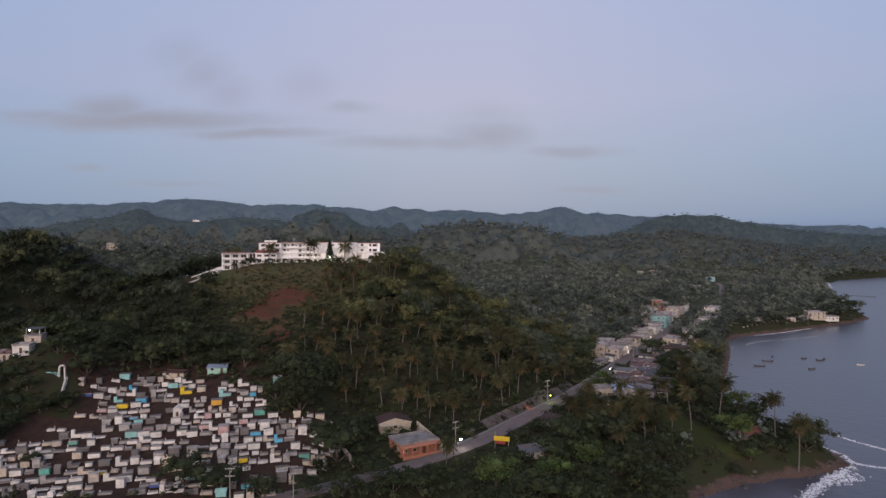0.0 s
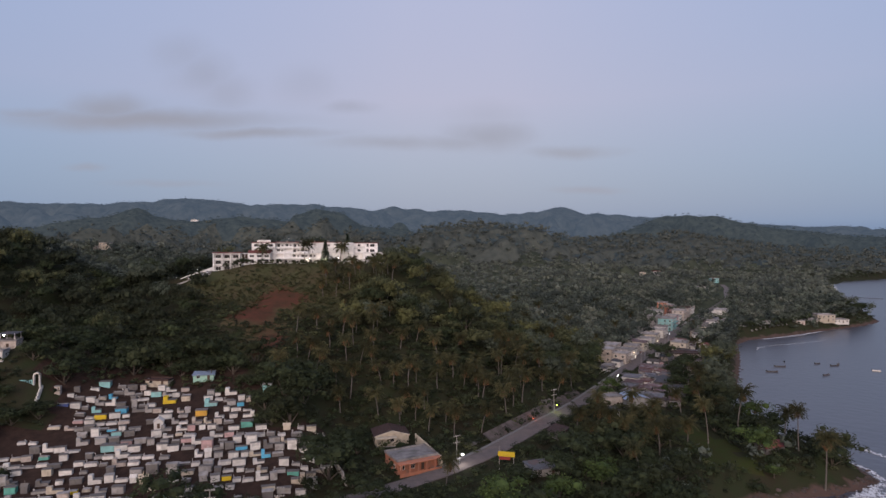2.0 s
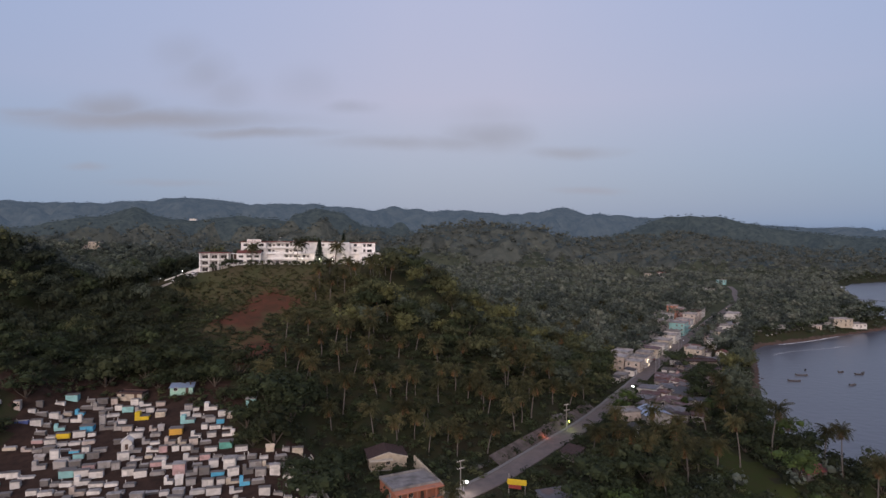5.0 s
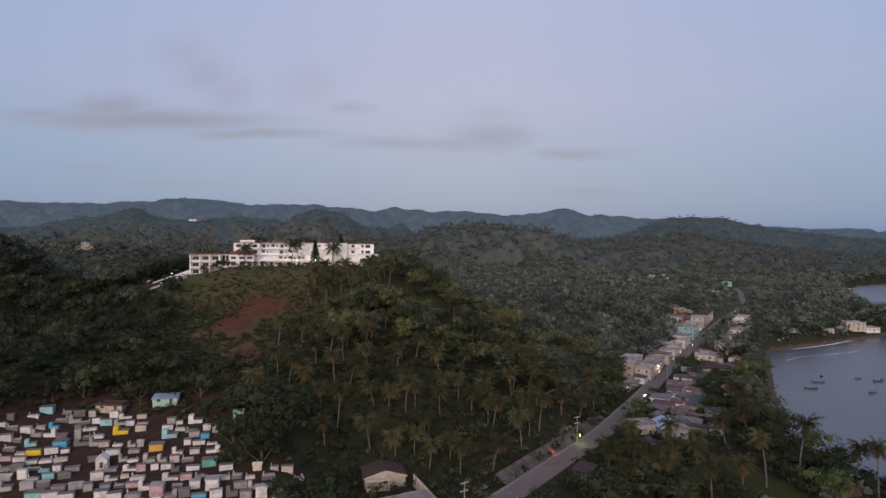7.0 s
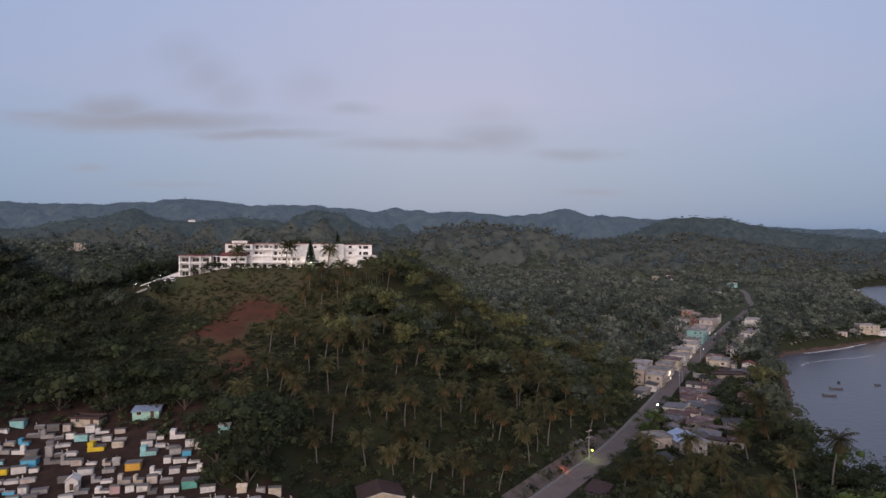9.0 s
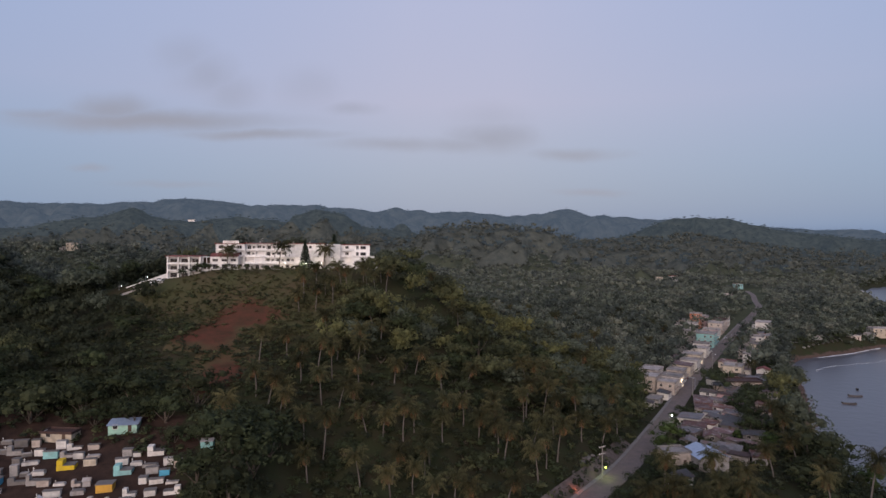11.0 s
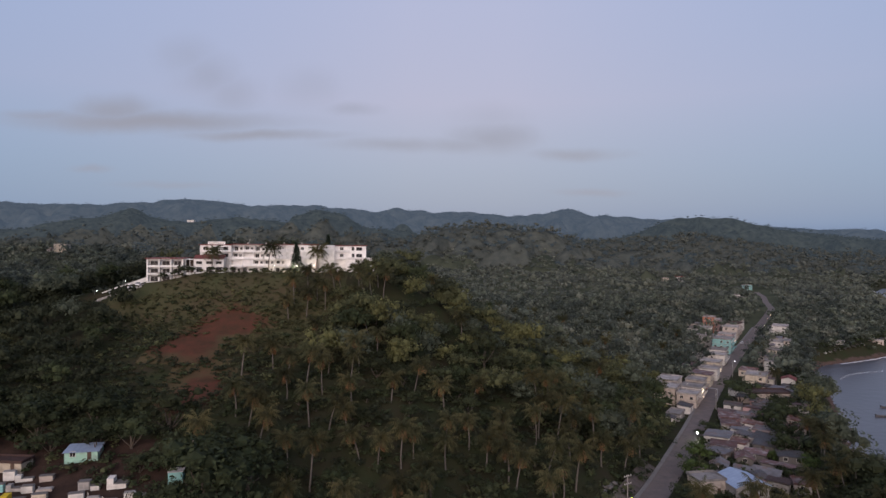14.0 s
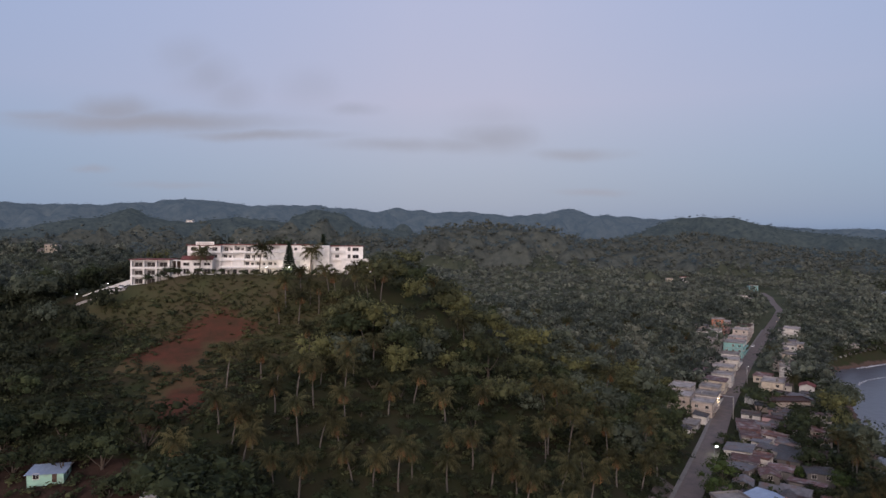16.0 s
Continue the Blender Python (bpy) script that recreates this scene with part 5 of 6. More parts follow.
rt = random.Random(21)
SPECIAL = [(-99.8, 236.5, "stepped", M_YELLOW, "bright yellow"), (-84, 234.5, "stepped", M_TURQ, "sky blue"), (-84.5, 227, "vault", M_OCHRE, "orange"), (-113, 228, "vault", M_BLUE, "blue"),
           (-95, 217.5, "chapel", M_WHITE, "white"), (-66, 219, "vault", M_GREEN, "green"), (-128, 245, "vault", M_TURQ, "turquoise"), (-80, 244, "stepped", M_WHITE, "white"),
           (-61, 208, "stack", M_WHITE, "white"), (-74, 205, "stack", M_PINK, "pink"), (-67, 246, "stack", M_TURQ, "turquoise"), (-104, 203, "vault", M_TURQ, "pale turquoise")]
for x, y, st, pm, col in SPECIAL:
    tomb(x, y, st, pm, col, 12 if st != "chapel" else -72, 1.25, 1.1, 1.0 if st != "chapel" else 1.25)
weights = [w for *_, w in TOMB_PAINTS]
yy = 168.0
while yy < 250:
    xx = -158 + rt.uniform(0, 3)
    while xx < -30:
        w_ = rt.uniform(0.62, 1.25)
        x, y = xx + w_ * 1.6, yy + rt.uniform(-0.7, 0.7) + (xx + 100) * 0.03
        xx += w_ * 3.3 + rt.choice((0.3, 0.5, 0.9, 1.8, 0.5))
        ok_ = bool(inside(np.array([x]), np.array([y]), CEMETERY)[0]) and not (x > -66 and y > 224) and all(math.hypot(x - q[0], y - q[1]) > 3.6 for q in SPECIAL)
        ok_ = ok_ and not (x < -128 and 200 < y < 224 and rt.random() < 0.75) and rt.random() < 0.87
        if not ok_:
            continue
        pm, col, _ = rt.choices(TOMB_PAINTS, weights)[0]
        st = rt.choices(("vault", "stepped", "stack", "chapel", "low"), (38, 20, 9, 2, 31))[0]
        tomb(x, y, st, pm, col, rt.choice((12, 15, 18, 14, 9, 194)) + rt.uniform(-5, 5), w_, rt.uniform(0.45, 0.75), rt.uniform(0.5, 1.1))
    yy += 4.35

# cemetery wall, gateway and the hut above
cw = thing("cemetery_wall", "broken pale wall running down the cemetery edge", "wall", pose(0, 0, 0))
for k in range(9):
    x0, y0, x1, y1 = -40.5 + 1.4 * k, 219 - 3.3 * k, -40.5 + 1.4 * (k + 1), 219 - 3.3 * (k + 1)
    z_ = hz((x0 + x1) / 2, (y0 + y1) / 2)
    L = math.hypot(x1 - x0, y1 - y0)
    part("wall_panel", boxes((0, L - 0.06, -0.2, 0.2, -1.5, 1.9 + 0.35 * math.sin(k * 2.1))), M_GREY if k % 3 else M_CREAM, cw, m=pose(x0, y0, z_, 0, 0, math.degrees(math.atan2(y1 - y0, x1 - x0))))
BUILT.append((-143, 226, 7)), BUILT.append((-150, 226, 6))
gate = thing("cemetery_gateway", "pale blue and white gateway arch with balustrade", "gateway", pose(-146, 231, hz(-146, 231), 0, 0, 5))
part("balustrade", boxes((-7, 0, -0.2, 0.2, -1, 0.3), (-7, 0, -0.2, 0.2, 1.2, 1.5), *[(-7 + 0.8 * k, -6.75 + 0.8 * k, -0.12, 0.12, 0.3, 1.2) for k in range(9)]), M_TURQ, gate)
part("arch_post", boxes((0, 0.5, -0.4, 0.4, -1, 3.0)), M_WHITE, gate)
part("arch_post", boxes((2.0, 2.5, -0.4, 0.4, -1, 3.0)), M_WHITE, gate)
bm = bmesh.new()
for k in range(9):
    a0, a1 = math.pi * k / 9, math.pi * (k + 1) / 9
    q = [(1.25 + r_ * math.cos(a), s, 3.0 + r_ * math.sin(a)) for a in (a0, a1) for r_ in (0.75, 1.25) for s in (-0.4, 0.4)]
    vv = [bm.verts.new(p) for p in q]
    for f in ((0, 1, 3, 2), (4, 6, 7, 5), (0, 2, 6, 4), (1, 5, 7, 3), (2, 3, 7, 6), (0, 4, 5, 1)):
        bm.faces.new([vv[i] for i in f])
bmesh.ops.recalc_face_normals(bm, faces=bm.faces)
part("arch", bm, M_WHITE, gate)
st = thing("stair_wall", "narrow white stair wall down from the gateway", "wall", pose(-143, 231, 0))
part("stringer", boxes(*[(0.5 * k, 0.5 * k + 0.5, -1.4 * k - 1.4, -1.4 * k, hz(-143, 231) - 3, hz(-143 + 0.5 * k, 231 - 1.4 * k) + 1.0) for k in range(8)]), M_WHITE, st)
house(-94.3, 254.5, 12, 7.6, 4.4, 1, M_PALEGREEN, "shed", M_BLUETIN, "small green hut with pale blue tin roof", "hut", "", rise=1.4, name="hut", fh=2.0)
house(-110, 250, -4, 9, 4, 1, M_CREAM, "flat", M_BROWNROOF, "cream cemetery mausoleum with dark flat roof", "mausoleum", "", name="mausoleum", fh=1.9)

# ---- houses at the foot of the hill ----
house(-166, 248, 12, 6.0, 5.5, 1, M_BEIGE, "flat", M_FLATROOF, "small pale house with a rooftop shelter", tank=True)
house(-173, 239, 12, 8, 7, 1, M_BEIGE, "gable", M_RUST, "beige house with rusty tin roof above the cemetery")
house(-164, 238, 10, 6, 5, 1, M_WHITE, "flat", M_FLATROOF, "small white flat-roofed house above the cemetery")
t = thing("rooftop_shelter", "open rooftop shelter with tin sheet and posts", "shelter", pose(-166, 248, hz(-166, 248) + 3.05))
part("roof", shed_roof(6, 4, 2.6, 0.4), M_TIN, t)
for sx in (-2.7, 2.7):
    for sy in (-1.7, 1.7):
        part("post", boxes((sx - 0.08, sx + 0.08, sy - 0.08, sy + 0.08, 0, 2.75)), M_WHITE, t)
bm = bmesh.new()
bmesh.ops.create_uvsphere(bm, u_segments=10, v_segments=6, radius=0.3)
part("lamp", bm, M_LAMP, t, "glowing white bulb", m=pose(-1.2, -2.0, 2.2))

cream = house(-18.5, 226, -76, 9, 11.5, 1, M_CREAM, "gable", M_BROWNROOF, "cream house with a low gabled front and dark brown roof", rise=1.5, fh=3.1)
bm = bmesh.new()
for sg in (-1, 1):
    vv = [bm.verts.new(q) for q in ((4.6, sg * 6.1, 2.75), (4.6, 0, 4.45), (4.6, 0, 4.8), (4.6, sg * 6.1, 3.1), (5.1, sg * 6.1, 2.75), (5.1, 0, 4.45), (5.1, 0, 4.8), (5.1, sg * 6.1, 3.1))]
    for q in ((0, 1, 2, 3), (4, 7, 6, 5), (3, 2, 6, 7), (0, 4, 5, 1), (0, 3, 7, 4)):
        bm.faces.new([vv[i] for i in q])
bmesh.ops.recalc_face_normals(bm, faces=bm.faces)
part("fascia", bm, M_CREAM, cream, "pale cream gable fascia")
part("porch_floor", boxes((4.5, 6.6, -5.5, 1.0, -1.5, 0.15)), M_GREY, cream)
part("porch_wall", boxes((6.4, 6.6, -5.5, 1.0, 0.15, 0.9)), M_CREAM, cream)
for py in (-5.3, -2.3, 0.8):
    part("porch_post", boxes((6.35, 6.6, py - 0.12, py + 0.12, 0.9, 2.7)), M_CREAM, cream)
part("porch_roof", boxes((4.5, 6.9, -5.8, 1.3, 2.7, 2.9)), M_CREAM, cream)
orange = house(-10.0, 204.5, 28, 13.6, 9.5, 1, M_ORANGE, "flat", M_FLATROOF, "orange single-storey house with stained flat roof", fh=3.6)
for k in range(5):
    x0 = -6.6 + 2.8 * k
    part("porch_pillar", boxes((x0, x0 + 0.35, -7.2, -6.85, -0.8, 3.3)), M_ORANGE, orange)
part("porch_roof", boxes((-7.2, 7.2, -7.4, -4.75, 3.3, 3.55)), M_ORANGE, orange)
part("porch_wall", boxes((-7.0, 7.0, -7.25, -7.05, -0.8, 0.7)), M_ORANGE, orange)
bw = thing("boundary_wall", "white battlemented boundary wall beside the orange house", "wall", pose(0, 0, 0))
for k in range(8):
    x0, y0, x1, y1 = -9.5 + 1.15 * k, 223 - 2.6 * k, -9.5 + 1.15 * (k + 1), 223 - 2.6 * (k + 1)
    L = math.hypot(x1 - x0, y1 - y0)
    z_ = hz((x0 + x1) / 2, (y0 + y1) / 2) + 0.5
    part("wall_panel", boxes((0, L, -0.15, 0.15, -2.0, 2.2), (0, 0.5, -0.2, 0.2, 2.2, 3.0), (L * 0.5, L * 0.5 + 0.5, -0.2, 0.2, 2.2, 3.0)), M_CREAM, bw, m=pose(x0, y0, z_, 0, 0, math.degrees(math.atan2(y1 - y0, x1 - x0))))
    BUILT.append((x0, y0, 3))
house(41, 231.5, 60, 9, 5, 1, M_DARKGREY, "shed", M_BROWNROOF, "low dark roadside shed with brown roof", "shed", "", name="shed", fh=2.2, z=hz(41, 231.5) - 0.5)
house(30, 199, 20, 9, 6, 1, M_GREY, "shed", M_TIN, "small roadside house with weathered grey tin roof", fh=2.3)
house(66, 254, 40, 5.5, 5, 1, M_WHITE, "gable", M_TIN, "small white house with grey tin roof")
bb = thing("billboard", "yellow roadside billboard with red lower edge", "billboard", pose(19.3, 199.5, hz(19.3, 199.5), 0, 0, -14))
part("panel", boxes((-2.6, 2.6, -0.1, 0.1, 4.4, 5.9), bevel=0.02), M_YELLOW, bb)
part("lower_panel", boxes((-2.2, 1.2, -0.08, 0.08, 3.4, 4.4)), M_REDWALL, bb)
for px in (-2.2, 2.2):
    part("post", boxes((px - 0.08, px + 0.08, 0.1, 0.26, -0.5, 7.4 if px < 0 else 5.9)), M_POLE, bb)
BUILT.append((19, 196, 5))
L, R = ribbon(ROAD[5:9], ROAD_Z[5:9], -8.4, -4.6, 0.0)
bank = new("retaining_bank", strip_mesh("retaining_bank", (L + [0, 0, 2.6])[4:], (R + [0, 0, 0.5])[4:], 3.0, M_BANK))
tagged(bank, "sloping pinkish grey concrete bank above the road", "bank", kind="structure")
rubble = thing("stone_bank", "rough grey stone bank beside the road", "stone bank", pose(0, 0, 0))
for k in range(40):
    s = k / 39
    x, y = np.interp(s, [0, 1], [13.5, 50]) - 5.2 + rt.uniform(-1, 1), np.interp(s, [0, 0.55, 1], [217, 236, 268]) + 4.2 + rt.uniform(-1, 1)
    bm = bmesh.new()
    bmesh.ops.create_icosphere(bm, subdivisions=1, radius=0.8)
    for v in bm.verts:
        v.co *= 1 + 0.5 * noise.noise(v.co * 1.7 + Vector((k, 0, 0)))
    part("stone", bm, M_DARKGREY, rubble, m=pose(x, y, hz(x, y), 0, 0, k * 50) @ Matrix.Diagonal((1.6, 1.2, 0.8, 1)))
    BUILT.append((x, y, 2.0))

lamp_post(5.1, 203.5, hz(5.1, 203.5), 3.9, M_LAMP, 420, (1.0, 0.96, 0.9), "street lamp on a pole shining cold white", 0.36)
lamp_post(44.5, 257, hz(44.5, 257), 3.4, M_LAMPG, 250, (0.75, 1.0, 0.25), "street lamp with yellow-green light", 0.22)


def utility_pole(x, y, turn, h=10.0):
    t = thing("utility_pole", "grey utility pole with two crossarms and insulators", "utility pole", pose(x, y, hz(x, y), 0, 0, turn), "utility poles")
    v, f = tube([(0, 0, -0.5), (0, 0, h)], [0.17, 0.11], 8)
    part("pole", mesh_from("pole", v, f, [M_POLE]), None, t)
    for z in (h - 0.4, h - 2.4):
        arm = part("crossarm", boxes((-1.3, 1.3, -0.07, 0.07, z - 0.08, z + 0.08)), M_POLE, t)
        for px in (-1.1, -0.4, 0.4, 1.1):
            part("insulator", boxes((px - 0.06, px + 0.06, -0.06, 0.06, z + 0.08, z + 0.3)), M_WHITE, arm)
    return t


for x, y, a in ((4.2, 202.5, 35), (44.0, 255.5, 30), (-58, 165, 5), (-41, 166, 5), (113, 361, 60), (105, 372, 60), (150, 425, 60), (196, 500, 60), (230, 560, 60)):
    utility_pole(x, y, a, 10 if y < 300 else 8.5)
fire = thing("bonfire", "small roadside fire glowing red", "fire", pose(34.5, 246.5, hz(34.5, 246.5)))
bm = bmesh.new()
for k in range(7):
    bmesh.ops.create_cone(bm, cap_ends=True, segments=5, radius1=0.16, radius2=0.02, depth=0.6, matrix=Matrix.Translation((rt.uniform(-0.3, 0.3), rt.uniform(-0.3, 0.3), 0.4)))
part("flame", bm, M_LAMPR, fire)
part("embers", boxes((-0.7, 0.7, -0.6, 0.6, -0.1, 0.15), bevel=0.1), M_BARK, fire)
li = new("fire_light", bpy.data.lights.new("fire_light", "POINT"))
li.data.energy, li.data.color, li.data.shadow_soft_size = 160, (1.0, 0.25, 0.10), 0.5
li.matrix_basis = Matrix.Translation((34.5, 246.5, hz(34.5, 246.5) + 1.6))

# ---- the village along the street ----
rv = random.Random(5)
A = 57.0
house(97, 374, A, 11, 9, 2, M_BEIGE, "flat", M_FLATROOF, "beige two-storey block with blank end wall", z=8.0, fh=3.6)
house(103.5, 366.5, A, 9, 8, 2, M_BEIGE, "flat", M_FLATROOF, "beige two-storey shop house with arched porch", z=8.2, balcony=True)
house(110.5, 380, A, 10, 9, 2, M_WHITE, "flat", M_FLATROOF, "white shop house with lit ground floor", z=8.0, lit=True, balcony=True)
house(104, 391, A, 12, 9, 2, M_BEIGE, "flat", M_FLATROOF, "beige concrete house with flat roof", z=9)
house(118, 394, A, 9, 8, 2, M_BEIGE, "flat", M_FLATROOF, "beige flat-roofed street house", z=8, balcony=True)
house(90.5, 347, A, 9, 5, 1, M_GREY, "flat", M_FLATROOF, "low grey unfinished concrete house", z=8.4, fh=2.4)
house(98, 356, A, 6, 5, 1, M_WHITE, "shed", M_TIN, "small white street house with tin roof", z=8.4)
house(86, 340, A, 4, 3, 1, M_WHITE, "shed", M_TIN, "little white roadside shed", z=8.6, fh=2.2, name="shed")
house(127, 408, A, 10, 9, 2, M_CREAM, "shed", M_RUST, "cream street house with rusty roof", z=8)
house(136, 421, A, 10, 9, 2, M_WHITE, "flat", M_FLATROOF, "white two-storey street house with parapet", z=8)
house(145, 440, A, 11, 10, 2, M_CREAM, "flat", M_FLATROOF, "cream street house with lit front", z=8, lit=True)
house(133, 437, A, 9, 9, 1, M_GREY, "gable", M_RUST, "grey house with rusty gable roof", z=9)
house(158, 461, A, 11, 9, 2, M_WHITE, "flat", M_FLATROOF, "white concrete street house", z=8, balcony=True)
house(166, 478, A, 9, 9, 2, M_WHITE, "flat", M_FLATROOF, "white two-storey street house", z=8)
house(179, 500, A, 15, 11, 3, M_TURQ, "flat", M_FLATROOF, "turquoise three-storey house with flat roof", z=8, fh=3.1, balcony=True)
house(172, 511, A, 10, 9, 3, M_GREY, "flat", M_FLATROOF, "grey concrete three-storey house", z=9)
house(191, 523, A, 10, 9, 3, M_PINK, "flat", M_FLATROOF, "pale pink three-storey house", z=8)
house(201, 541, A, 12, 9, 2, M_WHITE, "flat", M_FLATROOF, "white shop house with lit canopy", z=8, lit=True)
house(212, 560, A, 13, 10, 3, M_BEIGE, "flat", M_FLATROOF, "beige three-storey house with balconies", z=8, balcony=True)
house(224, 581, A, 12, 10, 3, M_BEIGE, "flat", M_BROWNROOF, "brown and beige three-storey house", z=8, balcony=True)
house(204, 580, A, 8, 8, 4, M_ORANGE, "flat", M_FLATROOF, "orange house with a stair tower", z=10, tank=True)
house(212, 588, A, 10, 8, 3, M_PINK, "flat", M_FLATROOF, "salmon house behind the street", z=10)
house(238, 605, A, 11, 9, 2, M_WHITE, "flat", M_FLATROOF, "white street house at the far end", z=8)
house(190, 555, A, 10, 9, 2, M_WHITE, "flat", M_FLATROOF, "white house behind the street row", z=11)
house(252, 566, A + 180, 15, 10, 3, M_WHITE, "flat", M_FLATROOF, "tall white house with red shop front", z=8)
house(242, 552, A + 180, 9, 8, 1, M_REDWALL, "shed", M_RUST, "red painted shop by the street", z=8)
house(152, 404, A + 180, 11, 9, 2, M_CREAM, "flat", M_FLATROOF, "yellow cream house with arched balcony", z=8.4, balcony=True, tank=True)
house(168, 404, A + 180, 7, 6, 1, M_WHITE, "gable", M_HROOF, "small white house with red roof", z=9, fh=3.2)
house(143, 377, A - 57, 19, 8, 1, M_BEIGE, "flat", M_BROWNROOF, "long low beige hall with dark roof", z=8.6, fh=3.4)
house(80.5, 271, 100, 9.5, 10, 1, M_GREY, "gable", M_BLUETIN, "house with pale blue gabled metal roof", z=9, fh=4.0, rise=1.7)
house(71.0, 272, 10, 8, 6, 1, M_BEIGE, "flat", M_FLATROOF, "plain beige block house beside the blue roof", z=9, fh=4.2)
house(94, 316, A + 180, 9, 8, 1, M_WHITE, "shed", M_TIN, "white shack lit green by a lamp", z=8.6, fh=3.0)
for x, y, a, w_, f_, m_, lab in ((188, 572, 0, 9, 2, M_WHITE, "white house behind the far street row"), (200, 600, 0, 10, 2, M_BEIGE, "beige house behind the far street row"), (222, 606, 0, 9, 2, M_WHITE, "white house at the far street"), (246, 622, 0, 10, 2, M_CREAM, "cream house at the far street"),
                             (228, 622, 0, 9, 2, M_PINK, "pink house at the far street"), (264, 590, 180, 9, 2, M_WHITE, "white house at the far street"), (276, 606, 180, 9, 1, M_CREAM, "cream house at the far street"), (218, 508, 180, 9, 2, M_WHITE, "white street house facing the village row"),
                             (200, 476, 180, 8, 2, M_CREAM, "cream street house facing the village row"), (178, 528, 0, 8, 2, M_BEIGE, "beige house behind the turquoise house"), (150, 470, 0, 8, 2, M_GREY, "grey house behind the street row"), (318, 668, 180, 10, 2, M_GREY, "grey house far along the street")):
    house(x, y, A + a, w_, w_ * 0.85, f_, m_, "flat", M_FLATROOF, lab, z=8.2, tank=w_ == 10)
lamp_post(86.2, 317, 8.6, 3.4, M_LAMP, 220, (0.75, 1.0, 0.62), "low lamp shining on a white wall", 0.3)
# shacks packed between street and sea
for k in range(420):
    s = rv.uniform(0, 1)
    along = 283 + 118 * s
    xr = np.interp(along, [p[1] for p in ROAD], [p[0] for p in ROAD])
    x, y = xr + rv.uniform(6, 32) + 3, along - rv.uniform(0, 9)
    w_, d_ = rv.uniform(5, 9.5), rv.uniform(4.5, 8)
    if any(math.hypot(x - b[0], y - b[1]) < (max(w_, d_) * 0.5 + b[2]) * 0.72 for b in BUILT) or float(coast(np.array([x]), np.array([y]))[0]) < 16:
        continue
    rm = rv.choice((M_RUST, M_RUST, M_TIN, M_RUST, M_BROWNROOF, M_TIN, M_RUST, M_TIN))
    house(x, y, A + rv.choice((0, 90, 180, 270)) + rv.uniform(-15, 15), w_, d_, 1, rv.choice((M_GREY, M_WHITE, M_PINK, M_BEIGE, M_DARKGREY, M_DARKGREY)), rv.choice(("gable", "shed", "shed", "flat")), rm,
          "low shack with rusty tin roof" if rm is M_RUST else "small house with brown tiled roof" if rm is M_BROWNROOF else "low shack with grey tin roof", "shack", "shacks by the street", z=8.4, name="shack", rise=1.0, fh=rv.uniform(2.0, 2.5))
for k in range(26):
    along = 415 + 190 * k / 25
    xr = np.interp(along, [p[1] for p in ROAD], [p[0] for p in ROAD])
    x, y = xr + rv.uniform(11, 24), along + rv.uniform(-9, 0)
    w_, d_ = rv.uniform(6, 10), rv.uniform(5, 8)
    if any(math.hypot(x - b[0], y - b[1]) < (max(w_, d_) * 0.5 + b[2]) * 0.8 for b in BUILT) or float(coast(np.array([x]), np.array([y]))[0]) < 18:
        continue
    house(x, y, A + 180 + rv.uniform(-6, 6), w_, d_, rv.choice((1, 1, 2)), rv.choice((M_GREY, M_WHITE, M_BEIGE, M_CREAM)), rv.choice(("gable", "shed", "flat")), rv.choice((M_RUST, M_TIN, M_FLATROOF)),
          "modest street house with weathered roof", "house", "shacks by the street", z=8.2, rise=1.0)
for x, y, z, p in ((113.5, 377.5, 8, 120), (152, 446, 8, 120), (199, 535, 8, 90), (256, 598, 8, 0), (280, 640, 8, 0), (300, 672, 8, 0), (160, 446, 8, 60)):
    lamp_post(x, y, z, 4.5, M_LAMPW if p != 60 else M_LAMP, p, (1.0, 0.78, 0.52), "village street lamp with a warm light", 0.17)
for x, y, a, lab, pm in ((171, 476, 59, "pale car parked on the village street", M_CARW), (124, 397, 59, "dark red car parked at the kerb", M_REDWALL), (207, 533, 59, "white car on the village street", M_CARW), (246, 590, 59, "dark car at the far end", M_DARKGREY)):
    car(pose(x, y, 8.3, 0, 0, a), pm, lab)
gantry = thing("street_gantry", "pale metal frame standing over the street", "gantry", pose(116, 377, 8.3, 0, 0, -31))
part("beam", boxes((-4.4, 4.4, -0.1, 0.1, 5.2, 5.45)), M_METAL, gantry)
for px in (-4.4, 4.2):
    part("post", boxes((px, px + 0.2, -0.1, 0.1, -0.3, 5.2)), M_METAL, gantry)

# ---- houses farther off ----
def far_house(x, y, z, w, floors, wall, label, roof=M_FLATROOF, turn=0):
    return house(x, y, turn, w, w * 0.7, floors, wall, "flat", roof, label, "house", "far houses", z=z)


far_house(345, 566, 6.5, 15, 2, M_CREAM, "cream house on the headland above the shore", turn=-8)
far_house(362, 572, 4.5, 14, 1, M_WHITE, "low white house on the headland shore")
far_house(330, 560, 6.0, 9, 1, M_GREY, "small grey house on the headland shore")
far_house(312, 548, 6.0, 8, 1, M_BEIGE, "small beige house on the headland shore")
far_house(246, 520, 5.0, 9, 1, M_WHITE, "white beach house with a bright lamp")
far_house(264, 528, 4.5, 8, 1, M_GREY, "grey beach house near the landing")
far_house(276, 534, 4.5, 6, 2, M_WHITE, "narrow white beach house")
far_house(292, 541, 4.0, 7, 1, M_REDWALL, "red beach shelter near the landing")
lamp_post(241, 512, 5, 4.5, M_LAMP, 300, (1, 0.93, 0.85), "beach lamp shining bright white", 0.55)
far_house(384, 1113, 15, 13, 3, M_WHITE, "white hillside house with a red roof slab", M_HROOF)
far_house(360, 1113, 16, 10, 2, M_CREAM, "cream hillside house in the woods")
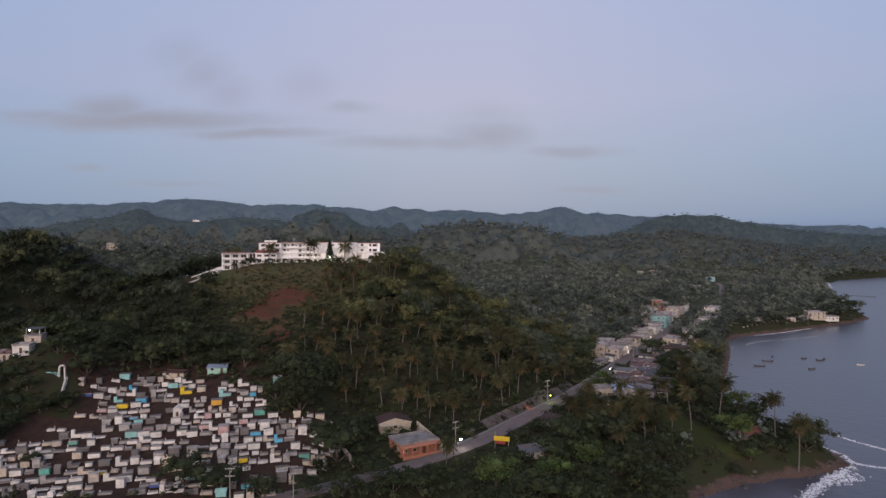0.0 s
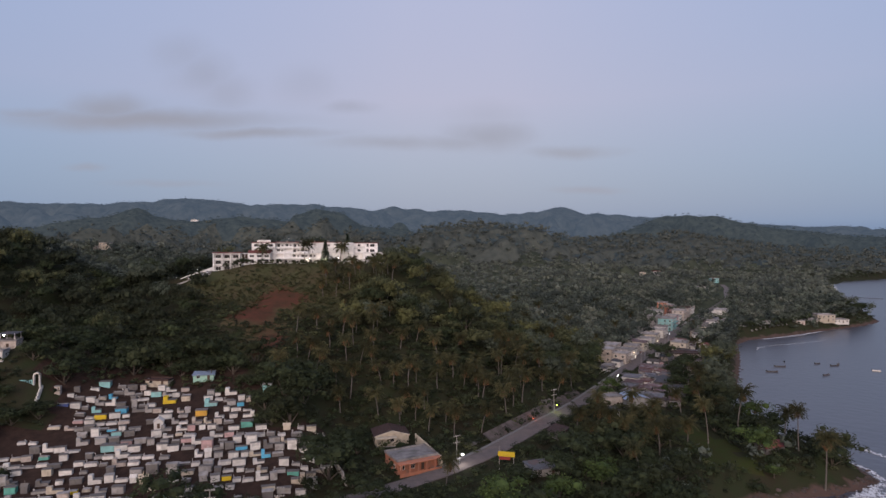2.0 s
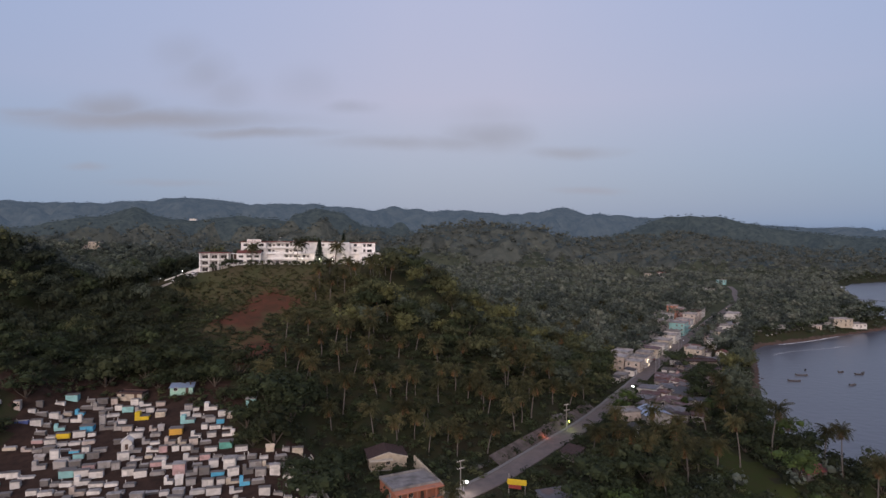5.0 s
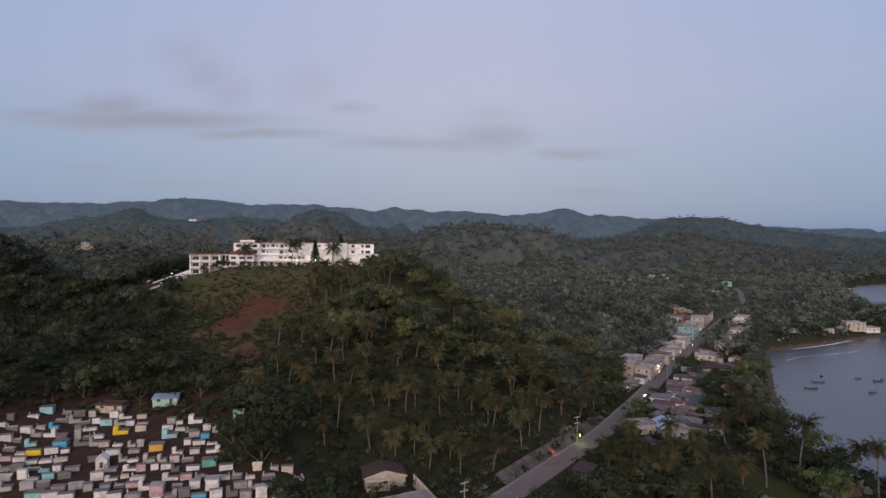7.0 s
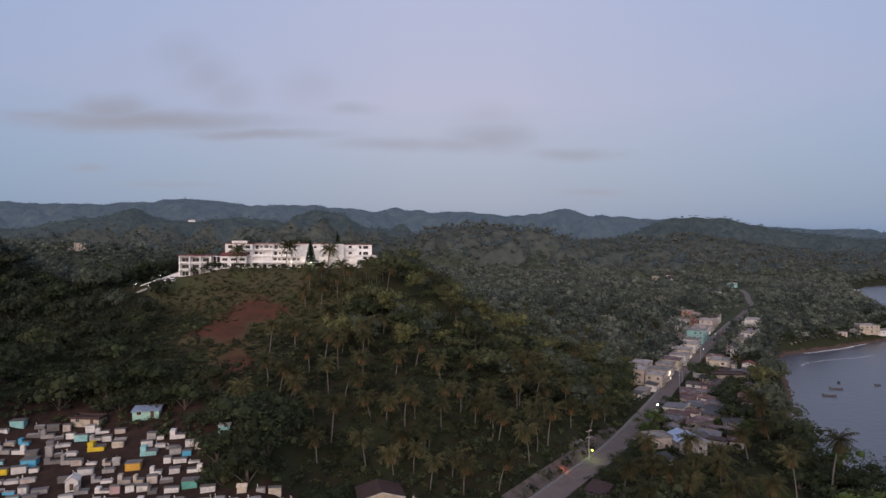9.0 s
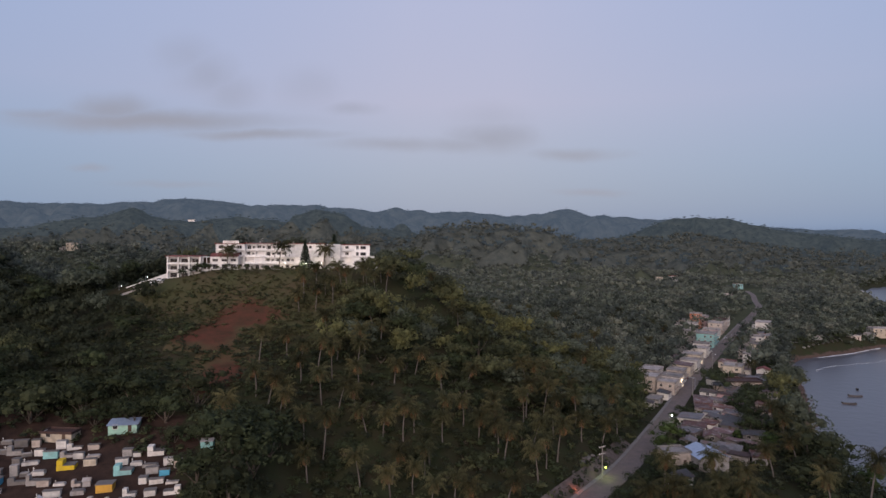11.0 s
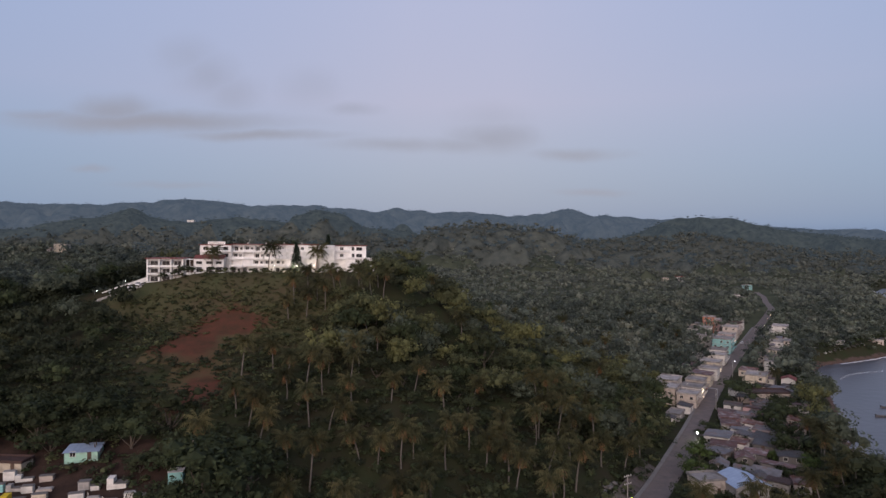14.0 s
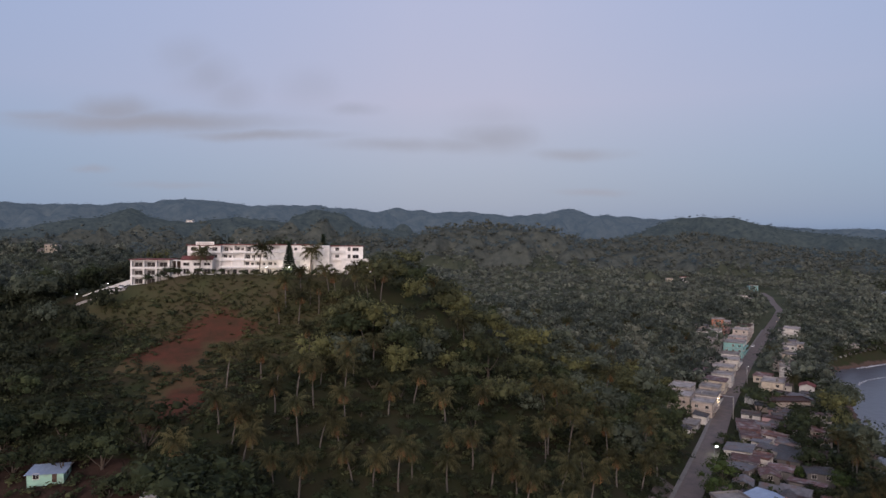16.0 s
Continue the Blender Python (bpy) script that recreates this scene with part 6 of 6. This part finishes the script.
far_house(-359, 664, 69.5, 11, 2, M_CREAM, "white villa on the wooded ridge", M_FLATROOF)
far_house(-372, 668, 69, 9, 1, M_GREY, "grey lean-to beside the ridge villa")
far_house(432, 985, hz(432, 985), 12, 2, M_TURQ, "pale green house at the end of the road")
far_house(352, 840, hz(352, 840) + 0.5, 13, 2, M_GREY, "grey house at the bend of the road")
far_house(364, 872, hz(364, 872) + 0.5, 11, 2, M_WHITE, "white house at the bend of the road")
far_house(338, 800, hz(338, 800) + 0.5, 10, 1, M_GREY, "low grey house near the bend of the road")
for x, y in ((425, 930), (372, 800), (300, 690)):
    BUILT.append((x, y, 10))
far_house(-989, 2450, hz(-989, 2450) + 4, 26, 2, M_WHITE, "white house high on a far ridge")

# ---- boats, pier and shore ----
def boat(x, y, turn, length, label, pm=None, z=0.0):
    t = thing("boat", label, "boat", pose(x, y, z, 0, 0, turn), "moored boats")
    bm = bmesh.new()
    n, rings_ = 9, []
    for k in range(n):
        s = k / (n - 1)
        w_ = 0.16 * length * math.sin(math.pi * (0.08 + 0.84 * s)) ** 0.6
        zt = 0.55 + 0.5 * (2 * s - 1) ** 4
        xx_ = (s - 0.5) * length
        rings_.append([bm.verts.new(q) for q in ((xx_, -w_, zt), (xx_, -w_ * 0.7, -0.15), (xx_, w_ * 0.7, -0.15), (xx_, w_, zt), (xx_, w_ * 0.8, zt - 0.05), (xx_, w_ * 0.6, 0.1), (xx_, -w_ * 0.6, 0.1), (xx_, -w_ * 0.8, zt - 0.05))])
    for a, b in zip(rings_, rings_[1:]):
        for i in range(8):
            bm.faces.new((a[i], a[(i + 1) % 8], b[(i + 1) % 8], b[i]))
    bm.faces.new(rings_[0]), bm.faces.new(rings_[-1])
    bmesh.ops.recalc_face_normals(bm, faces=bm.faces)
    part("hull", bm, pm or M_HULL, t)
    for s in (-0.2, 0.1, 0.3):
        part("thwart", boxes((s * length - 0.12, s * length + 0.12, -0.14 * length, 0.14 * length, 0.38, 0.46)), M_SHUTTER, t)
    part("outboard_motor", boxes((-0.5 * length - 0.3, -0.5 * length, -0.2, 0.2, 0.3, 1.2), bevel=0.05), M_TYRE, t)


for x, y, a, L in ((198, 380, -12, 6.4), (211, 395, -12, 6.4), (225, 371, 20, 5), (247, 398, 0, 5), (240, 404, 15, 4), (252, 402, 40, 4), (222, 410, 70, 3.6)):
    boat(x, y, a, L, "dark open fishing boat moored in the bay")
boat(263, 383, -25, 4.2, "small white boat moored in the bay", M_WHITE)
for k in range(9):
    bx, by = 252 + 5.2 * k, 511 + 3.0 * k
    boat(bx, by, 70 + rv.uniform(-12, 12), 6, "small boat drawn up on the sand", rv.choice((M_WHITE, M_GREY, M_DARKGREY)), z=hz(bx, by) + 0.12)
pier = thing("pier", "long low pier standing far out in the bay", "pier", pose(578, 850, 0, 0, 0, -45))
part("deck", boxes((-22, 22, -1.2, 1.2, 0.9, 1.2)), M_DARKGREY, pier)
for k in range(7):
    part("pile", boxes((-21 + 7 * k - 0.2, -21 + 7 * k + 0.2, -1.0, 1.0, -6, 0.9)), M_DARKGREY, pier)

rs = np.random.RandomState(8)


def foam(pts, width, count, lo, hi):
    """Ragged flat clots of froth strewn along a line, thick in its middle."""
    p = np.array(pts, float)
    s = np.concatenate([[0], np.cumsum(np.hypot(*np.diff(p, axis=0).T))])
    out_v, out_f, n = [], [], 0
    for _ in range(count):
        t = rs.uniform(0, s[-1])
        x, y = np.interp(t, s, p[:, 0]) + rs.normal() * width * 0.4, np.interp(t, s, p[:, 1]) + rs.normal() * width * 0.4
        r_ = rs.uniform(lo, hi)
        a = np.linspace(0, 6.283, 9)[:-1]
        rr = r_ * rs.uniform(0.45, 1.1, 8)
        z_ = rs.uniform(0.03, 0.16)
        ring = np.stack([x + rr * np.cos(a) * 1.3, y + rr * np.sin(a), np.full(8, z_)], -1)
        out_v.append(np.concatenate([ring, ring * [1, 1, 0]]))
        out_f.append(np.stack([np.arange(8), (np.arange(8) + 1) % 8, (np.arange(8) + 1) % 8 + 8, np.arange(8) + 8], -1) + n)
        FOAM8.append(np.arange(8) + n + FOAM_N[0])
        n += 16
    FOAM_V.append(np.concatenate(out_v)), FOAM_F.append(np.concatenate(out_f) + FOAM_N[0])
    FOAM_N[0] += n


FOAM_V, FOAM_F, FOAM8, FOAM_N = [], [], [], [0]
foam([(156, 254), (159, 244), (163, 234), (170, 224)], 1.4, 320, 0.06, 0.3)
foam([(144, 231), (147, 223), (145, 215), (150, 211), (160, 208)], 1.4, 420, 0.06, 0.3)
foam([(142, 212), (134, 205), (124, 197), (116, 190), (108, 182)], 3.0, 1000, 0.06, 0.32)
foam([(130, 198), (138, 203)], 4, 150, 0.08, 0.4)
foam([(258, 503), (290, 519), (330, 545)], 0.9, 350, 0.1, 0.45)
foam([(228, 456), (233, 463), (241, 469), (252, 475), (266, 480), (284, 487), (305, 498)], 1.0, 170, 0.05, 0.22)
foam([(640, 1004), (735, 1168), (830, 1240), (1010, 1330)], 2.5, 260, 0.5, 1.6)
tagged(new("surf", mesh_from("surf", np.concatenate(FOAM_V), [np.concatenate(FOAM_F), np.array(FOAM8)], [M_FOAM])), "white surf breaking on the rocky point", "surf", kind="stuff")

vs, fs, n = [], [], 0
ico = bmesh.new()
bmesh.ops.create_icosphere(ico, subdivisions=1, radius=1.0)
iv, if_ = np.array([v.co[:] for v in ico.verts]), np.array([[v.index for v in f.verts] for f in ico.faces])
ico.free()
for _ in range(420):
    k = rs.uniform(0, 1)
    i = rs.randint(3, 13)
    (ax, ay), (bx, by) = COAST[i], COAST[i + 1]
    x, y = ax + (bx - ax) * k + rs.normal() * 1.3, ay + (by - ay) * k + rs.normal() * 1.3
    r_ = rs.uniform(0.25, 1.0)
    vs.append(iv * rs.uniform(0.65, 1.25, (len(iv), 1)) * r_ * [1.3, 1.1, 0.7] + [x, y, max(hz(x, y), 0) - 0.1 * r_])
    fs.append(if_ + n)
    n += len(iv)
tagged(new("shore_rocks", mesh_from("shore_rocks", np.concatenate(vs), np.concatenate(fs), [M_ROCK])), "dark reddish rocks along the shore", "rocks", kind="stuff")
house(110, 219, 20, 8, 5, 1, M_DARKGREY, "gable", M_HROOF, "dark red roofed shelter among the shore trees", "shelter", "", name="shelter", fh=2.4)

# palms of the grove below the hotel and across the slopes
rp = np.random.RandomState(17)
placed = []
NAMED_PALMS = ((-59, 300), (-51, 288), (-32, 288), (-40, 286), (-62, 272), (-51, 266), (-25, 260), (-14, 260), (-2.5, 268), (4, 272), (8.5, 266), (29, 312), (33, 311), (36, 320), (46, 310), (58, 312),
               (25, 264), (32, 261), (15.5, 255), (14, 270), (-38, 240), (-16, 243), (-42, 252), (-36, 250), (-11, 264), (-6, 252), (-35, 269), (-29, 266), (42, 306), (-10, 240))
placed += NAMED_PALMS
tries = 0
while len(placed) < 190 and tries < 9000:
    tries += 1
    if len(placed) < 66:
        x, y = rp.uniform(-72, 62), rp.uniform(226, 300)
    elif len(placed) < 76:
        x, y = rp.uniform(-62, 5), rp.uniform(300, 352)
    elif len(placed) < 106:
        x, y = rp.uniform(45, 122), rp.uniform(195, 330)
    elif len(placed) < 118:
        x, y = rp.uniform(-66, -30), rp.uniform(334, 352)
    else:
        x, y = rp.uniform(-40, 190), rp.uniform(300, 620)
    if min(math.hypot(x - a, y - b) for a, b in placed) < 5.2:
        continue
    X1, Y1 = np.array([x]), np.array([y])
    if coast(X1, Y1)[0] < 10 or seg_dist(X1, Y1, ROAD)[0][0] < 9 or inside(X1, Y1, CEMETERY)[0] or inside(X1, Y1, LAWN)[0] or not clear_of_built(X1, Y1, 1.0)[0] or (y > 352 + (x + 131) * 0.165 and x < -25):
        continue
    placed.append((x, y))
for k, (x, y) in enumerate(placed):
    palm(x, y, k % 5, rp.uniform(0, 360), rp.uniform(0.92, 1.22), rp.uniform() < 0.8)
GROVE = np.array(placed)

# ---- woods ----
rs = np.random.RandomState(4)


def jitter_grid(x0, x1, y0, y1, step, rs):
    X, Y = np.meshgrid(np.arange(x0, x1, step), np.arange(y0, y1, step))
    X = X + rs.uniform(-0.5, 0.5, X.shape) * step
    Y = Y + rs.uniform(-0.5, 0.5, Y.shape) * step
    return X.ravel(), Y.ravel()


def scrub(x, y):
    """The low-grown slope below the hotel."""
    return (x > -128 + (y - 330) * -0.35) & (x < -46 - (350 - y) * 0.15) & (y > 276) & (y < 372)


def free(x, y, more=0.0):
    d = coast(x, y)
    rd, _ = seg_dist(x, y, ROAD)
    ok = (d > 3.5) & ~((d < 7) & (x > 235) & (x < 300) & (y < 560)) & (rd > 7.0 + more) & ~inside(x, y, CEMETERY) & ~inside(x, y, LAWN) & clear_of_built(x, y, more)
    front_line = 361 + (x + 131) * 0.165
    ok &= ~((x > -134) & (x < -28) & (y > front_line - 7) & (y < front_line + 20))
    ok &= np.abs(x) < 0.77 * y + 50
    return ok


CROWNS = [crown_arrays(20 + k, 9, 240, 0.072, 0.72) for k in range(8)]
LITE = [crown_arrays(40 + k, 4, 62, 0.12, 0.62) for k in range(6)]
BUSHES = [crown_arrays(60 + k, 1, 42, 0.17) for k in range(4)]
FARS = [crown_arrays(80 + k, k % 2, 22, 0.22) for k in range(5)]


def pick(rs, shares, n):
    return rs.choice(len(shares), n, p=np.array(shares) / sum(shares))


X, Y = jitter_grid(-330, 420, 150, 400, 7.9, rs)
ok = free(X, Y, 1.5) & ~scrub(X, Y) & ~inside(X, Y, OPEN_ROAD) & ~inside(X, Y, VILLAGE) & ~inside(X, Y, OPEN_LAWN) & ~((X > -150) & (X < -28) & (Y < 174)) & (rs.uniform(size=len(X)) < 0.94)
X, Y = X[ok], Y[ok]
grove = (X > -76) & (X < 62) & (Y > 222) & (Y < 292)
R = rs.uniform(3.6, 6.6, len(X)) * np.where(rs.uniform(size=len(X)) < 0.22, 1.45, 1.0)
R = np.where(grove, rs.uniform(2.4, 4.4, len(X)), R)
lift = R * rs.uniform(0.25, 0.95, len(X)) * np.where(grove, 0.3, 1.0)
keep = ~grove | (rs.uniform(size=len(X)) < 0.75)
keep &= (np.hypot(X[:, None] - GROVE[None, :, 0], Y[:, None] - GROVE[None, :, 1]).min(1) > 2.6)
X, Y, R, lift, grove = X[keep], Y[keep], R[keep], lift[keep], grove[keep]
# leaf mix by place: gully shade west of the hill put into dark leaves, a mixed hillside, a dark floor under the palms
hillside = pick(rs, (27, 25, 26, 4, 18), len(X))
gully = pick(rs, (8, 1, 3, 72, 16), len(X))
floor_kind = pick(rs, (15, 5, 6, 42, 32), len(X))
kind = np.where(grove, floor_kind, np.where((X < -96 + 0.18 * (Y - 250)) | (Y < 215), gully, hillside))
order = np.argsort(Y + 0.15 * np.abs(X))
single, rest = order[:280], order[280:]
# single gully trees get deep green crowns, the same shade as colour
for k, i in enumerate(single):
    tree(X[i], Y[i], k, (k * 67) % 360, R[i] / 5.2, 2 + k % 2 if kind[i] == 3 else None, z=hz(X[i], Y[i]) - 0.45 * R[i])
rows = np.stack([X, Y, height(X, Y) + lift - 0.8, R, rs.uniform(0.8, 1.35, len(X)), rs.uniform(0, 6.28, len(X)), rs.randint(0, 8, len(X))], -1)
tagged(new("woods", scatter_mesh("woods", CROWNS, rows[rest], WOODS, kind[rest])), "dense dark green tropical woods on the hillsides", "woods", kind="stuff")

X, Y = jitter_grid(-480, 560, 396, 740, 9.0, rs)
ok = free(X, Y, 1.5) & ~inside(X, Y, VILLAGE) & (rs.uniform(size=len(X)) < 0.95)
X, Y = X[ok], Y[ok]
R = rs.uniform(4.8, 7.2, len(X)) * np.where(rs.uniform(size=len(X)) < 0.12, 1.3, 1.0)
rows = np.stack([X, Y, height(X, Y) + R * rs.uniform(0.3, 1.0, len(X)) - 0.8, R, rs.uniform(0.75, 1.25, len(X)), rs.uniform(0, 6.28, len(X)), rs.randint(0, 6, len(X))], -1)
tagged(new("valley_woods", scatter_mesh("valley_woods", LITE, rows, [M_VALLEY, M_VALLEY2, M_VALLEY3], pick(rs, (54, 12, 34), len(X)))), "valley woods with haze put into grey-green leaf colours", "woods", kind="stuff")

X, Y = jitter_grid(-170, -20, 258, 372, 1.85, rs)
ok = free(X, Y) & scrub(X, Y)
X, Y = X[ok], Y[ok]
for sx, sy, ra, rb in RED_SPOTS:
    keep = (((X - sx) / ra) ** 2 + ((Y - sy) / rb) ** 2 > 0.42) | (rs.uniform(size=len(X)) < 0.07)
    X, Y = X[keep], Y[keep]
rows = np.stack([X, Y, height(X, Y) - 0.3, rs.uniform(0.6, 1.0, len(X)) * rs.uniform(1.2, 3.4, len(X)) * np.where(Y > 348, 0.8, 1.0), rs.uniform(0.4, 0.9, len(X)), rs.uniform(0, 6.28, len(X)), rs.randint(0, 4, len(X))], -1)
# same bushes above and below; the lower slope's shade is in darker leaves
upper = Y + 0.35 * (X + 90) > 318
tagged(new("scrub", scatter_mesh("scrub", BUSHES, rows[upper], [M_SCRUB, M_LEAF, M_LEAFM], pick(rs, (70, 18, 12), int(upper.sum())))), "low green scrub on the slope below the hotel", "scrub", kind="stuff")
tagged(new("thicket", scatter_mesh("thicket", BUSHES, rows[~upper], [M_LEAFM, M_LEAFD, M_LEAF], pick(rs, (30, 50, 20), int((~upper).sum())))), "lower slope thicket with shade put into dark leaf colours", "scrub", kind="stuff")

X, Y = jitter_grid(-185, 135, 166, 340, 3.4, rs)
ok = free(X, Y, -2.0) & ~scrub(X, Y) & ((Y < 320) | (X > -60))
X, Y = X[ok], Y[ok]
rows = np.stack([X, Y, height(X, Y) - 0.3, rs.uniform(1.6, 3.6, len(X)), rs.uniform(0.5, 1.0, len(X)), rs.uniform(0, 6.28, len(X)), rs.randint(0, 4, len(X))], -1)
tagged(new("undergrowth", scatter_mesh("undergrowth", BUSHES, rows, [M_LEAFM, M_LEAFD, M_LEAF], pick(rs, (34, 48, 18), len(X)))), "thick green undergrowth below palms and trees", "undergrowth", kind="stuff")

X, Y = jitter_grid(60, 900, 186, 1350, 4.6, rs)
d_ = coast(X, Y)
ok = (d_ > np.where(Y < 420, 5.0, 1.6)) & (d_ < 18) & ~inside(X, Y, LAWN) & clear_of_built(X, Y, -2.0) & ~((d_ < 5) & (X > 240) & (X < 298) & (Y < 560)) & (np.abs(X) < 0.77 * Y + 50)
X, Y, d_ = X[ok], Y[ok], d_[ok]
rows = np.stack([X, Y, height(X, Y) - 0.4, rs.uniform(1.8, 3.2, len(X)) + 0.12 * d_, rs.uniform(0.6, 1.2, len(X)), rs.uniform(0, 6.28, len(X)), rs.randint(0, 4, len(X))], -1)
tagged(new("shore_thicket", scatter_mesh("shore_thicket", BUSHES, rows, [M_LEAFM, M_LEAFD, M_VALLEY], pick(rs, (30, 40, 30), len(X)))), "dark green bushes down to the waterline", "bushes", kind="stuff")

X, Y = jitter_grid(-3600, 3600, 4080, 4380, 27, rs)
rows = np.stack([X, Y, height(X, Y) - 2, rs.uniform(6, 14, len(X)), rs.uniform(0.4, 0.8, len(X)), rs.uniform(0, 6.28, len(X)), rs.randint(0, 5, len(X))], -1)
tagged(new("ridge_woods", scatter_mesh("ridge_woods", [crown_arrays(95 + k, 1, 12, 0.3, core=0) for k in range(5)], rows, [M_HILL_C])), "farthest ridge woods with blue haze put into their glow", "woods", kind="stuff")
for y0, y1, step, fms, lab in ((735, 1300, 12.5, [M_FAR, M_FAR2, M_VALLEY2], "far valley woods with haze put into their leaf colours"), (1300, 2180, 19, [M_HILL_B, M_HILL_A], "middle hill woods with haze put into their colour"), (2180, 3250, 36, [M_HILL_A], "far hill woods with grey-green haze put into colour and glow")):
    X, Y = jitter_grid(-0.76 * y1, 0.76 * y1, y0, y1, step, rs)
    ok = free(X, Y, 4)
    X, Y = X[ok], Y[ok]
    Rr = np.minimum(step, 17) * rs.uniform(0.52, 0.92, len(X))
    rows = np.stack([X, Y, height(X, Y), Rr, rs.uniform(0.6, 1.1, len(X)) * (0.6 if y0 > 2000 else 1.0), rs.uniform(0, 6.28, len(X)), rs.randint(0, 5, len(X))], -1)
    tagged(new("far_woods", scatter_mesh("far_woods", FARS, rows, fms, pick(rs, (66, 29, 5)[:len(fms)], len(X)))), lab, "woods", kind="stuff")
